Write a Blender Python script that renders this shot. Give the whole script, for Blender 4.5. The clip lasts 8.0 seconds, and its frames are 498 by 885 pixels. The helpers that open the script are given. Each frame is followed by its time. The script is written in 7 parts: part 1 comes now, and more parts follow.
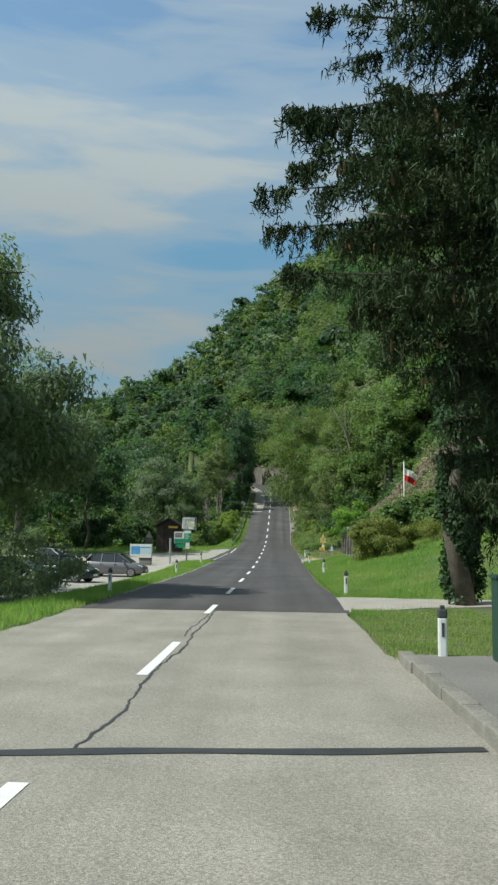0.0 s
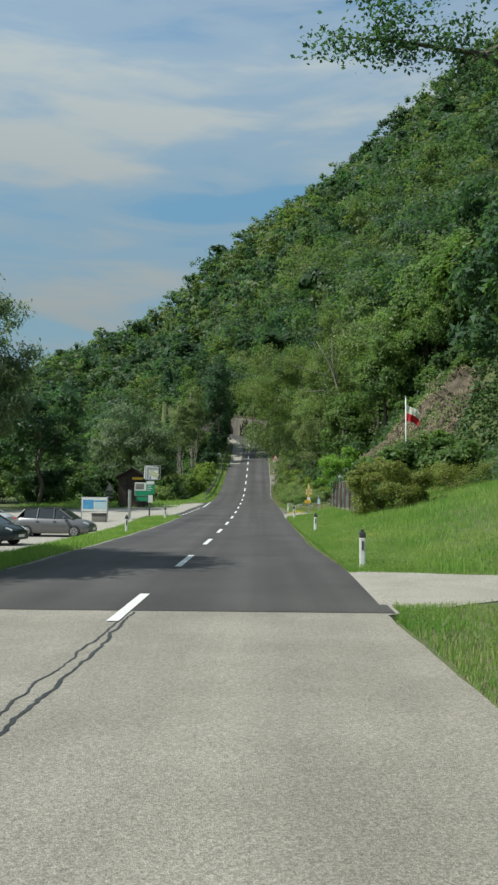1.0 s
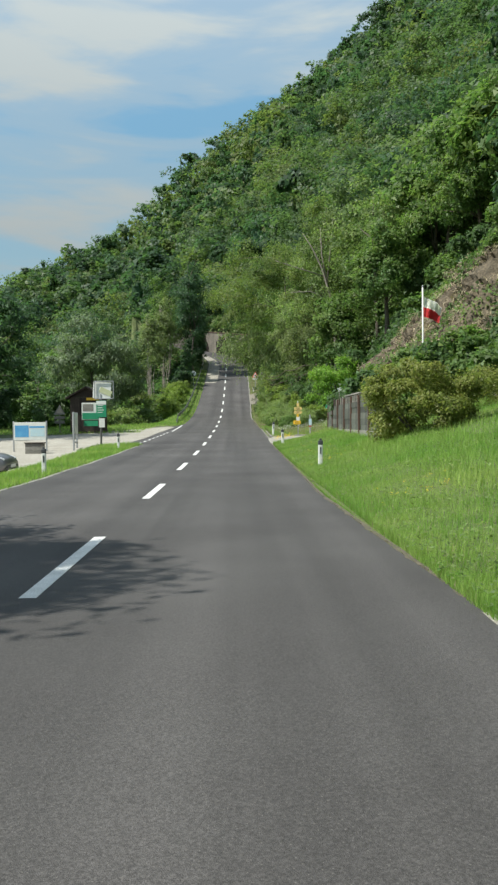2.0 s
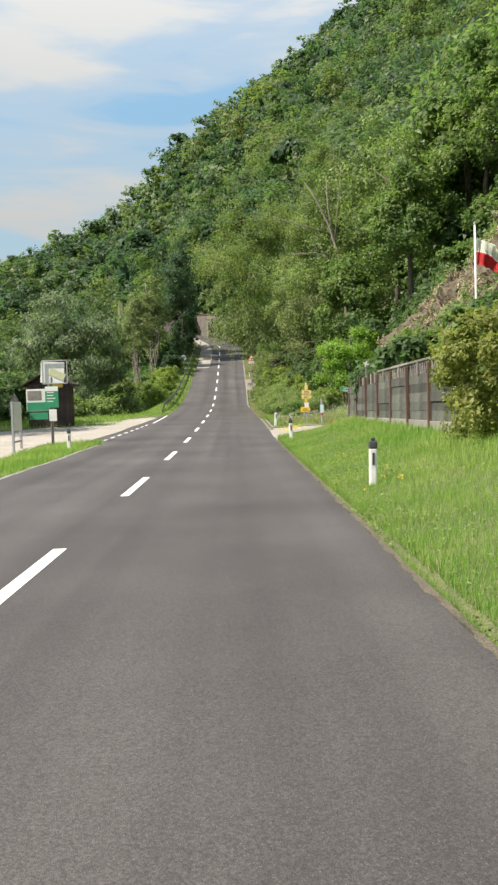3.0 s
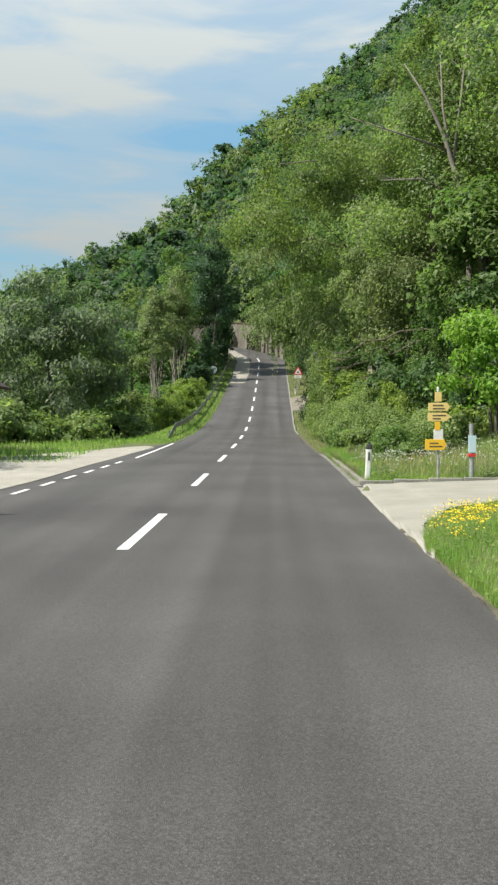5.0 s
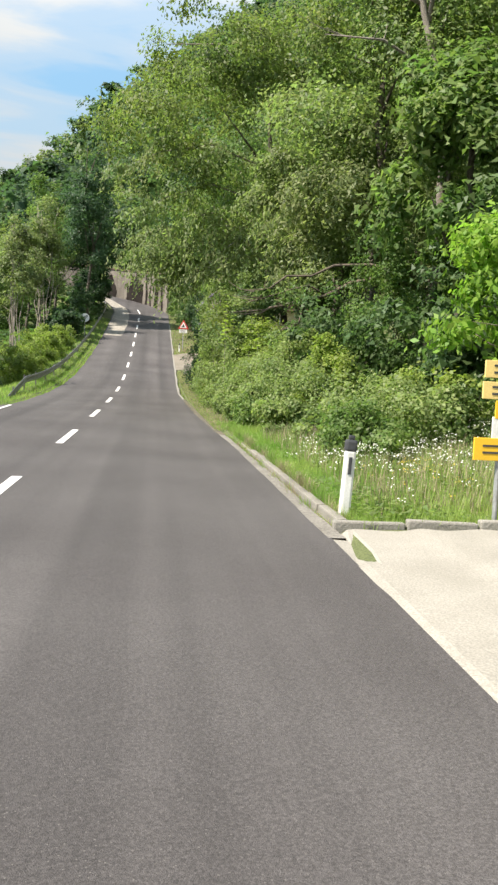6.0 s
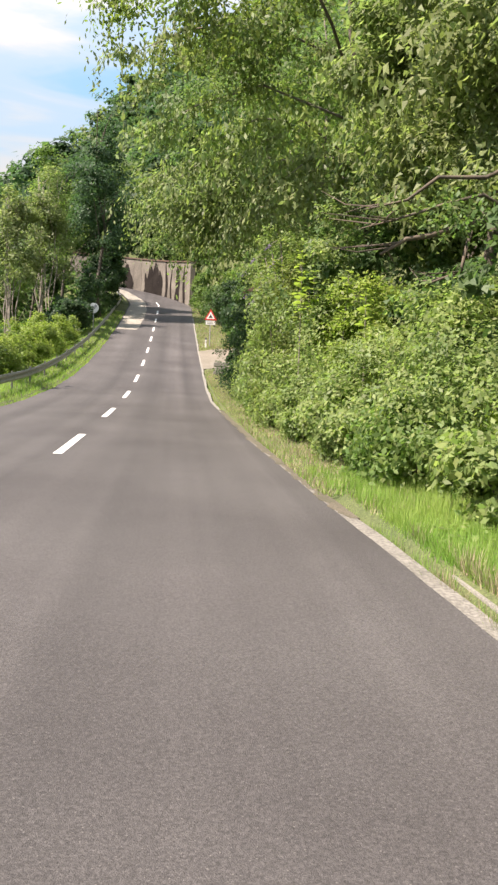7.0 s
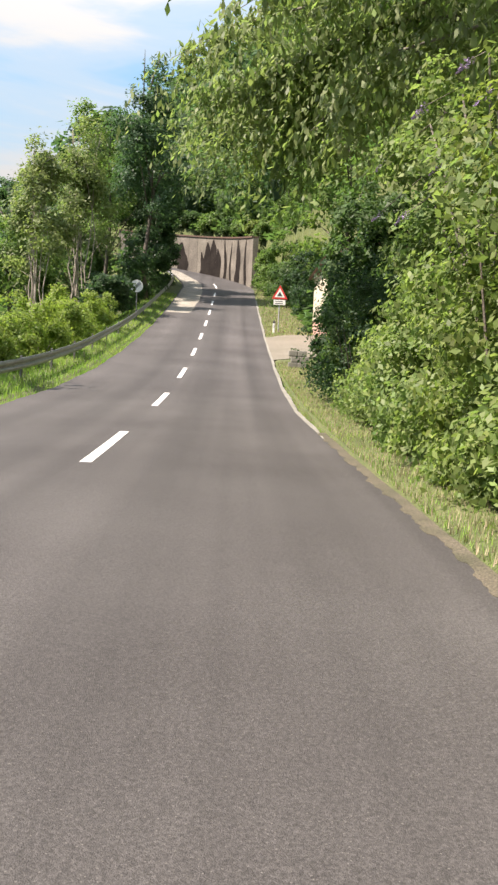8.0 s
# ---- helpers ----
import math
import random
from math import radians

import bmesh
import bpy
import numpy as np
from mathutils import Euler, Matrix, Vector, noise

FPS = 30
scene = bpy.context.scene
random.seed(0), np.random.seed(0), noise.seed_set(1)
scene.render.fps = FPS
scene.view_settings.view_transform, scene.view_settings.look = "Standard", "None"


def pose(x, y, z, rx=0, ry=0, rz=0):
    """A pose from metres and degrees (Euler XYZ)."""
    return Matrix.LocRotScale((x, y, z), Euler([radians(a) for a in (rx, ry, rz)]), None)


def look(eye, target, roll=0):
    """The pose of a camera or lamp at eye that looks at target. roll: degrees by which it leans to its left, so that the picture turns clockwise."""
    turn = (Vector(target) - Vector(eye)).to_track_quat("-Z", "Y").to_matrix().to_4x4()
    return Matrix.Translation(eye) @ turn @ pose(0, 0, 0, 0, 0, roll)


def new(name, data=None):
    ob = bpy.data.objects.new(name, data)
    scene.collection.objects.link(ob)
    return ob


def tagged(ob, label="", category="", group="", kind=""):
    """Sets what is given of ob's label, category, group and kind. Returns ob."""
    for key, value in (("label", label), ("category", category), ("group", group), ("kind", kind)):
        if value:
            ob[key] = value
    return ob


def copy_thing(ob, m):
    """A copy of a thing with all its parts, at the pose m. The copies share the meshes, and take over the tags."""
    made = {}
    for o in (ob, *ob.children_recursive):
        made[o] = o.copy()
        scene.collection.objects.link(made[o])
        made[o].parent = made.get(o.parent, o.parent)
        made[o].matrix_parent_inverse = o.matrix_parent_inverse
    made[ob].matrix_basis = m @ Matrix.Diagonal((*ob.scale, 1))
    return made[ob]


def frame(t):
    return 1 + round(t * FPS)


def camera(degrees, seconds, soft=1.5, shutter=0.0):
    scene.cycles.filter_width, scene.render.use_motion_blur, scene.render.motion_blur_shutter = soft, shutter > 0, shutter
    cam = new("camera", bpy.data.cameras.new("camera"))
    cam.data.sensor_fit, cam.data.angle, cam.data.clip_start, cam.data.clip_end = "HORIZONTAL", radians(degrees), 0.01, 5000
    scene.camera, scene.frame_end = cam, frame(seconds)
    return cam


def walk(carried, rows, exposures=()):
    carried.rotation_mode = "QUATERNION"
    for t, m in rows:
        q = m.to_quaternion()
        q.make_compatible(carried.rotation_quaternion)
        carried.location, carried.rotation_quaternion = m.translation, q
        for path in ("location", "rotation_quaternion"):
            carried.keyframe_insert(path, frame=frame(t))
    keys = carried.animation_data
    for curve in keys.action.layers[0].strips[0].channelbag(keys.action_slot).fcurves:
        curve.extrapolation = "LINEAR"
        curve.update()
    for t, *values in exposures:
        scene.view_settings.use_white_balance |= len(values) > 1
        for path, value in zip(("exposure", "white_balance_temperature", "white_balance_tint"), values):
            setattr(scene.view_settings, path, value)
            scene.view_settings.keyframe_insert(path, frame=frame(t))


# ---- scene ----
cam = camera(34.0, 8.0, soft=2.5)
PATH = [
    (0, (1.758, -3.447, 1.707), (1.682, -1.465, 1.957), 0.9),
    (0.5, (1.726, 1.571, 1.572), (1.679, 3.558, 1.792), 1.0),
    (1, (1.765, 6.855, 1.501), (1.742, 8.85, 1.644), 0.5),
    (1.2, (1.781, 9.132, 1.467), (1.793, 11.126, 1.319), -0.8),
    (2.3, (1.84, 21.371, 1.52), (1.871, 23.371, 1.493), -0.6),
    (2.5, (1.882, 23.437, 1.488), (1.902, 25.435, 1.393), -0.6),
    (3, (1.977, 28.765, 1.527), (2.012, 30.764, 1.448), -1.8),
    (3.5, (2.064, 34.15, 1.529), (2.212, 36.132, 1.31), -0.9),
    (4, (2.046, 39.708, 1.582), (2.237, 41.691, 1.406), -0.4),
    (4.2, (2.019, 42.063, 1.621), (2.123, 44.06, 1.594), -0.6),
    (4.5, (1.92, 45.5, 1.668), (1.911, 47.498, 1.741), -0.1),
    (5, (1.835, 51.242, 1.718), (1.777, 53.241, 1.7), -0.2),
    (5.2, (1.795, 53.383, 1.713), (1.705, 55.38, 1.664), -0.2),
    (6.3, (1.88, 65.374, 1.985), (2.196, 67.346, 1.879), 3.3),
    (6.5, (1.878, 67.926, 2.019), (2.166, 69.902, 1.917), 3.0),
    (7, (1.815, 74.658, 2.142), (2.008, 76.646, 2.038), 2.5),
    (7.5, (1.754, 80.985, 2.329), (1.845, 82.979, 2.21), 2.6),
    (8, (1.752, 87.002, 2.503), (1.804, 88.997, 2.373), 2.6),
]
walk(cam, [(t, look(eye, target, roll)) for t, eye, target, roll in PATH],
     [(0, 0.1, 6100, 2), (1.0, 0.1, 6150, 3), (2.3, 0.6, 6450, 6), (3.0, 0.82, 6850, 13), (3.5, 1.0, 6850, 12), (3.8, 1.2, 7000, 17), (4.0, 1.38, 7000, 21), (4.2, 1.1, 6850, 12), (4.5, 0.6, 6600, 8), (5.2, 0.71, 6500, 6), (6.3, 1.17, 6850, 16), (7.0, 1.27, 7050, 20), (7.5, 1.2, 7050, 18), (8.0, 1.2, 7000, 18)])

# ---- world and light ----
SUN_DIR = Vector((-0.62, -0.24, 0.84)).normalized()      # towards the sun
world = bpy.data.worlds.new("sky")
scene.world = world
world.use_nodes = True
wn, wl = world.node_tree.nodes, world.node_tree.links
wn.clear()
w_out, w_bg = wn.new("ShaderNodeOutputWorld"), wn.new("ShaderNodeBackground")
w_sky = wn.new("ShaderNodeTexSky")
w_sky.sky_type, w_sky.sun_disc = "NISHITA", False
w_sky.sun_elevation = math.asin(SUN_DIR.z)
w_sky.sun_rotation = math.atan2(SUN_DIR.x, SUN_DIR.y)
w_sky.air_density, w_sky.dust_density, w_sky.ozone_density = 1.0, 0.35, 1.3
w_tc, w_map = wn.new("ShaderNodeTexCoord"), wn.new("ShaderNodeMapping")
w_map.inputs["Scale"].default_value = (0.8, 0.8, 4.2)
w_map.inputs["Rotation"].default_value = (0.0, radians(7), radians(20))
w_n1, w_n2 = wn.new("ShaderNodeTexNoise"), wn.new("ShaderNodeTexNoise")
w_n1.inputs["Scale"].default_value, w_n1.inputs["Detail"].default_value = 2.6, 8.0
w_n1.inputs["Roughness"].default_value, w_n1.inputs["Distortion"].default_value = 0.55, 0.35
w_n2.inputs["Scale"].default_value, w_n2.inputs["Detail"].default_value = 6.5, 9.0
w_n2.inputs["Distortion"].default_value = 0.5
wl.new(w_tc.outputs["Generated"], w_map.inputs["Vector"])
wl.new(w_map.outputs["Vector"], w_n1.inputs["Vector"])
wl.new(w_map.outputs["Vector"], w_n2.inputs["Vector"])
w_sep = wn.new("ShaderNodeSeparateXYZ")
wl.new(w_tc.outputs["Generated"], w_sep.inputs[0])


def w_math(op, a, b, c=None):
    m = wn.new("ShaderNodeMath"); m.operation = op
    for k, v in enumerate((a, b) if c is None else (a, b, c)):
        if hasattr(v, "links"):
            wl.new(v, m.inputs[k])
        else:
            m.inputs[k].default_value = v
    return m.outputs[0]


def w_ramp(source, stops, kind="LINEAR"):
    r = wn.new("ShaderNodeValToRGB"); r.color_ramp.interpolation = kind
    el = r.color_ramp.elements
    while len(el) < len(stops):
        el.new(0.5)
    for e, (p, c) in zip(el, stops):
        e.position, e.color = p, (c, c, c, 1) if not hasattr(c, "__len__") else (*c, 1)
    wl.new(source, r.inputs["Fac"])
    return r.outputs["Color"]


# long streaks of cloud at several heights, broken up by noise
w_wave = w_math("MULTIPLY_ADD", w_n1.outputs["Fac"], 0.12, w_math("ADD", w_sep.outputs["Z"], -0.06))
w_band = w_ramp(w_wave, [(0.0, 0.5), (0.2, 0.55), (0.262, 0.72), (0.31, 0.38), (0.345, 0.32), (0.385, 0.62), (0.44, 0.85), (0.485, 0.62), (0.52, 0.36), (0.56, 0.38), (0.62, 0.6), (1.0, 0.5)], "EASE")
w_dens = w_math("MULTIPLY_ADD", w_n1.outputs["Fac"], 1.1, w_math("MULTIPLY_ADD", w_n2.outputs["Fac"], 1.25, w_math("MULTIPLY_ADD", w_band, 0.72, -1.1)))
w_fac = w_ramp(w_dens, [(0.08, 0.07), (0.4, 0.42), (0.82, 1.0)], "EASE")
w_mix = wn.new("ShaderNodeMix"); w_mix.data_type = "RGBA"
w_mix.inputs[7].default_value = (4.05, 4.3, 4.35, 1)
wl.new(w_fac, w_mix.inputs[0])
w_tint = wn.new("ShaderNodeMix"); w_tint.data_type, w_tint.blend_type = "RGBA", "MULTIPLY"; w_tint.inputs[0].default_value = 1.0
wl.new(w_ramp(w_sep.outputs["Z"], [(0.0, (0.5, 0.66, 0.7)), (0.2, (0.62, 0.84, 0.88)), (0.4, (0.8, 0.98, 0.98)), (0.6, (0.98, 1.0, 1.0))]), w_tint.inputs[7])
wl.new(w_sky.outputs["Color"], w_tint.inputs[6])
w_gain = wn.new("ShaderNodeMix"); w_gain.data_type, w_gain.blend_type = "RGBA", "MULTIPLY"; w_gain.inputs[0].default_value = 1.0
w_gain.inputs[7].default_value = (1.42, 1.42, 1.28, 1)
wl.new(w_tint.outputs[2], w_gain.inputs[6])
wl.new(w_gain.outputs[2], w_mix.inputs[6])
w_fade = wn.new("ShaderNodeMix"); w_fade.data_type, w_fade.blend_type = "RGBA", "MULTIPLY"; w_fade.inputs[0].default_value = 1.0
wl.new(w_mix.outputs[2], w_fade.inputs[6])
wl.new(w_ramp(w_sep.outputs["Z"], [(0.0, 0.62), (0.2, 0.67), (0.34, 0.8), (0.48, 1.0), (0.65, 1.08)]), w_fade.inputs[7])
wl.new(w_fade.outputs[2], w_bg.inputs["Color"])
wl.new(w_bg.outputs["Background"], w_out.inputs["Surface"])
w_bg.inputs["Strength"].default_value = 0.118

sun = new("sun", bpy.data.lights.new("sun", "SUN"))
sun.data.energy, sun.data.angle, sun.data.color = 5.0, radians(0.6), (1.0, 0.95, 0.86)
sun.matrix_world = look((0, 0, 60), Vector((0, 0, 60)) - SUN_DIR)


# ---- materials ----
def mat(name, color, rough=0.8, metal=0.0, color2=None, scale=4.0, amount=1.0, bump=0.0, bump_scale=60.0, fine=None, fine_scale=120.0,
        island=0.0, objvar=0.0, translucent=0.0, spec=0.5):
    """A surface: two colours mixed by large noise, a fine grain, bump, and variation piece by piece."""
    m = bpy.data.materials.new(name)
    m.use_nodes = True
    n, l = m.node_tree.nodes, m.node_tree.links
    b = n["Principled BSDF"]
    b.inputs["Roughness"].default_value, b.inputs["Metallic"].default_value = rough, metal
    b.inputs["Specular IOR Level"].default_value = spec
    tc = n.new("ShaderNodeTexCoord")
    base = n.new("ShaderNodeMix"); base.data_type = "RGBA"
    base.inputs[6].default_value, base.inputs[7].default_value = (*color, 1), (*(color2 or color), 1)
    nz = n.new("ShaderNodeTexNoise")
    nz.inputs["Scale"].default_value, nz.inputs["Detail"].default_value = scale, 6.0
    rp = n.new("ShaderNodeMapRange")
    rp.inputs[1].default_value, rp.inputs[2].default_value = 0.5 - 0.22 / amount, 0.5 + 0.22 / amount
    l.new(tc.outputs["Object"], nz.inputs["Vector"]); l.new(nz.outputs["Fac"], rp.inputs[0]); l.new(rp.outputs[0], base.inputs[0])
    col = base.outputs[2]
    if fine:
        nf = n.new("ShaderNodeTexNoise"); nf.inputs["Scale"].default_value, nf.inputs["Detail"].default_value = fine_scale, 2.0
        mr = n.new("ShaderNodeMapRange"); mr.inputs[1].default_value, mr.inputs[2].default_value = 0.35, 0.65
        mr.inputs[3].default_value, mr.inputs[4].default_value = 1 - fine, 1 + fine
        mu = n.new("ShaderNodeMix"); mu.data_type, mu.blend_type = "RGBA", "MULTIPLY"; mu.inputs[0].default_value = 1.0
        l.new(tc.outputs["Object"], nf.inputs["Vector"]); l.new(nf.outputs["Fac"], mr.inputs[0])
        l.new(col, mu.inputs[6]); l.new(mr.outputs[0], mu.inputs[7]); col = mu.outputs[2]
    for value, node, sock in ((island, "ShaderNodeNewGeometry", "Random Per Island"), (objvar, "ShaderNodeObjectInfo", "Random")):
        if value:
            g = n.new(node)
            hsv = n.new("ShaderNodeHueSaturation")
            r1, r2 = n.new("ShaderNodeMapRange"), n.new("ShaderNodeMapRange")
            r1.inputs[3].default_value, r1.inputs[4].default_value = 1 - value, 1 + value
            r2.inputs[3].default_value, r2.inputs[4].default_value = 0.5 - 0.05 * value, 0.5 + 0.05 * value
            fr = n.new("ShaderNodeMath"); fr.operation = "FRACT"
            mu2 = n.new("ShaderNodeMath"); mu2.operation = "MULTIPLY"; mu2.inputs[1].default_value = 7.31
            l.new(g.outputs[sock], mu2.inputs[0]); l.new(mu2.outputs[0], fr.inputs[0]); l.new(fr.outputs[0], r2.inputs[0])
            l.new(g.outputs[sock], r1.inputs[0]); l.new(r1.outputs[0], hsv.inputs["Value"]); l.new(r2.outputs[0], hsv.inputs["Hue"])
            l.new(col, hsv.inputs["Color"]); col = hsv.outputs["Color"]
    l.new(col, b.inputs["Base Color"])
    if bump:
        nb = n.new("ShaderNodeTexNoise"); nb.inputs["Scale"].default_value, nb.inputs["Detail"].default_value = bump_scale, 4.0
        bp = n.new("ShaderNodeBump"); bp.inputs["Strength"].default_value, bp.inputs["Distance"].default_value = bump, 0.02
        l.new(tc.outputs["Object"], nb.inputs["Vector"]); l.new(nb.outputs["Fac"], bp.inputs["Height"]); l.new(bp.outputs["Normal"], b.inputs["Normal"])
    if translucent:
        t = n.new("ShaderNodeBsdfTranslucent"); mx = n.new("ShaderNodeMixShader"); mx.inputs[0].default_value = translucent
        br = n.new("ShaderNodeMix"); br.data_type, br.blend_type = "RGBA", "MULTIPLY"; br.inputs[0].default_value = 1.0
        br.inputs[7].default_value = (1.18, 1.36, 0.8, 1)
        l.new(col, br.inputs[6]); l.new(br.outputs[2], t.inputs["Color"])
        l.new(b.outputs["BSDF"], mx.inputs[1]); l.new(t.outputs["BSDF"], mx.inputs[2])
        l.new(mx.outputs["Shader"], n["Material Output"].inputs["Surface"])
    return m


def leafmat(name, color, color2, island=0.45, scale=0.25, rough=0.5, trans=0.52, spec=0.3):
    island = island * 0.75
    color, color2 = [[v * k for v, k in zip(c, (1.13, 1.14, 1.26))] for c in (color, color2)]
    return mat(name, color, rough, 0, color2, scale, 1.3, island=island, translucent=trans, spec=spec)


def tracks(m, strength=0.24):
    """Faint lengthwise bands on a road, as wheels leave them."""
    n, l = m.node_tree.nodes, m.node_tree.links
    b = n["Principled BSDF"]
    src = b.inputs["Base Color"].links[0].from_socket
    tc, mp, nz, mr, mu = n.new("ShaderNodeTexCoord"), n.new("ShaderNodeMapping"), n.new("ShaderNodeTexNoise"), n.new("ShaderNodeMapRange"), n.new("ShaderNodeMix")
    mp.inputs["Scale"].default_value = (1.1, 0.012, 0.0)
    nz.inputs["Scale"].default_value, nz.inputs["Detail"].default_value = 1.0, 3.0
    mr.inputs[1].default_value, mr.inputs[2].default_value, mr.inputs[3].default_value, mr.inputs[4].default_value = 0.32, 0.68, 1 - strength, 1 + strength
    mu.data_type, mu.blend_type = "RGBA", "MULTIPLY"; mu.inputs[0].default_value = 1.0
    l.new(tc.outputs["Object"], mp.inputs["Vector"]); l.new(mp.outputs["Vector"], nz.inputs["Vector"]); l.new(nz.outputs["Fac"], mr.inputs[0])
    l.new(src, mu.inputs[6]); l.new(mr.outputs[0], mu.inputs[7]); l.new(mu.outputs[2], b.inputs["Base Color"])
    return m


ASPHALT_NEW = mat("new_asphalt", (0.054, 0.049, 0.048), 0.75, 0, (0.086, 0.08, 0.078), 0.3, bump=0.4, bump_scale=190, fine=0.18, fine_scale=60, spec=0.35)
tracks(ASPHALT_NEW)


def chips(m, size=34.0, amount=0.12, grain=170.0, spread=0.3):
    """Stones of many greys that show in a road's surface, and a few pale ones."""
    n, l = m.node_tree.nodes, m.node_tree.links
    b = n["Principled BSDF"]
    src = b.inputs["Base Color"].links[0].from_socket
    tc, vo, lt, mx = n.new("ShaderNodeTexCoord"), n.new("ShaderNodeTexVoronoi"), n.new("ShaderNodeMath"), n.new("ShaderNodeMix")
    vo.inputs["Scale"].default_value = size
    lt.operation = "LESS_THAN"; lt.inputs[1].default_value = amount
    mx.data_type = "RGBA"; mx.inputs[7].default_value = (0.13, 0.12, 0.113, 1)
    l.new(tc.outputs["Object"], vo.inputs["Vector"]); l.new(vo.outputs["Distance"], lt.inputs[0]); l.new(lt.outputs[0], mx.inputs[0])
    v2, sp, mr, mu = n.new("ShaderNodeTexVoronoi"), n.new("ShaderNodeSeparateColor"), n.new("ShaderNodeMapRange"), n.new("ShaderNodeMix")
    v2.inputs["Scale"].default_value = grain
    mr.inputs[3].default_value, mr.inputs[4].default_value = 1 - spread, 1 + spread
    mu.data_type, mu.blend_type = "RGBA", "MULTIPLY"; mu.inputs[0].default_value = 1.0
    l.new(tc.outputs["Object"], v2.inputs["Vector"]); l.new(v2.outputs["Color"], sp.inputs[0]); l.new(sp.outputs[0], mr.inputs[0])
    l.new(src, mu.inputs[6]); l.new(mr.outputs[0], mu.inputs[7]); l.new(mu.outputs[2], mx.inputs[6])
    l.new(mx.outputs[2], b.inputs["Base Color"])


chips(ASPHALT_NEW)
ASPHALT_OLD = mat("old_asphalt", (0.215, 0.196, 0.162), 0.85, 0, (0.3, 0.275, 0.232), 0.7, bump=0.45, bump_scale=120, fine=0.15, fine_scale=40)
tracks(ASPHALT_OLD, 0.1)
chips(ASPHALT_OLD, 40.0, 0.0, 120.0, 0.35)
TAR = mat("tar", (0.028, 0.028, 0.03), 0.5, 0, (0.05, 0.05, 0.05), 3, bump=0.2)
PAINT = mat("road_paint", (0.78, 0.77, 0.74), 0.6, 0, (0.62, 0.61, 0.58), 6, fine=0.12, fine_scale=60, bump=0.2, bump_scale=120)
CONCRETE_PALE = mat("pale_concrete", (0.31, 0.29, 0.25), 0.9, 0, (0.24, 0.225, 0.19), 1.2, bump=0.4, bump_scale=40, fine=0.15, fine_scale=60)
CONCRETE = mat("concrete", (0.27, 0.255, 0.225), 0.9, 0, (0.19, 0.178, 0.152), 1.5, bump=0.5, bump_scale=40, fine=0.18, fine_scale=60, objvar=0.12)
KERBSTONE = mat("worn_kerb_stone", (0.24, 0.224, 0.192), 0.9, 0, (0.15, 0.14, 0.116), 2.2, bump=0.6, bump_scale=30, fine=0.22, fine_scale=50, objvar=0.1)
GUTTER = mat("gutter_concrete", (0.215, 0.2, 0.175), 0.9, 0, (0.14, 0.13, 0.108), 1.6, bump=0.6, bump_scale=40, fine=0.3, fine_scale=30)
YARD = mat("yard_surface", (0.2, 0.176, 0.145), 0.95, 0, (0.15, 0.135, 0.1), 0.6, bump=0.6, bump_scale=40, fine=0.25, fine_scale=30)
GRAVEL = mat("gravel", (0.36, 0.335, 0.29), 0.95, 0, (0.28, 0.255, 0.215), 0.8, bump=0.8, bump_scale=50, fine=0.35, fine_scale=40)
DIRT = mat("edge_dirt", (0.13, 0.108, 0.078), 0.95, 0, (0.07, 0.066, 0.04), 2.5, bump=0.8, bump_scale=40, fine=0.4, fine_scale=60)
PAVE = mat("pavement_asphalt", (0.15, 0.142, 0.128), 0.9, 0, (0.2, 0.19, 0.17), 0.7, bump=0.5, bump_scale=90, fine=0.35, fine_scale=80)
SOIL = mat("grassy_soil", (0.06, 0.085, 0.025), 0.95, 0, (0.11, 0.12, 0.045), 0.6, bump=0.8, bump_scale=14, fine=0.4, fine_scale=45)
GRASS = leafmat("grass_blades", (0.155, 0.28, 0.046), (0.285, 0.36, 0.095), 0.3, 0.45, 0.75, 0.5)
DRYGRASS = leafmat("dry_grass", (0.33, 0.265, 0.16), (0.21, 0.19, 0.1), 0.4, 0.5, 0.7, 0.2)
BARK_PALE = mat("pale_bark", (0.26, 0.22, 0.18), 0.95, 0, (0.36, 0.32, 0.27), 4, bump=0.8, bump_scale=25, fine=0.25, fine_scale=30)
BARK_GREY = mat("grey_bark", (0.17, 0.145, 0.12), 0.95, 0, (0.24, 0.21, 0.18), 4, bump=0.8, bump_scale=25, fine=0.25, fine_scale=30)
CONE = mat("cones", (0.22, 0.15, 0.07), 0.8, 0, (0.22, 0.15, 0.07), 30, bump=0.6, bump_scale=200)
BARK = mat("bark", (0.08, 0.064, 0.05), 0.95, 0, (0.14, 0.118, 0.095), 5, bump=0.9, bump_scale=25, fine=0.3, fine_scale=40)
L_HILL = leafmat("hill_leaves", (0.065, 0.115, 0.04), (0.1, 0.15, 0.05), 0.4, 0.05)
L_COOL = leafmat("cool_leaves", (0.05, 0.095, 0.045), (0.07, 0.12, 0.052), 0.4, 0.08)
L_DARK = leafmat("dark_leaves", (0.035, 0.07, 0.03), (0.055, 0.095, 0.036), 0.45, 0.3)
L_MID = leafmat("mid_leaves", (0.085, 0.145, 0.04), (0.165, 0.225, 0.06), 0.45, 0.3)
L_BRIGHT = leafmat("bright_leaves", (0.14, 0.25, 0.032), (0.2, 0.31, 0.045), 0.35, 0.5)
L_YELLOW = leafmat("yellowish_leaves", (0.165, 0.195, 0.05), (0.105, 0.155, 0.045), 0.45, 0.4)
L_WILLOW = leafmat("willow_leaves", (0.13, 0.17, 0.085), (0.18, 0.215, 0.125), 0.4, 0.3)
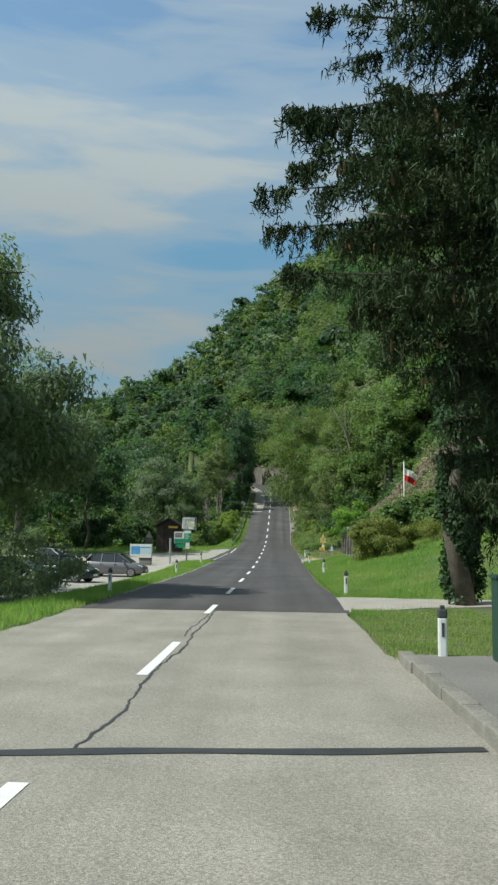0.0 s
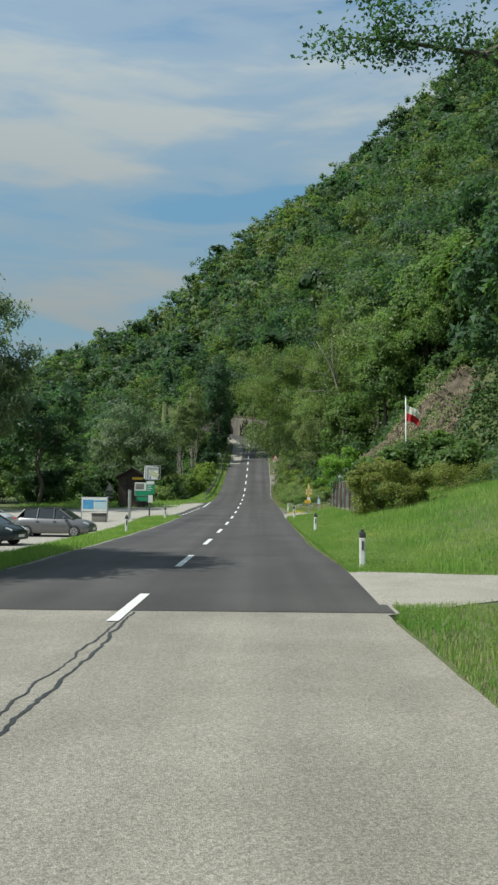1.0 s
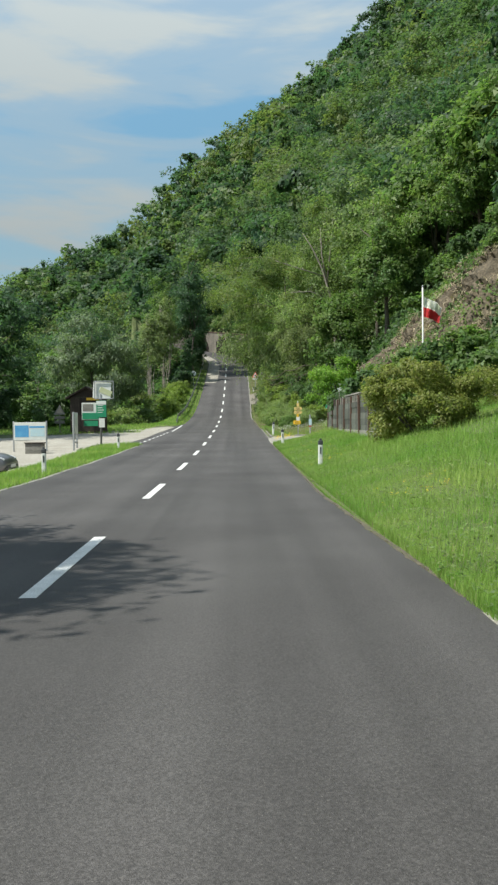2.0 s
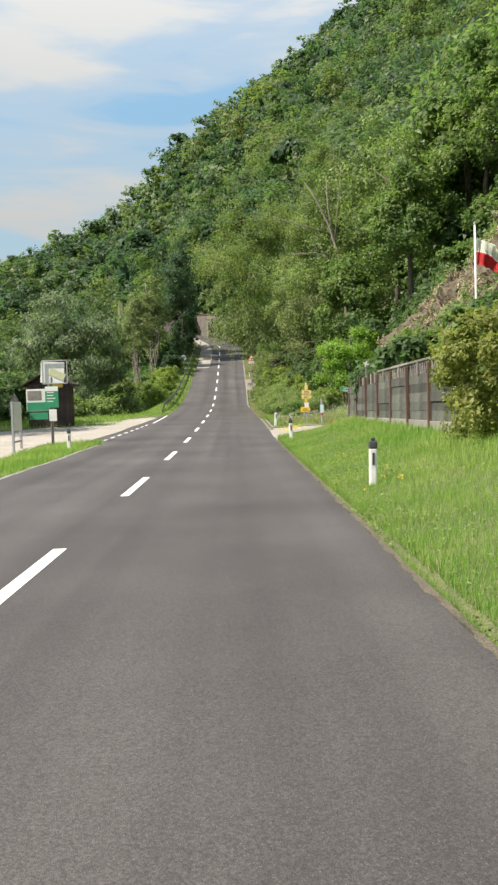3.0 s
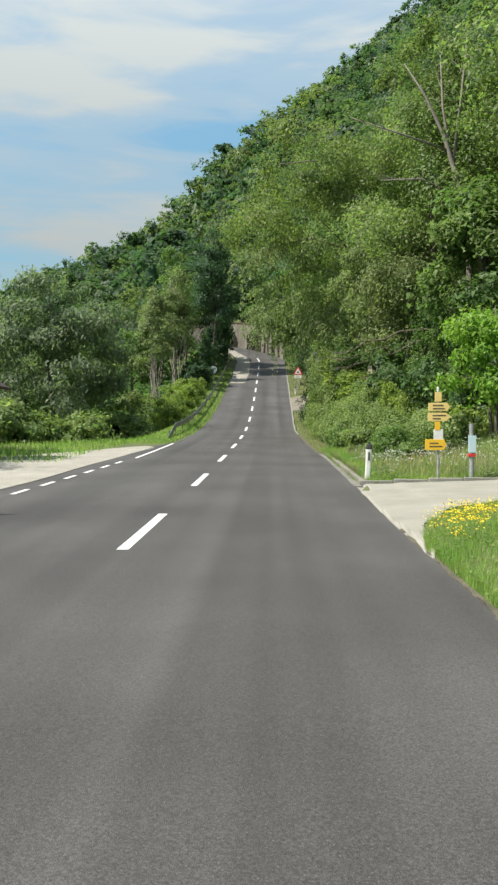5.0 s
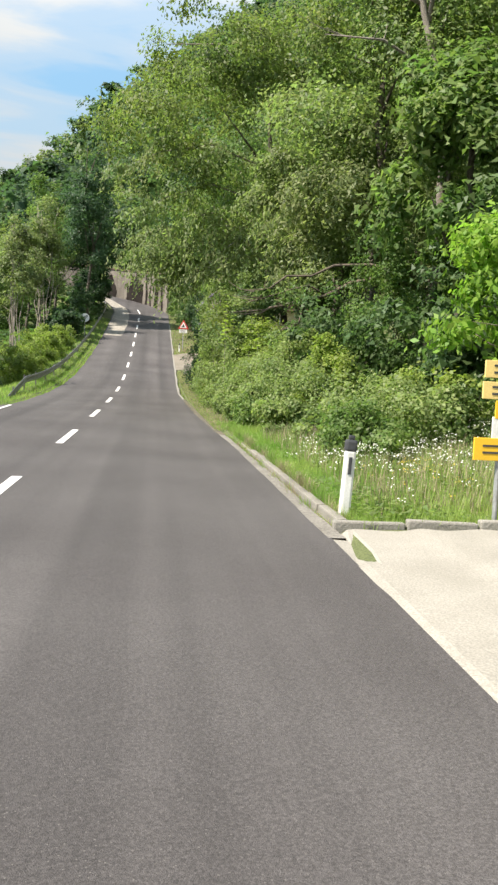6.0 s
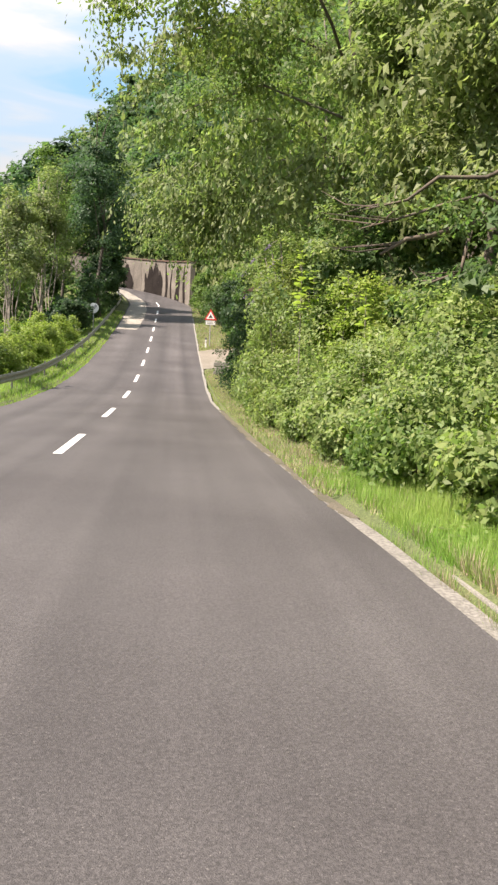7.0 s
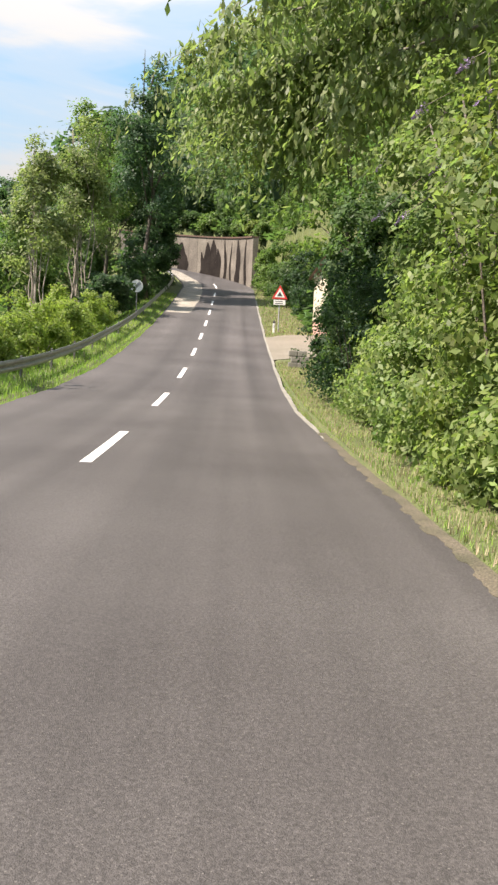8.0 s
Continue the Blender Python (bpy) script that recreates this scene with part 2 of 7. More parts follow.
L_OLIVE = leafmat("olive_leaves", (0.215, 0.225, 0.055), (0.16, 0.185, 0.048), 0.4, 0.5)
WHITE = mat("white_plastic", (0.74, 0.74, 0.71), 0.5, 0, (0.62, 0.62, 0.58), 6, fine=0.06, fine_scale=40, bump=0.05)
BLACK = mat("dark_plastic", (0.035, 0.037, 0.04), 0.5, 0, (0.06, 0.062, 0.066), 8, bump=0.1)
STEEL = mat("galvanised_steel", (0.42, 0.43, 0.44), 0.5, 0.55, (0.3, 0.3, 0.3), 3, fine=0.15, fine_scale=25, bump=0.1)
DARKSTEEL = mat("dark_steel", (0.12, 0.12, 0.12), 0.5, 0.6, (0.2, 0.19, 0.18), 4, bump=0.1)
RUST = mat("rusty_steel", (0.14, 0.075, 0.05), 0.85, 0.2, (0.08, 0.06, 0.05), 5, bump=0.4, fine=0.25, fine_scale=40)
YELLOW = mat("yellow_sign", (0.8, 0.48, 0.03), 0.5, 0, (0.7, 0.42, 0.03), 4, fine=0.06)
PALEYELLOW = mat("faded_yellow_sign", (0.74, 0.56, 0.2), 0.55, 0, (0.68, 0.5, 0.18), 4, fine=0.06)
GREEN = mat("green_sign", (0.02, 0.2, 0.1), 0.45, 0, (0.025, 0.25, 0.12), 3, fine=0.05)
BLUE = mat("blue_print", (0.06, 0.24, 0.5), 0.5, 0, (0.12, 0.36, 0.58), 3, fine=0.05)
PALEBLUE = mat("pale_blue_print", (0.42, 0.58, 0.66), 0.5, 0, (0.5, 0.62, 0.62), 5, fine=0.05)
RED = mat("red_paint", (0.6, 0.045, 0.04), 0.5, 0, (0.5, 0.04, 0.04), 5, fine=0.05)
REDCLOTH = mat("red_cloth", (0.62, 0.05, 0.055), 0.85, 0, (0.5, 0.04, 0.045), 3, translucent=0.25)
WHITECLOTH = mat("white_cloth", (0.8, 0.79, 0.77), 0.85, 0, (0.72, 0.71, 0.69), 3, translucent=0.25)
DARKWOOD = mat("dark_stained_wood", (0.035, 0.024, 0.018), 0.8, 0, (0.06, 0.042, 0.03), 3, bump=0.5, bump_scale=30, fine=0.3, fine_scale=25, objvar=0.35)
GREYWOOD = mat("weathered_grey_wood", (0.23, 0.215, 0.19), 0.9, 0, (0.15, 0.14, 0.12), 4, bump=0.5, bump_scale=30, fine=0.25, fine_scale=30, objvar=0.3)
BOARD = mat("mossy_fence_board", (0.11, 0.12, 0.095), 0.9, 0, (0.035, 0.032, 0.03), 1.3, bump=0.3, bump_scale=12, fine=0.12, fine_scale=14, objvar=0.45)
ROCK = mat("rock", (0.15, 0.117, 0.08), 0.95, 0, (0.055, 0.044, 0.028), 1.1, bump=1.0, bump_scale=6, fine=0.35, fine_scale=9)
WALLSTAIN = mat("wet_wall_concrete", (0.014, 0.011, 0.01), 0.95, 0, (0.028, 0.023, 0.02), 0.8, spec=0.1, bump=0.4, bump_scale=20, fine=0.2, fine_scale=8)
WALLCON = mat("stained_wall_concrete", (0.19, 0.165, 0.136), 0.9, 0, (0.1, 0.085, 0.069), 0.6, bump=0.5, bump_scale=20, fine=0.2, fine_scale=8, objvar=0.1)
L_OLIVE_FLAT = mat("faded_green_print", (0.42, 0.45, 0.25), 0.6, 0, (0.5, 0.5, 0.32), 4)
PINK = mat("pink_render", (0.6, 0.36, 0.29), 0.9, 0, (0.5, 0.3, 0.25), 2, bump=0.3, bump_scale=60)
CREAM = mat("cream_render", (0.56, 0.49, 0.37), 0.9, 0, (0.6, 0.52, 0.4), 2, bump=0.3, bump_scale=60)
TILE = mat("brown_roof_tiles", (0.13, 0.075, 0.05), 0.85, 0, (0.09, 0.06, 0.05), 2, bump=0.6, bump_scale=12)
GLASS = mat("dark_glass", (0.02, 0.024, 0.026), 0.06, 0, (0.03, 0.034, 0.036), 2, spec=0.8)
RUBBER = mat("tyre_rubber", (0.022, 0.022, 0.022), 0.85, 0, (0.035, 0.035, 0.035), 9)
ALLOY = mat("alloy", (0.5, 0.5, 0.51), 0.35, 0.8, (0.4, 0.4, 0.41), 6)
CAR_GREY = mat("grey_car_paint", (0.17, 0.165, 0.17), 0.28, 0.45, (0.19, 0.185, 0.19), 2)
CAR_DARK = mat("dark_car_paint", (0.02, 0.032, 0.034), 0.25, 0.3, (0.026, 0.038, 0.04), 2)
CAR_LIGHT = mat("pale_car_paint", (0.5, 0.51, 0.52), 0.28, 0.2, (0.55, 0.56, 0.57), 2)
LAMP = mat("headlamp", (0.7, 0.7, 0.72), 0.12, 0.3, (0.8, 0.8, 0.8), 9)
PLASTERWHITE = mat("white_print", (0.7, 0.7, 0.66), 0.55, 0, (0.6, 0.6, 0.56), 3, fine=0.05)
CABINET = mat("dark_green_paint", (0.015, 0.05, 0.035), 0.45, 0, (0.02, 0.06, 0.045), 4, bump=0.1)
PETAL_W = mat("white_petals", (0.75, 0.74, 0.68), 0.8, island=0.1, translucent=0.2)
W_DARK = leafmat("woods_dark_leaves", (0.05, 0.085, 0.042), (0.062, 0.1, 0.046), 0.3, 0.05)
W_MIXED = leafmat("woods_mixed_leaves", (0.075, 0.115, 0.045), (0.09, 0.135, 0.05), 0.3, 0.05)
W_LIGHT = leafmat("woods_light_leaves", (0.1, 0.145, 0.048), (0.12, 0.165, 0.055), 0.3, 0.05)
W_YELLOW = leafmat("woods_yellowish_leaves", (0.135, 0.165, 0.05), (0.12, 0.15, 0.05), 0.3, 0.05)
L_SILVER = leafmat("silver_leaves", (0.2, 0.235, 0.14), (0.27, 0.29, 0.18), 0.4, 0.3)
BARK_DARK = mat("dark_twig_bark", (0.15, 0.115, 0.082), 0.9, 0, (0.05, 0.041, 0.033), 3, bump=0.5, bump_scale=20)
L_LIME = leafmat("lime_leaves", (0.23, 0.28, 0.055), (0.15, 0.21, 0.045), 0.35, 0.4)
L_PALE = leafmat("pale_leaves", (0.16, 0.2, 0.075), (0.2, 0.23, 0.09), 0.4, 0.3)
L_VINE = leafmat("vine_leaves", (0.225, 0.275, 0.085), (0.125, 0.178, 0.066), 0.45, 0.6)
PETAL_P = mat("purple_petals", (0.3, 0.22, 0.42), 0.8, color2=(0.38, 0.3, 0.48), island=0.15, translucent=0.2)
PETAL_Y = mat("yellow_petals", (0.75, 0.55, 0.03), 0.8, island=0.15, translucent=0.2)
L_SPRUCE = leafmat("spruce_needles", (0.025, 0.042, 0.02), (0.044, 0.06, 0.025), 0.4, 0.5, 0.7, 0.1, 0.1)


# ---- mesh helpers ----
def mesh_np(name, verts, faces, material, parent=None, smooth=False):
    """One mesh object from an (n, 3) array and an (m, k) array of quads or triangles."""
    me = bpy.data.meshes.new(name)
    verts, faces = np.asarray(verts, np.float32), np.asarray(faces, np.int32)
    k = faces.shape[1]
    me.vertices.add(len(verts)); me.vertices.foreach_set("co", verts.ravel())
    me.loops.add(faces.size); me.loops.foreach_set("vertex_index", faces.ravel())
    me.polygons.add(len(faces)); me.polygons.foreach_set("loop_start", np.arange(0, faces.size, k, dtype=np.int32))
    me.update(calc_edges=True); me.validate()
    if not smooth:
        me.shade_flat()
    me.materials.append(material)
    ob = new(name, me)
    if parent:
        ob.parent = parent
    return ob


def part(name, bm, material, parent=None, label="", smooth=False):
    """Links a bmesh as one mesh object under a thing."""
    me = bpy.data.meshes.new(name)
    bm.normal_update(); bm.to_mesh(me); bm.free()
    me.materials.append(material)
    if smooth:
        for p in me.polygons:
            p.use_smooth = True
    ob = new(name, me)
    if parent:
        ob.parent = parent
    if label:
        ob["label"] = label
    return ob


def thing(name, x, y, z, rz=0.0, label="", category="", group=""):
    ob = new(name)
    ob.empty_display_size = 0.2
    ob.matrix_basis = pose(x, y, z, 0, 0, rz)
    return tagged(ob, label, category, group)


def box(bm, c, s, bevel=0.0, m=None):
    """A box with centre c and full size s, its edges bevelled, in bm."""
    r = bmesh.ops.create_cube(bm, size=1.0)
    mt = Matrix.Translation(c) @ Matrix.Diagonal((*s, 1))
    bmesh.ops.transform(bm, matrix=(m @ mt) if m else mt, verts=r["verts"])
    if bevel:
        es = {e for v in r["verts"] for e in v.link_edges}
        bmesh.ops.bevel(bm, geom=list(es), offset=bevel, segments=2, affect="EDGES", profile=0.6)
    return bm


def boxed(c, s, bevel=0.0, m=None):
    return box(bmesh.new(), c, s, bevel, m)


def tube(bm, pts, radii, n=8, caps=True):
    """A tapered round bar along pts."""
    pts = [Vector(p) for p in pts]
    rings = []
    for i, p in enumerate(pts):
        d = (pts[min(i + 1, len(pts) - 1)] - pts[max(i - 1, 0)]).normalized()
        a = d.orthogonal().normalized(); b = d.cross(a)
        r = radii[i] if hasattr(radii, "__len__") else radii
        rings.append([bm.verts.new(p + (a * math.cos(2 * math.pi * k / n) + b * math.sin(2 * math.pi * k / n)) * r) for k in range(n)])
    if len(rings) > 1:
        for r0, r1 in zip(rings, rings[1:]):
            off = min(range(n), key=lambda s: sum((r0[k].co - r1[(k + s) % n].co).length_squared for k in range(n)))
            for k in range(n):
                bm.faces.new((r0[k], r0[(k + 1) % n], r1[(k + 1 + off) % n], r1[(k + off) % n]))
    if caps:
        bm.faces.new(rings[0][::-1]); bm.faces.new(rings[-1])
    return bm


def leaves(centers, size, rng, droop=0.0, aspect=0.55, up=0.35, var=0.35, out=None, loose=0.75, small=False):
    """Diamond leaves at the centres (three-cornered ones if small): verts and faces. out: which way each turns its face; loose: how freely."""
    n = len(centers)
    nrm = rng.normal(size=(n, 3))
    if out is None:
        nrm[:, 2] = np.abs(nrm[:, 2]) + up * 2
    else:
        nrm = nrm * loose + out + np.array([0, 0, up])
    nrm /= np.linalg.norm(nrm, axis=1)[:, None] + 1e-9
    ax = rng.normal(size=(n, 3)); ax[:, 2] -= droop * 3
    ax -= (ax * nrm).sum(1)[:, None] * nrm
    ax /= np.linalg.norm(ax, axis=1)[:, None] + 1e-9
    bx = np.cross(nrm, ax)
    s = size * (1 + var * rng.uniform(-1, 1, n))[:, None]
    c = np.asarray(centers)
    if small:
        v = np.stack([c - ax * s * 0.55 + bx * s * aspect * 0.6, c + ax * s * 0.6, c - ax * s * 0.4 - bx * s * aspect * 0.7], 1).reshape(-1, 3)
        return v, np.arange(3 * n).reshape(-1, 3)
    v = np.stack([c - ax * s * 0.5, c + bx * s * aspect * 0.5 + ax * s * 0.05, c + ax * s * 0.5, c - bx * s * aspect * 0.5 + ax * s * 0.05], 1).reshape(-1, 3)
    return v, np.arange(4 * n).reshape(-1, 4)


def crown_points(rng, centre, radii, n_clump, per, clump_r, squash=0.75, low=-0.6, hollow=0.55, boughs=None, rise=0.45):
    """Leaf places, and which way they face: boughs in the shell of an uneven ellipsoid, each a dome of many leaf clumps."""
    nb = boughs or int(np.clip(n_clump // 7, 6, 72))
    d = rng.normal(size=(nb, 3)); d /= np.linalg.norm(d, axis=1)[:, None]
    d[:, 2] = np.where(d[:, 2] < low, -d[:, 2] * 0.5, d[:, 2])
    ph = rng.uniform(0, 6.28, 4)
    bumpy = 1 + 0.16 * np.sin(3 * d[:, 0] * 2 + ph[0]) * np.cos(4 * d[:, 1] + ph[1]) + 0.13 * np.sin(7 * d[:, 2] + ph[2] + 3 * d[:, 0])
    size = min(0.5, 1.85 / math.sqrt(nb)) * rng.uniform(0.65, 1.3, nb)
    r = np.maximum(rng.uniform(hollow, 1.0, nb) ** 0.6 * bumpy - 0.45 * size, 0.2)
    centre, radii = np.asarray(centre), np.asarray(radii)
    bc = centre + d * r[:, None] * radii
    pick_b = rng.permutation(np.arange(n_clump) % nb)
    e = rng.normal(size=(n_clump, 3)); e /= np.linalg.norm(e, axis=1)[:, None]
    e += (d[pick_b] * 0.6 + np.array([0, 0, rise])) * rng.uniform(0, 1.3, (n_clump, 1)); e /= np.linalg.norm(e, axis=1)[:, None]
    span = size[pick_b][:, None] * (0.55 * radii + 0.45 * radii.mean()) * (1, 1, 0.72)
    cc = bc[pick_b] + e * span * rng.uniform(0.4, 1.0, (n_clump, 1))
    sz = np.minimum(clump_r * rng.uniform(0.6, 1.35, n_clump), span[:, 0] * 0.75)
    off = np.clip(rng.normal(size=(n_clump, per, 3)) * 0.5, -0.95, 0.95)
    off[:, :, 2] *= squash
    pts = (cc[:, None] + off * sz[:, None, None]).reshape(-1, 3)
    out = np.repeat(0.85 * e + 0.25 * d[pick_b], per, 0) + 0.45 * off.reshape(-1, 3)
    return pts, out / (np.linalg.norm(out, axis=1)[:, None] + 1e-9)


# ---- the lie of the land ----
ROAD_Y = [-60, -10, -3.4, 1.6, 6.9, 20, 37.8, 46.8, 55.8, 64.8, 73.8, 82.8, 91.8, 100.8, 109.8, 118.5, 126.6, 134.3, 141.7, 148.7, 155.4, 162.5, 169.5, 178, 200]
ROAD_Z = [1.2, 0.35, 0.2, 0.07, 0.0, 0.02, 0.04, 0.1, 0.22, 0.39, 0.64, 0.93, 1.27, 1.67, 2.25, 3.17, 4.35, 5.57, 6.92, 8.3, 9.68, 11.16, 12.8, 15.2, 20.0]
_fy = np.arange(-400, 900, 0.5)
_fz = np.interp(_fy, ROAD_Y, ROAD_Z)
_fz = np.convolve(np.pad(_fz, 8, mode="edge"), np.ones(17) / 17, "valid")


def zr(y):
    return np.interp(y, _fy, _fz)


HALF = 3.5


ARC = (-16.0, 166.0, 16.0)      # centre and radius of the bend to the left at the top


def smooth01(a):
    a = np.clip(a, 0, 1)
    return a * a * (3 - 2 * a)


def ridge(x):
    return np.interp(x, [-900, -400, -200, -125, -90, -60, -38, -24, 0, 30, 70, 100, 200, 500, 900], [10, 22, 38, 55, 77, 89, 99, 115, 134, 158, 194, 217, 300, 380, 390])


def crag_foot(y):
    return np.interp(y, [60, 68, 75, 84], [10.9, 10.4, 9.5, 9.6])


def land(x, y):
    """Height of the ground."""
    x, y = np.asarray(x, float), np.asarray(y, float)
    y_side = np.clip(y, -60, 172)
    base = zr(y_side)
    s = np.maximum(x - HALF - 0.1, 0)
    meadow = 0.25 * np.minimum(s, 3.2) + 0.24 * np.clip(s - 3.2, 0, 7)
    shelf = 0.1 * np.minimum(s, 3.5) + 0.35 * np.clip(s - 3.5, 0, 5)
    far_r = 0.03 * np.minimum(s, 6) + 0.4 * np.clip(s - 6.0, 0, 4)
    near_r = 0.02 * np.minimum(s, 12)
    w1, w2, w3 = smooth01((y - 22) / 14), smooth01((y - 64) / 8), smooth01((y - 108) / 8)
    right = near_r * (1 - w1) + meadow * w1 * (1 - w2) + shelf * w2 * (1 - w3) + far_r * w3
    flat = smooth01((y - 60.5) / 2.5) * smooth01((73 - y) / 2.5)
    right = right * (1 - 0.75 * flat * smooth01((9.5 - x) / 3))
    crag = 5.8 * smooth01((x - crag_foot(y)) / 4.6) * smooth01((y - 53) / 7) * smooth01((90 - y) / 8)
    hr = crag + 0.74 * np.maximum(x - 13.4, 0) * smooth01((y - 34) / 20)
    q = np.maximum(-x - HALF - 0.1, 0)
    wl_ = smooth01((y - 92) / 14)
    dip = np.interp(y, [-60, 15, 30, 50, 60, 75], [0.1, 0.2, 0.6, 0.6, 0.3, 0.0])
    left = -dip * smooth01((q - 0.9) / 3.0) * (1 - wl_) + wl_ * (0.1 * np.minimum(q, 1.2) - 0.5 * np.clip(q - 1.6, 0, 8))
    z = base + np.where(x > 0, right + hr, left)
    yf = np.interp(x, [-300, -150, -60, -20, -4, 3, 12, 60], [300, 260, 226, 205, 190, 176, 150, 150])
    zf = np.interp(x, [-60, -20, -4, 6], [1, 8, 15, 17]) + 0.72 * np.maximum(x - 6, 0)
    t = (y - yf) / (430 - yf)
    hill = zf + (np.maximum(ridge(x), zf + 5) - zf) * np.clip(t, 0, 1) ** 1.1 - 0.25 * np.maximum(y - 430, 0)
    hill = hill + 4 * np.sin(x * 0.045 + y * 0.02) * np.clip(t, 0, 1)
    z = np.where((t > 0) & (hill > z), hill, z)
    z = np.where(y > 470, np.maximum(z, -30), z)
    rad = np.hypot(x - ARC[0], y - ARC[1])
    bend = (y > ARC[1]) & (x > -45)
    arc_s = ARC[1] + ARC[2] * np.arctan2(y - ARC[1], np.maximum(x - ARC[0], -40))
    turn = np.arctan2(y - ARC[1], np.maximum(x - ARC[0], -40))
    k = smooth01((rad - (ARC[2] - 10.5)) / 5.8) * smooth01((2.1 - turn) / 0.4)
    z = np.where(bend & (rad < ARC[2] + 5.3), z + (zr(arc_s) - 0.12 - z) * k, z)
    z = np.where((y > 168.5) & (rad > ARC[2] + 5.3) & (x > -40) & (x - ARC[0] > -4), np.maximum(z, zr(np.where(bend, arc_s, y)) + 4.9), z)
    z = np.where((y > -70) & (y <= ARC[1]) & (np.abs(x) < HALF + 0.05), zr(y) - 0.12, z)
    z = np.where((y > 17.5) & (y <= ARC[1]) & (x > 0) & (x < np.where((y > 69) & (y < 84.5), 3.98, 3.68)), zr(y) - 0.12, z)
    return z


def lz(x, y):
    return float(land(x, y))


# ---- ground ----
gx = np.unique(np.concatenate([np.arange(-30, -4, 0.8), np.arange(-4, -3.2, 0.2), np.arange(-3.2, 3.2, 0.8), np.arange(3.2, 4.4, 0.2), np.arange(4.4, 16, 0.5),
                               np.arange(16, 120, 5.0), np.arange(-160, -30, 6.0), [-2500, -1500, -900, -600, -400, -300, -220, 150, 200, 260, 350, 500, 800, 1500, 2500]]).round(3))
gy = np.unique(np.concatenate([np.arange(-60, 156, 1.0), np.arange(156, 190, 0.5), np.arange(190, 470, 7.0), [-2500, -1200, -600, -300, -150, -90, 480, 520, 600, 800, 1200, 2500]]))
GX, GY = np.meshgrid(gx, gy)
GZ = land(GX, GY) + 0.015 * np.sin(GX * 2.1 + GY) * np.sin(GY * 1.3) * (np.abs(GX) > 4.6) * (np.abs(GX) < 40)
nx, ny = len(gx), len(gy)
ii = (np.arange(ny - 1)[:, None] * nx + np.arange(nx - 1)[None]).ravel()
ground = mesh_np("ground", np.stack([GX, GY, GZ], -1).reshape(-1, 3), np.stack([ii, ii + 1, ii + nx + 1, ii + nx], 1), SOIL, smooth=True)
tagged(ground, "grassy verges, meadow and hillside soil", "ground", kind="structure")


def strip(name, ys, left, right, lift, material, parent=None, thick=0.08, zfun=None):
    """A slab that follows the road between left(y) and right(y), with a skirt at its sides."""
    zfun = zfun or (lambda xs, y: zr(y))
    rows = []
    for y in ys:
        a, b = left(y), right(y)
        xs = np.linspace(a, b, 7)
        z = zfun(xs, y) + lift
        top = np.stack([xs, np.full(7, y), np.broadcast_to(z, 7)], -1)
        rows.append(np.vstack([[[a, y, top[0, 2] - thick]], top, [[b, y, top[-1, 2] - thick]]]))
    v = np.array(rows); n, k = v.shape[:2]
    i = (np.arange(n - 1)[:, None] * k + np.arange(k - 1)[None]).ravel()
    return mesh_np(name, v.reshape(-1, 3), np.stack([i, i + 1, i + k + 1, i + k], 1), material, parent, smooth=False)


def edge_wob(y, seed):
    return 0.05 * math.sin(y * 0.9 + seed) + 0.03 * math.sin(y * 2.7 + 2 * seed) + 0.02 * math.sin(y * 6.1 + seed)


def rag(y, seed):
    """A fine ragged line, as grass and grit leave it."""
    return 0.016 * math.sin(y * 3.1 + seed) + 0.016 * math.sin(y * 7.3 + 2.1 * seed) + 0.014 * math.sin(y * 13.7 + seed * 3.3) + 0.01 * math.sin(y * 29.0 + seed * 1.7)


SEAM = 17.9
old_road = strip("old_road", np.arange(-60, SEAM + 0.01, 0.5).tolist() + [SEAM], lambda y: -HALF + edge_wob(y, 1), lambda y: HALF + (0.13 if y < 9.6 else 0.35 * edge_wob(y, 2)), 0.0, ASPHALT_OLD)
tagged(old_road, "worn light grey asphalt road with coarse grain", "road", kind="structure")


def along(s):
    """A point of the centre line, its right-hand side and its height, at s metres."""
    if s <= ARC[1]:
        return Vector((0, s, 0)), Vector((1, 0, 0)), float(zr(s))
    a = (s - ARC[1]) / ARC[2]
    r = Vector((math.cos(a), math.sin(a), 0))
    return Vector((ARC[0], ARC[1], 0)) + r * ARC[2], r, float(zr(s))


def ribbon(name, ss, left, right, lift, material, parent=None, thick=0.08, n=7):
    """A slab along the centre line between the offsets left(s) and right(s)."""
    rows = []
    for s in ss:
        c, r, z = along(s)
        offs = np.linspace(left(s), right(s), n)
        top = [(*(c + r * float(o)).xy, z + lift) for o in offs]
        rows.append([(*top[0][:2], z + lift - thick), *top, (*top[-1][:2], z + lift - thick)])
    v = np.array(rows); m, k = v.shape[:2]
    i = (np.arange(m - 1)[:, None] * k + np.arange(k - 1)[None]).ravel()
    return mesh_np(name, v.reshape(-1, 3), np.stack([i, i + 1, i + k + 1, i + k], 1), material, parent)


def left_edge(s):
    return -float(np.interp(s, [0, 62, 64, 90, 93, 100, 190], [3.45, 3.45, 4.6, 3.9, 3.3, 3.2, 3.3])) + edge_wob(s, 3) * 0.6


def right_edge(s):
    return float(np.interp(s, [17, 24, 34, 45, 63, 70, 79, 85, 92, 100, 106, 112, 123, 140, 200], [3.6, 3.7, 3.46, 3.58, 3.64, 3.74, 3.77, 3.66, 3.52, 3.44, 3.33, 3.38, 3.52, 3.6, 3.6])) + edge_wob(s, 4) * 0.15


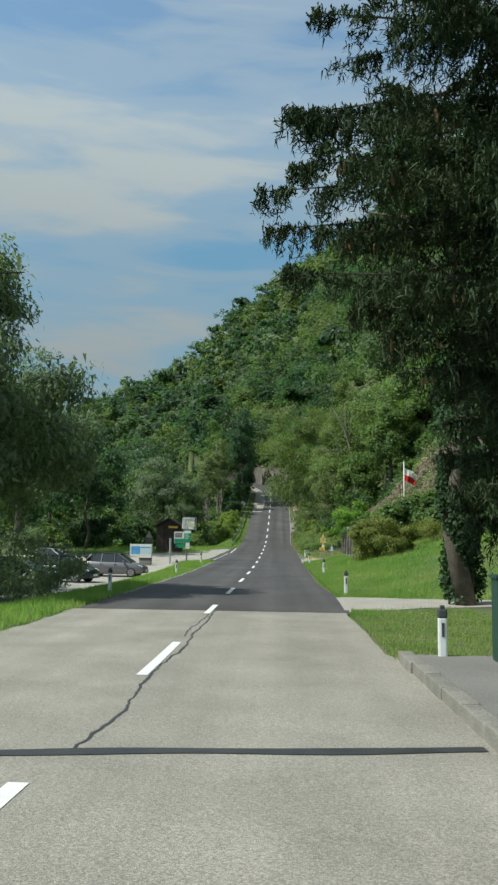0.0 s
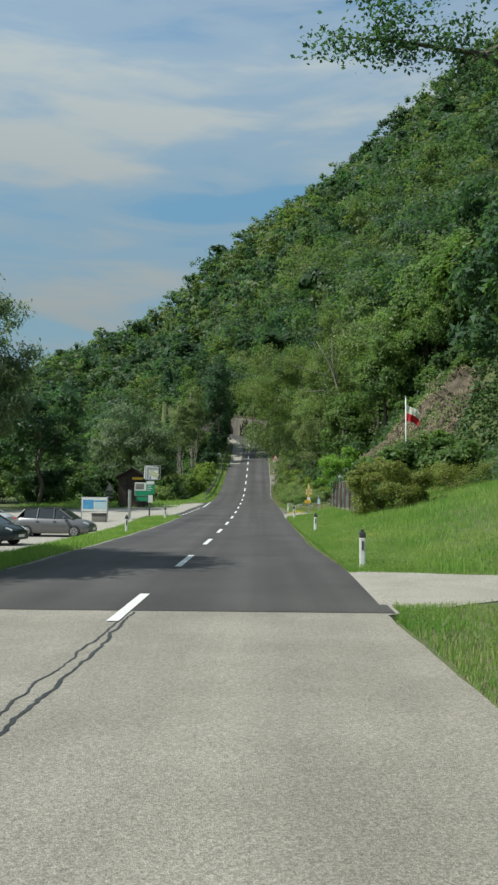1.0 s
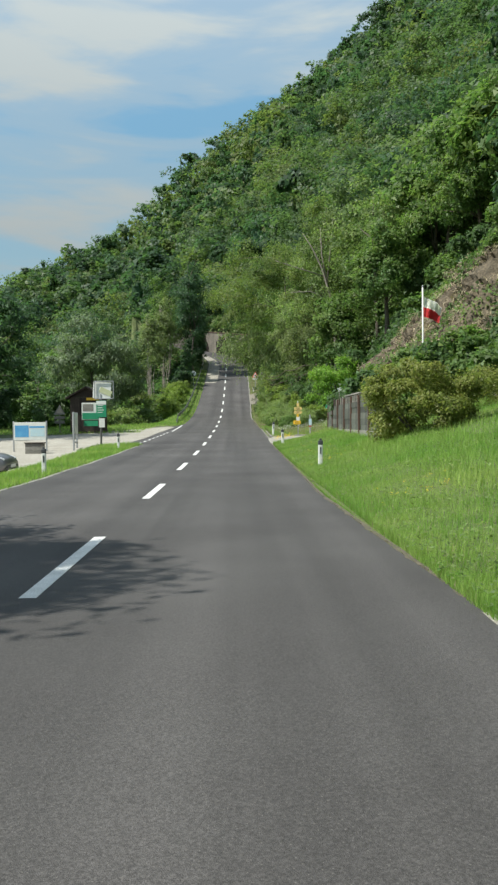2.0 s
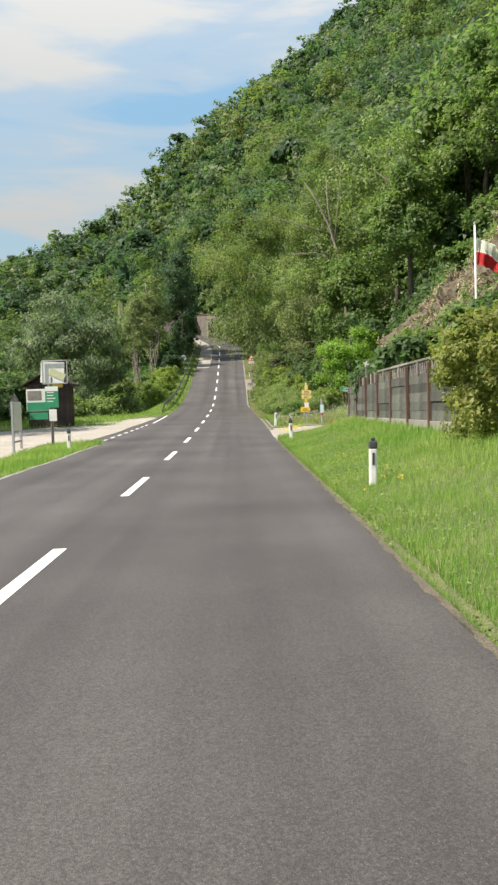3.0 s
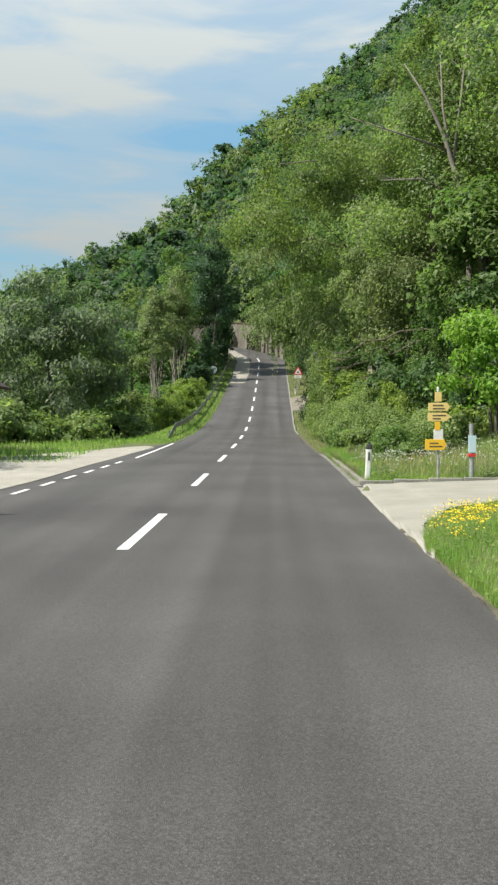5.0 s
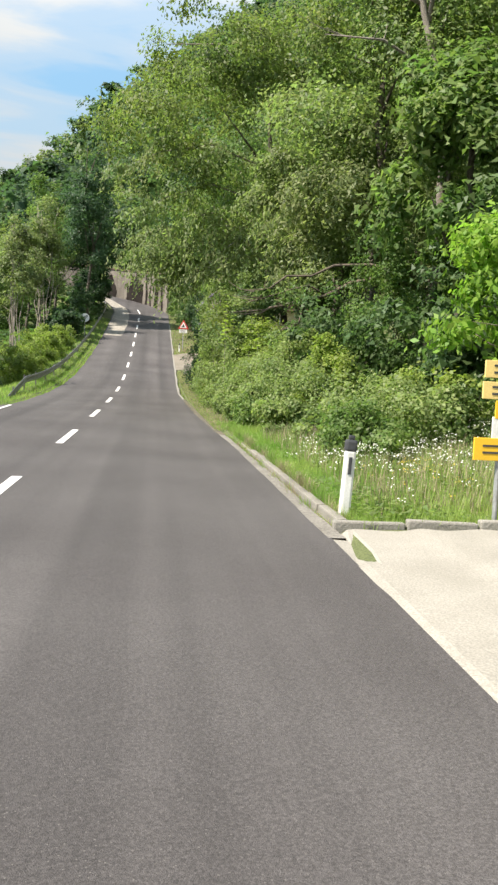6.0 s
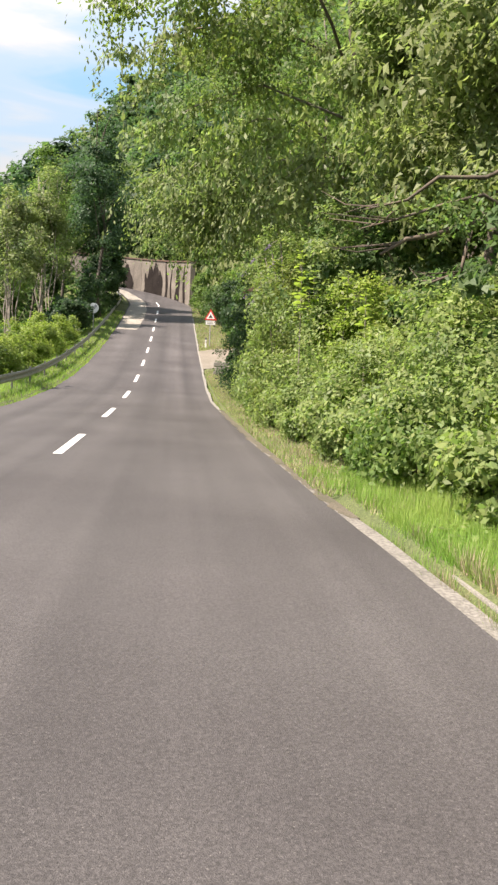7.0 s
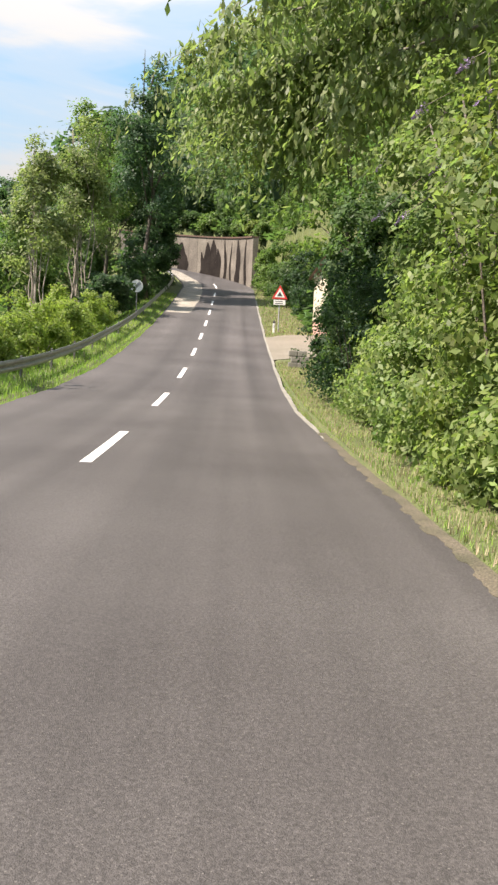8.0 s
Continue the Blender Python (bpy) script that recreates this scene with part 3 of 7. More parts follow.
road = ribbon("road", np.concatenate([np.arange(SEAM + 0.004, 166, 0.5), np.arange(166, 191, 0.5)]), left_edge, right_edge, 0.006, ASPHALT_NEW)
tagged(road, "fresh dark asphalt road rising towards a wooded hill", "road", kind="structure")


def mark(y0, y1, x=0.0, w=0.15, parent=road, lift=0.011, material=PAINT, name="lane_mark"):
    ys = np.linspace(y0, y1, max(3, int((y1 - y0) / 0.5) + 2))
    return ribbon(name, ys, lambda s: x - w / 2, lambda s: x + w / 2, lift, material, parent, 0.004, 2)


FAR_ENDS = [28.8, 37.8, 46.8, 55.8, 64.8, 73.8, 82.8, 91.8, 100.8, 109.8, 118.5, 126.6, 134.3, 141.7, 148.7, 155.4, 162.5, 169.5]
for k, ye in enumerate(FAR_ENDS):
    mark(ye - (3.7 if ye < 120 else 3.2), ye)
mark(SEAM - 1.0, 19.8, parent=road, lift=0.012)
for ye in (11.05, 2.3, -6.5):
    mark(ye - 3.7, ye, parent=old_road, lift=0.006)
for ye in np.arange(64.2, 80, 2.0):
    mark(ye, ye + 1.1, x=float(np.interp(ye, [64, 80], [-3.75, -3.35])), w=0.12)
mark(81.2, 92.5, x=-3.22, w=0.12)
# tar joint across the old surface, and the crack along its centre
bm = bmesh.new()
for k in range(28):
    x0, x1 = -HALF + 7 * k / 28, -HALF + 7 * (k + 1) / 28
    f = lambda x: 3.15 + 0.125 * (x + 0.4) + 0.03 * math.sin(x * 2.1)
    w = lambda x: 0.1 + 0.015 * math.sin(x * 3 + 1)
    z = lambda y: float(zr(y)) + 0.007
    bm.faces.new([bm.verts.new((x, y, z(y))) for x, y in ((x0, f(x0) - w(x0)), (x1, f(x1) - w(x1)), (x1, f(x1) + w(x1)), (x0, f(x0) + w(x0)))])
part("tar_joint", bm, TAR, old_road, "dark tar joint across the road")
rc = random.Random(4)
for shift, wide, y_from, name in ((0.15, 0.62, 3.3, "crack_seal"), (0.02, 0.4, 12.0, "fine_crack")):
    bm = bmesh.new()
    ys = np.arange(y_from, SEAM - 0.02, 0.09)
    walk_x = 0.0
    cx, cw = [], []
    for y in ys:
        walk_x = 0.8 * walk_x + rc.uniform(-0.022, 0.022)
        cx.append(shift + walk_x + 0.03 * math.sin(y * 1.3 + shift * 9))
        cw.append(wide * (0.012 + 0.014 * abs(math.sin(y * 1.1)) + rc.uniform(0, 0.014)))
    for k in range(len(ys) - 1):
        bm.faces.new([bm.verts.new((x, y, float(zr(y)) + 0.004)) for x, y in ((cx[k] - cw[k], ys[k]), (cx[k] + cw[k], ys[k]), (cx[k + 1] + cw[k + 1], ys[k + 1]), (cx[k + 1] - cw[k + 1], ys[k + 1]))])
    part(name, bm, TAR, old_road, "ragged tarred crack along the centre")


def loft(name, near_side, far_side, material, label, lift=0.03, nu=30, nv=16, category="pavement"):
    """A flat area that lies on the land between two edge lines, with a thin skirt."""
    def line(pts, t):
        pts = np.array(pts, float)
        d = np.r_[0, np.cumsum(np.linalg.norm(np.diff(pts, axis=0), axis=1))]
        return np.stack([np.interp(t * d[-1], d, pts[:, k]) for k in range(2)], -1)
    u = np.linspace(0, 1, nu + 1)
    A, B = line(near_side, u), line(far_side, u)
    A = A + 0.05 * np.stack([np.sin(u * 37), np.sin(u * 29 + 1)], -1)
    B = B + 0.05 * np.stack([np.sin(u * 31), np.sin(u * 41 + 2)], -1)
    v = np.linspace(0, 1, nv + 1)
    P = A[:, None] * (1 - v[None, :, None]) + B[:, None] * v[None, :, None]
    z = land(P[..., 0], P[..., 1])
    w = np.clip((np.abs(P[..., 0]) - HALF - 0.2) / 1.1, 0, 1)
    z = np.maximum((zr(P[..., 1]) - 0.004) * (1 - w) + (z + lift) * w, z + 0.02 * (w > 0))
    V = np.concatenate([P, z[..., None]], -1)
    V = np.pad(V, ((1, 1), (1, 1), (0, 0)), mode="edge")
    V[[0, -1], :, 2] -= 0.15; V[:, [0, -1], 2] -= 0.15
    n, k = V.shape[:2]
    i = (np.arange(n - 1)[:, None] * k + np.arange(k - 1)[None]).ravel()
    ob = mesh_np(name, V.reshape(-1, 3), np.stack([i, i + k, i + k + 1, i + 1], 1), material)
    return tagged(ob, label, category, kind="structure")


loft("parking_area", [(-5.6, 28), (-5.3, 40), (-5.5, 50), (-5.9, 58), (-4.5, 62.0), (-4.3, 66), (-3.9, 84), (-3.5, 89)], [(-30, 28), (-30, 45), (-30, 60), (-27, 70), (-14, 73), (-11, 76), (-6, 86), (-4.2, 90)], GRAVEL, "pale gravel parking area beside the road", 0.04, 60, 40)
loft("driveway_1", [(3.4, 17.7), (3.8, 17.95), (4.6, 18.5), (6, 19.4), (9, 19.8), (14, 19.8)], [(3.6, 24.4), (4.6, 23.6), (6, 22.9), (9, 22.2), (14, 21.8)], GRAVEL, "pale gravel driveway joining the road", 0.025, 40, 16)
loft("driveway_2", [(3.45, 58.8), (3.86, 62.4), (4.2, 63.6), (4.8, 64.8), (5.8, 65.5), (7.6, 66.2)], [(3.6, 70.4), (4.0, 70.25), (5, 70.15), (6.2, 70.05), (7.6, 69.9)], CONCRETE_PALE, "pale concrete driveway joining the road", 0.035, 40, 20)
loft("driveway_3", [(3.45, 123), (4.5, 123.6), (6, 124), (9, 125), (12, 127)], [(3.5, 133.5), (4.5, 134.4), (6, 134.8), (9, 134.4), (12, 133)], YARD, "sunlit concrete yard in front of the house", 0.09, 24, 24)


def kerb(y0, y1, x, w, h, length, label, up=0.0):
    t = tagged(new("kerb"), label, "kerb", kind="structure")
    rk = random.Random(int(y0 * 7))
    y = y0
    while y < y1 - 0.05:
        l = min(length, y1 - y)
        zc = float(zr(y + l / 2))
        m = pose(x + rk.uniform(-0.02, 0.02), y + l / 2, zc + up + rk.uniform(-0.012, 0.012), math.degrees(math.atan2(float(zr(y + l) - zr(y)), l)), rk.uniform(-2, 2), rk.uniform(-0.8, 0.8))
        ob = part("kerb_stone", boxed((0, 0, h / 2 - 0.06), (w, l - 0.008, h + 0.12), 0.02), KERBSTONE, t)
        ob.matrix_basis = m
        y += l
    return t


kerb(-8, 9.3, 3.68, 0.2, 0.15, 1.0, "worn concrete kerb stones along the pavement")
kerb(70.6, 78.6, 4.0, 0.12, 0.06, 1.0, "weathered kerb stones at the edge of the grass", 0.02)
kerb(78.6, 80.6, 4.01, 0.12, 0.06, 1.0, "sunken kerb stones at the edge of the grass", -0.025)
back_kerb = tagged(new("kerb"), "weathered kerb stones along the back of the driveway", "kerb", kind="structure")
for k in range(6):
    kx = 4.25 + 0.8 * k
    ob = part("kerb_stone", boxed((0, 0, 0), (0.78, 0.13, 0.26), 0.02), CONCRETE, back_kerb)
    ob.matrix_basis = pose(kx, 70.38 - 0.05 * k, float(land(np.array(kx), np.array(70.3))) - 0.035 + 0.008 * (k % 3 - 1), 0, 1.2 * (k % 2), -3 + 0.7 * (k % 3))
patch = ribbon("road_patch", np.arange(146, 177, 0.5), lambda s: left_edge(s) + 0.12, lambda s: -1.35 + 0.2 * math.sin((s - 147) * 0.16) + edge_wob(s, 6), 0.0095, ASPHALT_OLD, road, 0.003, 4)
gut = ribbon("gutter", np.arange(69.9, 92, 0.5), lambda s: right_edge(s) - 0.03, lambda s: right_edge(s) + float(np.interp(s, [70, 82, 92], [0.15, 0.11, 0.0])) + edge_wob(s, 9) * 0.25, 0.008, GUTTER, None, 0.05, 3)
tagged(gut, "pale concrete gutter strip along the road", "gutter", kind="structure")
rim_l = ribbon("edge_strip", np.arange(101, 158, 0.5), lambda s: right_edge(s) - 0.03, lambda s: right_edge(s) + float(np.interp(s, [101, 106], [0.02, 0.09])) + edge_wob(s, 9) * 0.4, 0.008, CONCRETE, None, 0.05, 3)
tagged(rim_l, "narrow pale concrete strip along the road", "gutter", kind="structure")
dirt = ribbon("dirt_edge", np.arange(24.5, 63, 0.08), lambda s: right_edge(s) + 0.005 + 0.8 * rag(s, 2), lambda s: right_edge(s) + 0.07, 0.009, DIRT, None, 0.1, 4)
tagged(dirt, "strip of dirt and grit along the asphalt edge", "ground", kind="structure")
litter = ribbon("dirt_edge", np.arange(83, 102, 0.08), lambda s: right_edge(s) - 0.025 + 1.2 * rag(s, 8), lambda s: right_edge(s) + 0.13, 0.011, DIRT, None, 0.14, 5)
tagged(litter, "strip of dirt and leaf litter at the hedge's foot", "ground", kind="structure")
rim_r = ribbon("edge_strip", np.arange(24, 61.5, 0.5), lambda s: left_edge(s) - 0.09 + edge_wob(s, 5) * 0.3, lambda s: left_edge(s) + 0.02, 0.009, CONCRETE, None, 0.05, 3)
tagged(rim_r, "narrow pale edging along the verge", "gutter", kind="structure")
pav = ribbon("pavement", np.arange(-8, 9.3, 0.5), lambda s: 3.78, lambda s: 7.0, 0.13, PAVE, None, 0.15, 5)
tagged(pav, "grey asphalt pavement behind the kerb", "pavement", kind="structure")


# ---- trees and bushes ----
def tree(name, x, y, height, radii, material, seed, n_clump=160, per=40, leaf=0.22, clump=0.9, trunk_r=0.18, low=0.3, label="", category="tree", group="", droop=0.0, z=None, lean=(0, 0), limbs=9, aspect=0.5, squash=0.75, hollow=0.5, bark=None, stems=1, small=False):
    """A tapered trunk (or several stems) with limbs, and a crown of many leaf clumps. low: where the crown begins, as a share of the height."""
    rng = np.random.default_rng(seed)
    z = lz(x, y) - 0.1 if z is None else z
    t = thing(name, x, y, z, 0, label, category, group)
    cz, rz = height * (low + (1 - low) * 0.5), height * (1 - low) * 0.5
    for st in range(stems):
        bm = bmesh.new()
        sx, sy = (rng.uniform(-1, 1) * radii[0] * 0.45, rng.uniform(-1, 1) * radii[1] * 0.45) if stems > 1 else (0, 0)
        pts = [Vector((sx * (0.5 + k / 12) + lean[0] * k / 6 + rng.normal() * 0.012 * height, sy * (0.5 + k / 12) + lean[1] * k / 6 + rng.normal() * 0.012 * height, height * 0.92 * k / 6)) for k in range(7)]
        tube(bm, pts, [trunk_r * (1 - 0.85 * k / 6) for k in range(7)], 9)
        for k in range(limbs if stems == 1 else 3):
            f = rng.uniform(max(low * 0.8, 0.2), 0.85)
            a = rng.uniform(0, 6.28)
            p0 = pts[int(f * 6)].lerp(pts[min(int(f * 6) + 1, 6)], f * 6 % 1)
            reach = rng.uniform(0.5, 0.85)
            p2 = Vector((lean[0] + math.cos(a) * radii[0] * reach, lean[1] + math.sin(a) * radii[1] * reach, p0.z + rz * rng.uniform(0.1, 0.6)))
            p1 = p0.lerp(p2, 0.5) + Vector((0, 0, 0.08 * height * rng.uniform(-0.3, 1)))
            tube(bm, [p0, p1, p2], [trunk_r * 0.42 * (1 - f * 0.5), trunk_r * 0.25, trunk_r * 0.07], 6)
        part("trunk", bm, bark or BARK, t, smooth=True)
    c, out = crown_points(rng, (lean[0], lean[1], cz), (radii[0], radii[1], rz), n_clump, int(per * 0.8), clump, hollow=hollow, squash=squash)
    v, f = leaves(c, leaf * 1.08, rng, droop=droop, aspect=aspect, out=out, small=small, loose=0.55)
    mesh_np("crown", v, f, material, t)
    return t


def bush(name, x, y, radii, material, seed, n_clump=60, per=40, leaf=0.12, clump=0.35, label="", category="bush", group="", droop=0.0, z=None, aspect=0.55, loose=0.6, small=False):
    rng = np.random.default_rng(seed)
    z = lz(x, y) - 0.05 if z is None else z
    t = thing(name, x, y, z, 0, label, category, group)
    for k in range(4):
        a = rng.uniform(0, 6.28)
        part("stem", tube(bmesh.new(), [(0.1 * math.cos(a), 0.1 * math.sin(a), -0.1), (radii[0] * 0.35 * math.cos(a), radii[1] * 0.35 * math.sin(a), radii[2] * 0.5),
             (radii[0] * 0.55 * math.cos(a), radii[1] * 0.55 * math.sin(a), radii[2] * 0.95)], [0.03, 0.02, 0.006], 5), BARK, t)
    c, out = crown_points(rng, (0, 0, radii[2] * 0.74), (radii[0], radii[1], radii[2] * 1.2), n_clump, per, clump, low=-0.9, hollow=0.55, rise=0.12)
    gz = land(x + c[:, 0], y + c[:, 1]) - z
    ok = c[:, 2] > gz + 0.03
    v, f = leaves(c[ok], leaf, rng, droop=droop, aspect=aspect, out=out[ok], loose=loose, small=small)
    mesh_np("foliage", v, f, material, t)
    return t


# hillside woods
def woods(name, xs, ys, hs, material, seed, n_leaf, leaf, label, conifer=False):
    rng = np.random.default_rng(seed)
    base = []
    for k in range(8):
        if conifer:
            c, o = crown_points(rng, (0, 0, 0.78), (0.32, 0.32, 0.24), max(8, n_leaf // 26), 26, 0.12, low=-0.3, hollow=0.3, squash=0.45)
        else:
            c, o = crown_points(rng, (0, 0, 0.54), (0.42, 0.42, 0.46), max(12, n_leaf // 20), 20, 0.13, low=-0.75, hollow=0.75, boughs=8 if n_leaf < 300 else 14 if n_leaf < 1500 else 22)
        base.append((c, o))
    bm = bmesh.new(); bmesh.ops.create_icosphere(bm, subdivisions=1 if n_leaf < 300 else 2, radius=1)
    core_v, core_f = np.array([vv.co[:] for vv in bm.verts]), np.array([[vv.index for vv in fc.verts] for fc in bm.faces])
    bm.free()
    lump = 1 + 0.16 * np.sin(core_v[:, 0] * 5) * np.cos(core_v[:, 1] * 4.3) + 0.12 * np.sin(core_v[:, 2] * 7 + core_v[:, 0] * 3)
    core_v = core_v * lump[:, None]
    V, F, off = [], [], 0
    for x, y, h in zip(xs, ys, hs):
        c, o = base[rng.integers(8)]
        a, w = rng.uniform(0, 6.28), rng.uniform(0.8, 1.3)
        rot = np.array([[math.cos(a), -math.sin(a), 0], [math.sin(a), math.cos(a), 0], [0, 0, 1]])
        c = (c @ rot.T) * (w, w, 1) * h + (x, y, lz(x, y) - 0.08 * h)
        v, f = leaves(c, leaf * h / 12, rng, aspect=0.85, out=o @ rot.T, loose=0.35, small=True)
        V.append(v); F.append(f + off); off += len(v)
        if not conifer:
            cv = (core_v @ rot.T) * (0.085 * w * h, 0.085 * w * h, 0.15 * h) + (x, y, lz(x, y) + 0.42 * h)
            V.append(cv); F.append(core_f + off); off += len(cv)
    if not V:
        return None
    ob = mesh_np(name, np.vstack(V), np.vstack(F), material)
    return tagged(ob, label, "trees", kind="stuff")


_r = np.random.default_rng(5)
cand = np.array([(a + _r.uniform(-2.8, 2.8), b + _r.uniform(-2.8, 2.8)) for a in np.arange(-230, 330, 7.6) for b in np.arange(60, 448, 7.6)])
cx_, cy_ = cand.T
foot = np.interp(cx_, [-300, -150, -60, -20, -4, 3, 12, 60], [300, 260, 226, 200, 188, 178, 160, 150])
right_side = (cx_ > 17) & (cy_ > 76) | (cx_ > 24) & (cy_ > 62)
left_side = (cx_ < -24) & (cy_ > 118) | (cx_ < -6) & (cy_ > 140) & (np.hypot(cx_ - ARC[0], cy_ - ARC[1]) > 25)
keep = (right_side | (cy_ > foot) | left_side) & (np.abs(cx_) < 0.42 * cy_ + 25)
near = keep & (cy_ < 195) & (cx_ < 70) & ~(right_side & (cy_ < 112) & (cx_ < 42))
close = right_side & (cy_ < 112) & (cx_ < 42)
middle = keep & ~near & ~close & (cy_ < 285) & (np.abs(cx_) < 70)
far = keep & ~near & ~middle & ~close
hh = _r.uniform(9, 17, len(cand)) * np.where((cx_ < -6) & (cy_ < 190), 0.62, 1.0)
pick = np.array([noise.noise((x * 0.03, y * 0.03, 3.0)) for x, y in cand]) * 0.9 + _r.normal(size=len(cand)) * 0.4
cls = np.digitize(pick, [-0.42, -0.1, 0.22, 0.52])
pine = _r.uniform(size=len(cand)) < np.where(cls == 0, 0.2, 0.02)
for k, (tone, m_) in enumerate((("dark", W_DARK), ("bluish", L_COOL), ("mixed", W_MIXED), ("light", W_LIGHT), ("yellowish", W_YELLOW))):
    sel = far & (cls == k) & ~pine
    woods("wooded_hillside", cx_[sel], cy_[sel], hh[sel], m_, 20 + k, 185, 0.9, f"dense {tone} green deciduous woods on the hillside")
    sel = close & (np.maximum(cls, 2) == k) & ~pine
    woods("wooded_slope", cx_[sel], cy_[sel], hh[sel], m_, 60 + k, 1500, 0.33, f"{tone} green deciduous trees on the steep slope beside the road")
    sel = middle & (cls == k) & ~pine
    woods("wooded_hillside", cx_[sel], cy_[sel], hh[sel], m_, 50 + k, 700, 0.52, f"dense {tone} green deciduous woods low on the hillside")
    sel = near & (cls == k) & ~pine
    woods("wooded_slope", cx_[sel], cy_[sel], hh[sel], m_, 30 + k, 1000, 0.46, f"dense {tone} green deciduous woods above the road")
woods("hillside_pines", cx_[keep & pine], cy_[keep & pine], hh[keep & pine] * 1.15, L_DARK, 40, 420, 0.7, "dark scattered pines on the wooded hillside", True)

# trees left of the road
tree("willow_tree", -23, 73, 19.5, (6.4, 6.4), L_WILLOW, 101, 620, 60, 0.34, 1.0, 0.4, 0.04, "large grey-green willow tree beside the parking area", droop=0.7, aspect=0.34, small=True)
tree("willow_tree", -11.5, 22.9, 13.6, (5.6, 5.2), L_WILLOW, 102, 950, 80, 0.22, 0.75, 0.3, 0.05, "grey-green willow tree shading the verge", droop=0.7, aspect=0.34, small=True)
tree("willow_tree", -9.4, 26.9, 10.0, (3.8, 3.4), L_WILLOW, 105, 460, 65, 0.21, 0.7, 0.16, 0.12, "low willow hanging over the verge", droop=0.7, aspect=0.34, small=True)
bush("willow_shrub", -9.2, 31, (2.3, 3.0, 1.6), L_WILLOW, 106, 170, 50, 0.17, 0.5, "grey-green willow shrub between the verge and the cars", droop=0.7, aspect=0.34, small=True)
tree("willow_tree", -18.5, 32, 12, (5.5, 5.5), L_WILLOW, 104, 480, 55, 0.3, 0.9, 0.3, 0.05, "dense willow tree over the parked cars", droop=0.7, aspect=0.34, small=True)
tree("willow_tree", -14.2, 110, 15.2, (5.6, 5.0), L_WILLOW, 103, 520, 55, 0.3, 0.85, 0.24, 0.1, "pale silvery willow tree behind the parking area", droop=0.7, aspect=0.34, small=True)
for k, (x, y, h, r, m_) in enumerate([(-9.3, 146, 15.5, 2.3, L_PALE), (-10.9, 141, 14.5, 2.2, L_PALE), (-15, 149, 11.5, 4, L_MID), (-5.6, 153, 19, 3.0, L_COOL), (-5.7, 160, 13.5, 2.5, L_DARK), (-19, 138, 8.5, 3.5, L_YELLOW),
                                  (-25, 150, 11, 5, L_MID), (-9.5, 160, 19, 4.2, L_MID), (-19, 128, 10, 3.5, L_YELLOW), (-23, 121, 8, 3.8, L_MID), (-27, 132, 9, 4.5, L_HILL), (-14, 167, 13, 4.5, L_HILL),
                                  (-21, 112, 8, 3.2, L_MID), (-27, 112, 13, 5, L_HILL), (-33, 104, 12, 5, L_COOL), (-30, 88, 11, 4.5, L_MID), (-18.8, 83, 12.5, 4.3, L_COOL), (-24, 88, 13, 4.5, L_HILL)]):
    tree("slender_tree" if k in (0, 1, 4) else "roadside_tree", x, y, h, (r, r), m_, 110 + k, 150 if k in (0, 1) else 260 if k in (2, 3, 4, 7) else 150, 60 if k in (0, 1, 2, 3, 4, 7) else 44, 0.22 if k in (0, 1, 2, 3, 4, 7) else 0.36, 0.75, 0.06 if k in (0, 1, 4) else 0.2, 0.2 if k in (0, 1) else 0.08, "slender many-stemmed leafy tree beside the crash barrier" if k in (0, 1, 4) else "leafy deciduous tree on the slope below the road", small=True, hollow=0.35, stems=9 if k in (0, 1) else 5 if k == 4 else 1, bark=BARK_PALE if k in (0, 1) else BARK_GREY if k == 4 else None)
for k, (x, y, rx, ry, rz_, m_) in enumerate([(-6.3, 115, 1.4, 3.2, 1.25, L_LIME), (-6.4, 121, 1.5, 3.2, 1.45, L_LIME), (-6.4, 127, 1.5, 3.2, 1.5, L_LIME), (-6.3, 133, 1.5, 3.2, 1.45, L_LIME), (-8.8, 112, 2.2, 3.2, 1.7, L_VINE), (-9.5, 122, 2.4, 4, 2.2, L_YELLOW), (-9.5, 100, 2.4, 3.0, 1.6, L_VINE), (-12, 94, 2.2, 2.4, 1.3, L_VINE), (-11.6, 101, 2.0, 2.0, 1.5, L_SILVER), (-13.6, 99, 1.2, 1.2, 1.1, L_LIME), (-6.2, 152, 1.6, 5, 2.8, L_DARK), (-5.6, 158, 1.5, 4, 2.9, L_DARK), (-5.2, 165.5, 1.7, 3, 3.2, L_DARK), (-6.6, 141, 1.6, 4, 1.8, L_DARK), (-15, 92, 2.6, 2.6, 2.0, L_HILL), (-19, 88, 2.5, 2.5, 2.0, L_DARK), (-23, 86, 2.6, 2.6, 2.2, L_MID)] + [(ARC[0] + 22.3 * math.cos(q), ARC[1] + 22.3 * math.sin(q), 1.6, 1.6, r_, m_) for q, r_, m_ in ((0.32, 1.3, L_MID), (0.44, 0.9, L_YELLOW), (0.56, 1.2, L_MID), (0.7, 1.0, L_HILL), (0.84, 1.2, L_MID), (1.0, 1.0, L_HILL), (1.15, 1.2, L_MID))]):
    bush("shrub", x, y, (rx, ry, rz_), m_, 230 + k, 260 if k < 4 else 115, 52, 0.12 if k < 4 else 0.24, 0.32 if k < 4 else 0.45, "yellow-green shrub behind the crash barrier" if m_ is L_LIME else "leafy green shrub beside the road", small=True)

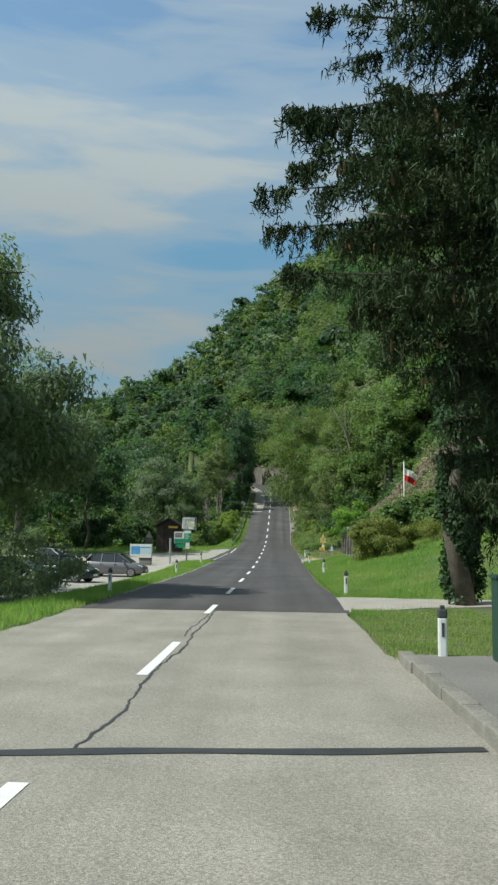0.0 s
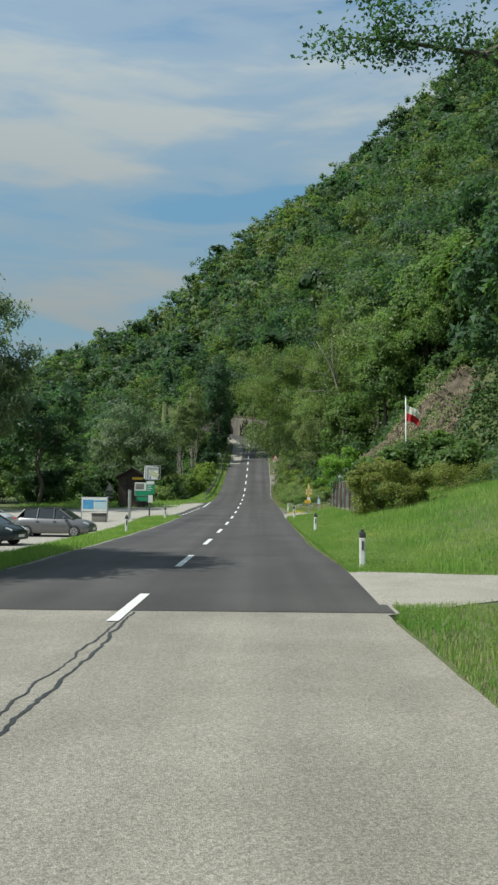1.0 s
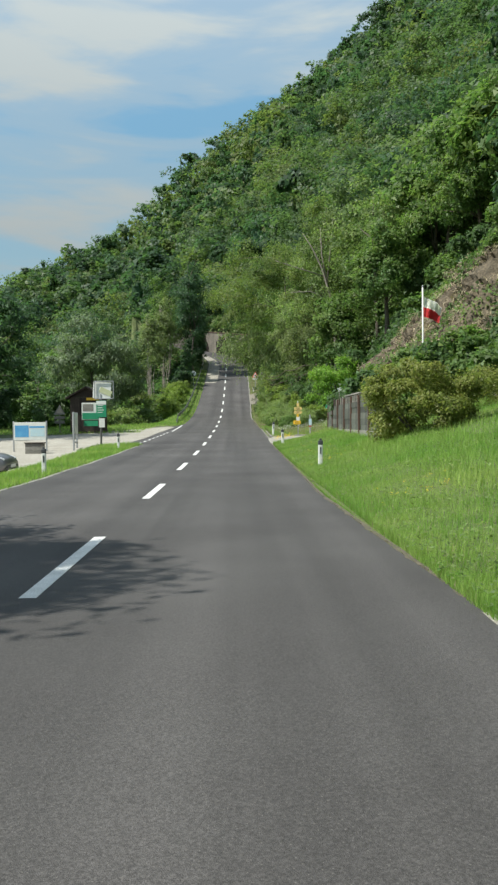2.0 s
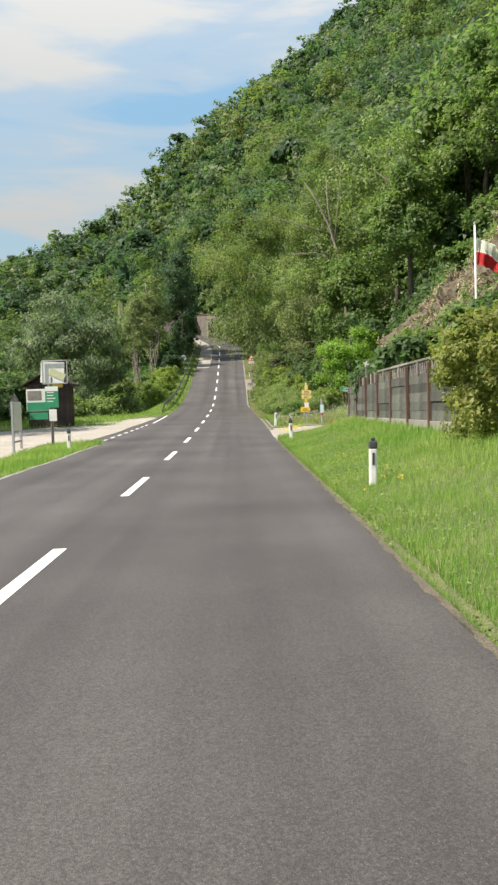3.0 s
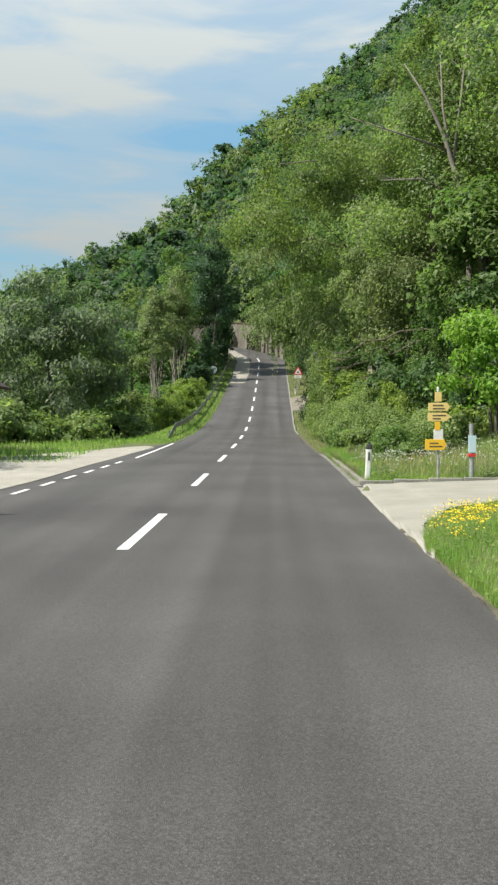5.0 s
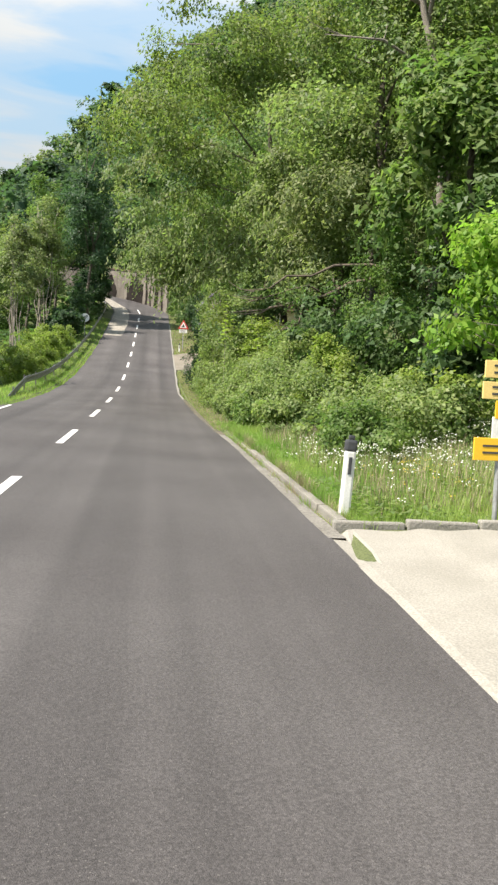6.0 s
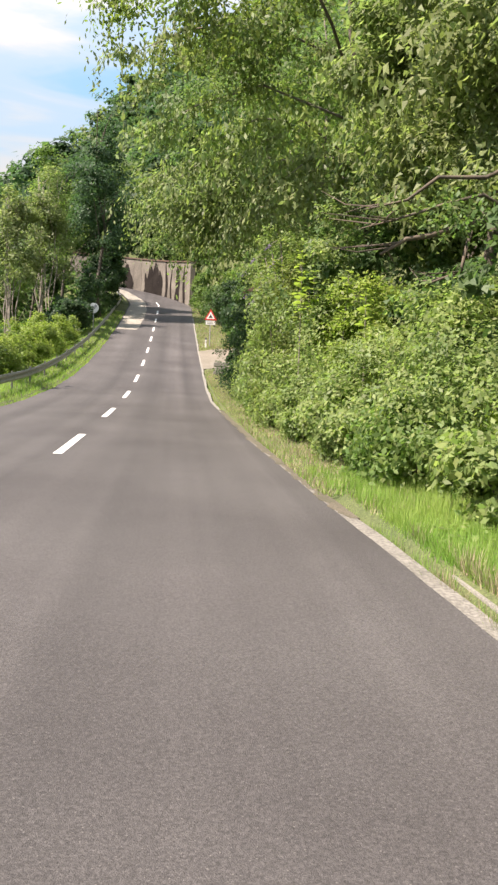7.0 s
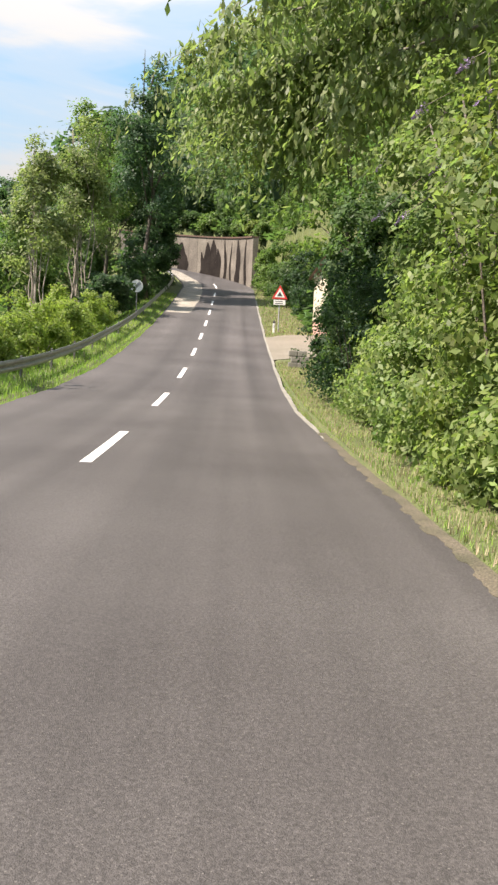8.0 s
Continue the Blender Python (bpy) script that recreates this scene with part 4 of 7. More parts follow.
# trees right of the road
NEAR_T = (0, 1, 2, 3, 4, 10, 16)      # those that the road passes closest
for k, (x, y, h, r, m_, lo) in enumerate([(8.6, 101, 18, 6.7, L_YELLOW, 0.27), (9.0, 116, 20, 7.0, L_MID, 0.22), (11, 88, 14.5, 5.2, L_VINE, 0.18), (13, 97, 17, 5.5, L_MID, 0.1),
                                      (12.8, 82, 13, 4.2, L_VINE, 0.1), (9.5, 146, 15, 4.6, L_MID, 0.06), (14, 130, 19, 6, L_MID, 0.1), (9.4, 158, 12, 4.2, L_COOL, 0.06), (15, 110, 18, 6, L_MID, 0.1),
                                      (16.5, 78, 11, 3.6, L_MID, 0.1), (8.8, 92, 10.5, 4.2, L_PALE, 0.15), (16.5, 50, 16, 4.3, L_COOL, 0.05), (19.5, 58, 17, 5, L_DARK, 0.05), (15.5, 40, 15, 4.4, L_HILL, 0.08), (18.5, 66, 12, 3.6, L_MID, 0.05), (19, 73, 12, 4, L_MID, 0.05), (9.6, 90, 19.5, 3.2, L_YELLOW, 0.3), (16.8, 75.5, 9.5, 2.9, L_MID, 0.12), (17.8, 71.5, 9, 3, L_MID, 0.1), (18.2, 68, 8.5, 2.6, L_MID, 0.08), (12.8, 77.5, 9, 2.8, L_MID, 0.05), (9.4, 89.6, 9.5, 2.8, L_PALE, 0.22), (10.1, 83.2, 9.5, 2.2, L_MID, 0.2)]):
    tree("roadside_tree", x, y, h, (r, r), m_, 130 + k, 500 if k == 0 else 420 if k in (2, 16) else 400 if k in (0, 1, 10) else 260 if k in NEAR_T else 200 if k > 16 else 160, 110 if k == 10 else 95 if k in (0, 1) else 80 if k > 16 else 72 if k in NEAR_T else 48, 0.13 if k == 21 else 0.15 if k == 10 else 0.17 if k in (0, 1) else 0.155 if k in (2, 16) else 0.19 if k in NEAR_T else 0.2 if k > 16 else 0.36, 0.8 if k < 17 else 0.6, 0.2, lo, "leafy tree overhanging the road with drooping twigs" if k < 2 else "leafy deciduous tree at the foot of the hill", droop=0.6 if k in (0, 1, 10) else 0.1, small=k not in (0, 2, 16, 21), limbs=5, lean=(-2.2, -1.5) if k == 0 else (0, 0))
over = [o for o in scene.objects if o.name.startswith("roadside_tree") and abs(o.location.x - 8.6) < 0.05 and abs(o.location.y - 101) < 0.05][0]
rng = np.random.default_rng(199)
oz = over.location.z
for k, pts_ in enumerate([[(8.4, 100.8, 12.4), (4.0, 98.9, 13.2), (1.8, 98.6, 12.6), (0.0, 98.5, 11.6)], [(8.4, 100.8, 10.8), (4.2, 99.8, 11.7), (2.2, 100, 11.0), (0.8, 100.1, 10.1)],
                          [(8.4, 100.8, 9.6), (4.8, 100.7, 10.5), (3.0, 101.5, 10.0), (1.6, 101.9, 9.2)], [(8.4, 100.8, 9.2), (5.2, 97.9, 10.1), (3.8, 96.9, 9.7), (2.8, 96.3, 8.9)],
                          [(8.5, 100.8, 8.2), (7.0, 98.8, 9.4), (5.4, 97.2, 8.9), (4.2, 96.4, 7.7)], [(8.5, 100.8, 9.0), (7.6, 98.0, 10.4), (6.8, 95.8, 10.0), (6.2, 94.6, 9.0)],
                          [(8.5, 100.8, 7.8), (6.2, 100.6, 8.8), (4.2, 101.2, 8.3), (3.0, 102, 7.2)], [(8.5, 100.9, 8.8), (8.4, 98, 9.9), (8.2, 95.6, 9.6), (7.9, 94.2, 8.6)],
                          [(8.6, 101, 9.2), (5.6, 104, 10.6), (3.4, 105.8, 10.2), (1.7, 106.6, 9.2)], [(8.6, 101, 8.6), (5.8, 103.6, 9.6), (4.0, 105.0, 9.4), (2.7, 106.4, 8.6)], [(8.6, 101, 9.0), (5.0, 104.6, 10.4), (2.8, 106.2, 9.9), (1.0, 106.8, 9.2)], [(8.6, 101, 8.4), (4.8, 105.6, 9.4), (3.2, 107.0, 8.8), (2.0, 107.6, 8.2)],
                          [(8.6, 101, 9.6), (4.4, 104.6, 11.0), (1.8, 105.6, 10.6), (0.1, 106.0, 9.9)], [(8.6, 101, 9.4), (4.4, 105.4, 10.6), (2.2, 107.2, 10.2), (0.4, 108.0, 9.7)], [(8.6, 101, 9.2), (4.2, 106, 10.2), (2.2, 108.2, 9.8), (0.9, 109.2, 9.3)]]):
    line = np.array(pts_) - (8.6, 101, oz)
    part("hanging_limb", tube(bmesh.new(), [tuple(p) for p in line], [0.05, 0.035, 0.022, 0.006], 7), BARK_GREY, over, smooth=True)
    C, O = [], []
    for q in np.sort(rng.uniform(0.16, 1.0, 48 if k < 8 else 70)):
        root = np.array([np.interp(q, np.linspace(0, 1, 4), line[:, j]) for j in range(3)])
        az = rng.uniform(0, 6.28)
        side = np.array([math.cos(az), math.sin(az), 0])
        u = np.linspace(0.05, 1, 34)
        reach, drop = rng.uniform(0.5, 1.3), rng.uniform(0.9, 2.3)
        C.append(root + np.outer(u * reach, side) + np.outer(0.3 * np.sin(u * 2.4) - u ** 1.5 * drop, [0, 0, 1]) + rng.normal(size=(34, 3)) * 0.1)
        O.append(np.tile(side * 0.7 + [-0.3, -0.3, 0.3], (34, 1)))
    v, f = leaves(np.vstack(C), 0.2, rng, droop=1.0, aspect=0.42, out=np.vstack(O), loose=0.7, up=0.2)
    mesh_np("hanging_leaves", v, f, L_VINE if k % 2 else L_PALE, over)
bush("round_bush", 7.7, 44.4, (2.1, 1.8, 1.25), L_OLIVE, 201, 420, 84, 0.085, 0.26, "dense rounded olive-green bush by the fence", small=True)
bush("round_bush", 12.4, 49.5, (3.2, 2.0, 0.75), L_OLIVE, 203, 150, 60, 0.09, 0.3, "broad low olive-green bush on the meadow's edge")
tree("bright_bush", 8.75, 75.8, 4.4, (2.1, 1.8), L_BRIGHT, 202, 230, 70, 0.14, 0.4, 0.06, 0.06, "bright yellow-green shrub behind the signpost", category="bush", stems=4, droop=0.3)
for k, (x, y, rx, ry, rz_, m_) in enumerate([(5.25, 95.6, 1.4, 3.6, 3.4, L_VINE), (5.15, 102.8, 1.2, 2.8, 1.35, L_VINE), (5.1, 108, 1.25, 2.6, 2.1, L_DARK), (5.75, 89.5, 1.4, 3.0, 1.3, L_VINE), (5.75, 84.6, 1.3, 3.6, 1.05, L_VINE), (7.8, 88, 2, 4, 2.2, L_HILL),
                                         (6.9, 78.5, 1.6, 2.6, 0.8, L_VINE), (9.2, 82.5, 2.0, 3, 2.2, L_HILL), (5.85, 112, 1.3, 2.8, 3.3, L_HILL), (7.7, 115, 1.7, 3.0, 3.4, L_MID), (7.6, 97, 2.0, 4.0, 3.8, L_HILL), (5.6, 75.8, 0.8, 1.3, 0.5, L_MID), (6.7, 118.5, 1.3, 2.2, 0.95, L_MID), (5.6, 161, 1.5, 3.0, 1.9, L_MID), (4.9, 166.2, 1.1, 1.8, 2.8, L_MID), (4.75, 93.8, 0.9, 2.4, 1.2, L_VINE), (4.8, 98.6, 0.9, 2.6, 1.2, L_VINE), (4.7, 95.4, 0.8, 1.2, 2.6, L_YELLOW), (6.0, 152, 1.6, 4.0, 1.8, L_HILL), (7.0, 164, 1.8, 2.6, 3.2, L_MID), (7.6, 171, 2.0, 2.2, 3.0, L_MID), (10, 166, 2.6, 2.6, 3.2, L_HILL), (7.9, 157, 2.0, 3.0, 3.0, L_MID), (5.35, 99.2, 1.15, 2.4, 3.2, L_VINE), (5.9, 91.5, 0.9, 1.2, 2.0, L_LIME), (6.3, 87, 0.8, 1.2, 1.7, L_VINE), (6.6, 83.6, 0.8, 1.0, 1.4, L_LIME), (5.2, 92.2, 0.7, 0.9, 1.9, L_VINE), (4.8, 88.2, 0.6, 2.2, 0.75, L_VINE), (4.7, 91.4, 0.5, 1.8, 0.7, L_VINE), (4.55, 95.6, 0.5, 1.7, 0.7, L_VINE), (5.0, 85.4, 0.7, 1.8, 0.55, L_MID), (5.3, 82.2, 0.7, 1.5, 0.5, L_VINE), (4.5, 99.5, 0.5, 1.8, 0.65, L_MID), (4.6, 103.5, 0.5, 2.0, 0.6, L_VINE), (6.05, 113.6, 1.5, 2.2, 3.0, L_DARK), (5.5, 110.2, 1.1, 1.8, 1.5, L_MID), (8.9, 85.8, 1.4, 1.2, 2.9, L_MID), (4.75, 167.4, 1.05, 1.5, 2.4, L_MID), (7.4, 146, 2.0, 3.0, 2.6, L_DARK), (9.6, 152, 2.4, 3.0, 3.2, L_DARK), (9.4, 139, 2.2, 3.0, 2.6, L_HILL), (6.7, 104.5, 1.3, 1.8, 3.4, L_MID)]):
    bush("hedge", x, y, (rx, ry, rz_), m_, 210 + k, 420 if k in (0, 23, 35, 42) else 300 if k == 10 else 110 if k in (5, 7, 9, 10, 12, 13, 14, 18, 19, 20, 21, 22) else 290 if k in (3, 4) else 190, 66 if k not in (0, 1, 2, 3, 15, 16, 17) else 56, 0.11 if k in (0, 23) else 0.15 if k > 37 or k in (8, 35, 5, 7, 9, 10, 12, 13, 14, 18, 19, 20, 21, 22) else 0.08 if k in (3, 4, 6, 11) else 0.095, 0.34, "overgrown roadside hedge with climbing plants" if rz_ > 2 else "low mixed shrubs growing beside the road", category="hedge", small=not (k < 5 or k in (6, 11) or 14 < k < 18 or 22 < k < 35))
for k, (x, y, rz_) in enumerate([(10.2, 57.5, 1.0), (11.2, 62, 1.0), (12.2, 58, 1.1), (13.2, 54, 1.3), (10.8, 73, 0.9), (15.8, 60, 1.3), (16.2, 66, 1.2), (16, 71, 1.3), (9.6, 79.5, 2.3), (10.8, 82.5, 2.4), (11.0, 78, 1.8), (12, 86, 2.4), (15.5, 77, 1.4), (14, 82, 1.2), (17.5, 63, 1.6), (14.2, 69.5, 0.35), (8.7, 57.2, 1.35), (9.9, 55.8, 1.5), (11.3, 56.2, 1.55), (9.6, 59.4, 1.3), (8.3, 60.3, 1.0), (12.6, 55, 1.6)]):
    bush("fern_bush", x, y, (1.5, 1.5, rz_), L_MID if k % 2 else L_HILL, 250 + k, 90 if k < 16 else 150, 46, 0.22, 0.4, "leafy green shrub at the foot of the rock", small=True)

for k, (x, y, r_, h_) in enumerate([(5.7, 79.4, 0.7, 0.45), (6.5, 77.8, 0.8, 0.5), (7.5, 76.8, 0.9, 0.6), (8.4, 77.6, 0.9, 0.7), (6.9, 80.2, 0.9, 0.65), (7.9, 79.4, 0.9, 0.75)]):
    bush("tall_herb", x, y, (r_, r_, h_), L_LIME if k % 2 else L_VINE, 290 + k, 90, 34, 0.1, 0.22, "bright yellow-green broad-leaved herbs at the hedge's foot", "herb", aspect=0.75)

# leaves and ivy that cover the steep ground above the road
rng = np.random.default_rng(270)
ux, uy = rng.uniform(9.5, 22, 84000), rng.uniform(40, 100, 84000)
ok = (ux > np.interp(uy, [34, 52, 58, 74, 80, 100], [14.5, 13.0, 10.6, 10.4, 9.4, 8.0])) & ~((uy > 57.5) & (uy < 77) & (ux > crag_foot(uy) - 0.2) & (ux < np.interp(uy, [56.5, 62, 66, 72, 75, 78], [16.2, 16.2, 15.4, 13.6, 12.2, 11.0]) + 0.4 * np.sin(uy * 2.1)) & (np.sin(ux * 1.7 + uy * 0.9) * np.sin(uy * 1.3 - ux) < -0.06) & (rng.uniform(size=84000) < 0.97))
ux, uy = ux[ok], uy[ok]
uz = land(ux, uy) + rng.exponential(0.22, len(ux)) * (1 + 0.8 * np.sin(ux * 1.3) * np.sin(uy * 0.9)) + 0.05
v, f = leaves(np.stack([ux, uy, uz], -1), 0.22, rng, aspect=0.7, out=np.tile([-0.6, -0.3, 0.5], (len(ux), 1)), small=True)
tagged(mesh_np("undergrowth", v, f, L_HILL), "dense ivy and brambles on the steep slope", "undergrowth", kind="stuff")

rng = np.random.default_rng(271)
ux, uy = rng.uniform(-34, 18, 80000), rng.uniform(96, 225, 80000)
rd = np.hypot(ux - ARC[0], uy - ARC[1])
ok = np.where(uy < ARC[1], (ux < -7.5) | (ux > 6.3) & (uy > 136), (rd > 20.8) | (rd < 10.5)) & ((uy > 108) | (ux < -10))
ux, uy = ux[ok], uy[ok]
uz = land(ux, uy) + rng.exponential(0.35, len(ux)) + 0.05
v, f = leaves(np.stack([ux, uy, uz], -1), 0.6, rng, aspect=0.8, up=1.0, small=True)
tagged(mesh_np("undergrowth", v, f, L_HILL), "low leafy undergrowth round the bend of the road", "undergrowth", kind="stuff")

# ivy-clad tree and its neighbour behind the pavement
tree("ivy_tree", 7.05, 20.6, 16, (3.4, 3.4), L_COOL, 301, 150, 70, 0.18, 0.6, 0.3, 0.66, "tall deciduous tree with an ivy-clad trunk", limbs=12, hollow=0.3)
rng = np.random.default_rng(302)
bough_pts = [(0, 0, 8.4), (-1.5, -0.3, 9.15), (-2.9, -0.5, 9.25), (-4.1, -0.6, 9.3)]
ivy_tree = [o for o in scene.objects if o.name == "ivy_tree"][0]
part("low_branch", tube(bmesh.new(), bough_pts, [0.07, 0.05, 0.03, 0.01], 7), BARK, ivy_tree, smooth=True)
bq = rng.uniform(0.25, 1.0, 26) ** 0.8
bc = np.stack([np.interp(bq, np.linspace(0, 1, 4), [p[j] for p in bough_pts]) for j in range(3)], -1) + rng.normal(size=(26, 3)) * (0.22, 0.3, 0.22)
bc[:8] += (0.6, 0, 0.5)
bl = np.repeat(bc, 110, 0) + rng.normal(size=(2860, 3)) * (0.17, 0.17, 0.12)
v, f = leaves(bl, 0.085, rng, aspect=0.55)
mesh_np("branch_leaves", v, f, L_COOL, ivy_tree)
ivy = thing("ivy", 7.05, 20.6, lz(7.05, 20.6), 0, "dark ivy climbing a tree trunk", "ivy")
a = rng.uniform(0, 6.28, 9000); u = rng.uniform(0, 1, 9000) ** 0.8
lump = 0.12 * np.sin(3 * a + 4 * u) + 0.14 * np.sin(11 * u + 2 * a) + 0.3 * np.clip(u - 0.25, 0, 1)
pts_ = np.stack([np.cos(a) * (0.3 + lump + rng.uniform(-0.1, 0.2, 9000)), np.sin(a) * (0.3 + lump + rng.uniform(-0.1, 0.2, 9000)), u * 4.2 + 0.1], -1)
v, f = leaves(pts_, 0.13, rng, aspect=0.8, out=np.stack([np.cos(a), np.sin(a), 0.3 + 0 * a], -1))
mesh_np("ivy_leaves", v, f, L_DARK, ivy)
for k in range(5):
    a0 = 1.26 * k + 0.4
    part("ivy_stem", tube(bmesh.new(), [(0.36 * math.cos(a0 + 0.12 * j), 0.36 * math.sin(a0 + 0.12 * j), 1.1 * j) for j in range(6)], [0.03, 0.028, 0.024, 0.02, 0.014, 0.006], 6), BARK, ivy, "woody ivy stem")
tree("roadside_tree", 8.9, 18.8, 11, (3.1, 3.1), L_DARK, 303, 330, 60, 0.17, 0.6, 0.32, 0.2, "dark deciduous tree beside the ivy-clad tree")


# spruce with drooping boughs and hanging cones
def spruce(x, y, height, seed):
    rng = np.random.default_rng(seed)
    t = thing("spruce_tree", x, y, lz(x, y) - 0.1, 0, "tall dark spruce with drooping boughs and hanging cones", "tree")
    bm = tube(bmesh.new(), [(0, 0, 0), (0.05, 0, height * 0.4), (0, 0.05, height * 0.98)], [0.36, 0.24, 0.02], 12)
    part("trunk", bm, BARK, t, smooth=True)
    cones = []
    for k in range(224):
        tier, q6 = divmod(k, 8)
        h = 2.4 + (height - 3.0) * (tier / 28) + rng.uniform(-0.1, 0.1)
        reach = float(np.interp(h, [2.4, 4.6, 5.6, 6.2, 6.9, 8.5, 11.2, height], [2.0, 2.8, 3.4, 4.6, 5.3, 5.5, 5.0, 0.4])) * rng.uniform(0.8, 1.02)
        az = q6 * 0.7854 + tier * 0.4 + rng.uniform(-0.25, 0.25)
        d = np.array([math.cos(az), math.sin(az), 0.0]); side = np.array([-d[1], d[0], 0])
        q = np.linspace(0, 1, 12)
        spine = np.outer(q * reach, d) + np.outer(h - 1.0 * q * (1 - 0.6 * q) * reach * 0.33, [0, 0, 1]) + np.outer(0.1 * np.sin(q * 5 + k), side)
        bough = part("bough", tube(bmesh.new(), [tuple(spine[0]), tuple(spine[5]), tuple(spine[-1])], [0.05, 0.03, 0.008], 5, caps=False), BARK, t)
        # side twigs, each a hanging string of needle tufts
        n_tw = int((48 if h < 13.5 else 14) * reach / 4)
        tq = np.sort(rng.uniform(0.06, 1.0, n_tw)) ** 0.85
        C, O, Sz = [], [], []
        for s_ in tq:
            root = np.array([np.interp(s_, q, spine[:, j]) for j in range(3)])
            sg = rng.choice([-1, 1])
            ln = (0.95 * (1 - s_) + 0.3) * rng.uniform(0.6, 1.2)
            m = int((44 + 58 * ln) * (0.7 if h < 13.5 else 0.3) * (1 if d[1] < 0.45 else 0.35))
            u = np.linspace(0, 1, m)
            drop = rng.uniform(0.4, 1.5) * ln
            p = root + np.outer(u * ln * 0.75, side * sg + d * 0.45) - np.outer(u ** 1.6 * drop, [0, 0, 1]) + rng.normal(size=(m, 3)) * 0.035
            p = p + rng.normal(size=(m, 3)) * 0.03
            C.append(p); O.append(np.tile(d * 0.4 + side * sg * 0.4 + [0, 0, 0.5], (m, 1)))
        c, out = np.vstack(C), np.vstack(O)
        v, f = leaves(c, 0.16, rng, droop=0.8, aspect=0.15, out=out + rng.normal(size=c.shape) * 0.4, up=0.1, small=True)
        mesh_np("needles", v, f, L_SPRUCE, bough)
        if h > 5.0 and k % 2 == 0:
            for _ in range(4):
                s_ = rng.uniform(0.7, 1.0)
                cones.append(np.array([np.interp(s_, q, spine[:, j]) for j in range(3)]) + side * rng.uniform(-0.12, 0.12) - [0, 0, 0.1 + rng.uniform(0, 0.12)])
    me = None
    for c in cones[::max(1, len(cones) // 260)]:
        if me is None:
            ob = part("cone", tube(bmesh.new(), [(0, 0, 0.07), (0, 0, 0.03), (0, 0, -0.05), (0, 0, -0.1)], [0.008, 0.026, 0.024, 0.006], 6), CONE, t, smooth=True)
            me = ob.data
        else:
            ob = new("cone", me); ob.parent = t
        ob.location = c
    return t


spruce(6.9, 10.4, 21, 310)

# half-dead tree with bare limbs above the hedge
dead = thing("dead_tree", 9.9, 85, lz(9.9, 85) - 0.2, 0, "leaning half-dead tree with bare grey limbs", "tree")
zb = lz(9.9, 85) - 0.2
rt_ = random.Random(12)
for nm, pts_, rr in [("trunk", [(0.1, 0, 0), (0.05, 0, 9.3 - zb), (-0.35, 0, 11.8 - zb), (-1.0, 0, 14.0 - zb), (-1.8, 0, 15.7 - zb), (-2.6, 0.1, 17.0 - zb)], [0.22, 0.17, 0.14, 0.1, 0.06, 0.02]),
                     ("limb", [(-0.6, 0, 12.6 - zb), (-1.0, 0.2, 15.2 - zb), (-1.1, 0.2, 17.4 - zb)], [0.1, 0.06, 0.02]), ("limb", [(-0.6, 0, 12.9 - zb), (-0.35, -0.3, 15.5 - zb), (-0.1, -0.3, 18.0 - zb)], [0.1, 0.06, 0.02]),
                     ("limb", [(-0.9, 0, 13.4 - zb), (-2.6, -0.3, 13.9 - zb), (-4.9, -0.5, 14.6 - zb)], [0.07, 0.05, 0.015]), ("limb", [(-0.4, 0, 11.5 - zb), (-2.0, -0.4, 12.1 - zb), (-3.7, -0.6, 12.0 - zb)], [0.07, 0.05, 0.015]),
                     ("limb", [(0, 0.2, 5.3 - zb), (-0.9, 2.2, 5.95 - zb), (-1.8, 2.6, 5.8 - zb), (-2.6, 2.7, 5.35 - zb), (-3.3, 2.8, 5.2 - zb), (-4.0, 2.8, 4.95 - zb), (-4.4, 2.75, 4.86 - zb), (-4.8, 2.8, 4.6 - zb)], [0.12, 0.11, 0.1, 0.1, 0.085, 0.075, 0.06, 0.035]), ("limb", [(-3.3, 2.8, 5.1 - zb), (-3.44, 2.8, 4.4 - zb), (-4.04, 2.8, 4.15 - zb)], [0.06, 0.05, 0.02]),
                     ("limb", [(0, 0.2, 5.6 - zb), (-1.3, 2.3, 6.35 - zb), (-2.4, 2.6, 6.3 - zb), (-3.1, 2.8, 5.95 - zb), (-3.9, 2.8, 5.9 - zb), (-4.4, 2.8, 5.5 - zb), (-5.1, 2.8, 5.3 - zb)], [0.09, 0.08, 0.07, 0.06, 0.05, 0.035, 0.015]), ("limb", [(-2.6, 2.7, 5.35 - zb), (-3.2, 2.6, 5.62 - zb), (-3.8, 2.7, 5.45 - zb), (-4.6, 2.7, 5.15 - zb), (-5.2, 2.6, 4.95 - zb)], [0.05, 0.048, 0.042, 0.03, 0.012])]:
    part(nm, tube(bmesh.new(), pts_, [r_ * (0.8 if pts_[0][2] + zb > 9 or nm == "trunk" else 0.62) for r_ in rr], 8), BARK_GREY if nm == "trunk" or pts_[0][2] + zb > 9 else BARK_DARK, dead, smooth=True)
    for q in range(0 if nm == "trunk" else 5):
        a0, a1 = Vector(pts_[-2]).lerp(Vector(pts_[-1]), 0.18 * q), rt_.uniform(0, 6.28)
        d = (Vector(pts_[-1]) - Vector(pts_[-2])).normalized() * 0.5 + Vector((math.cos(a1), math.sin(a1), rt_.uniform(0, 0.6))) * 0.6
        part("twig", tube(bmesh.new(), [a0, a0 + d * 0.6, a0 + d * 1.1 + Vector((0, 0, rt_.uniform(-0.1, 0.25)))], [0.016, 0.011, 0.004], 5), BARK_GREY if pts_[0][2] + zb > 9 else BARK_DARK, dead)


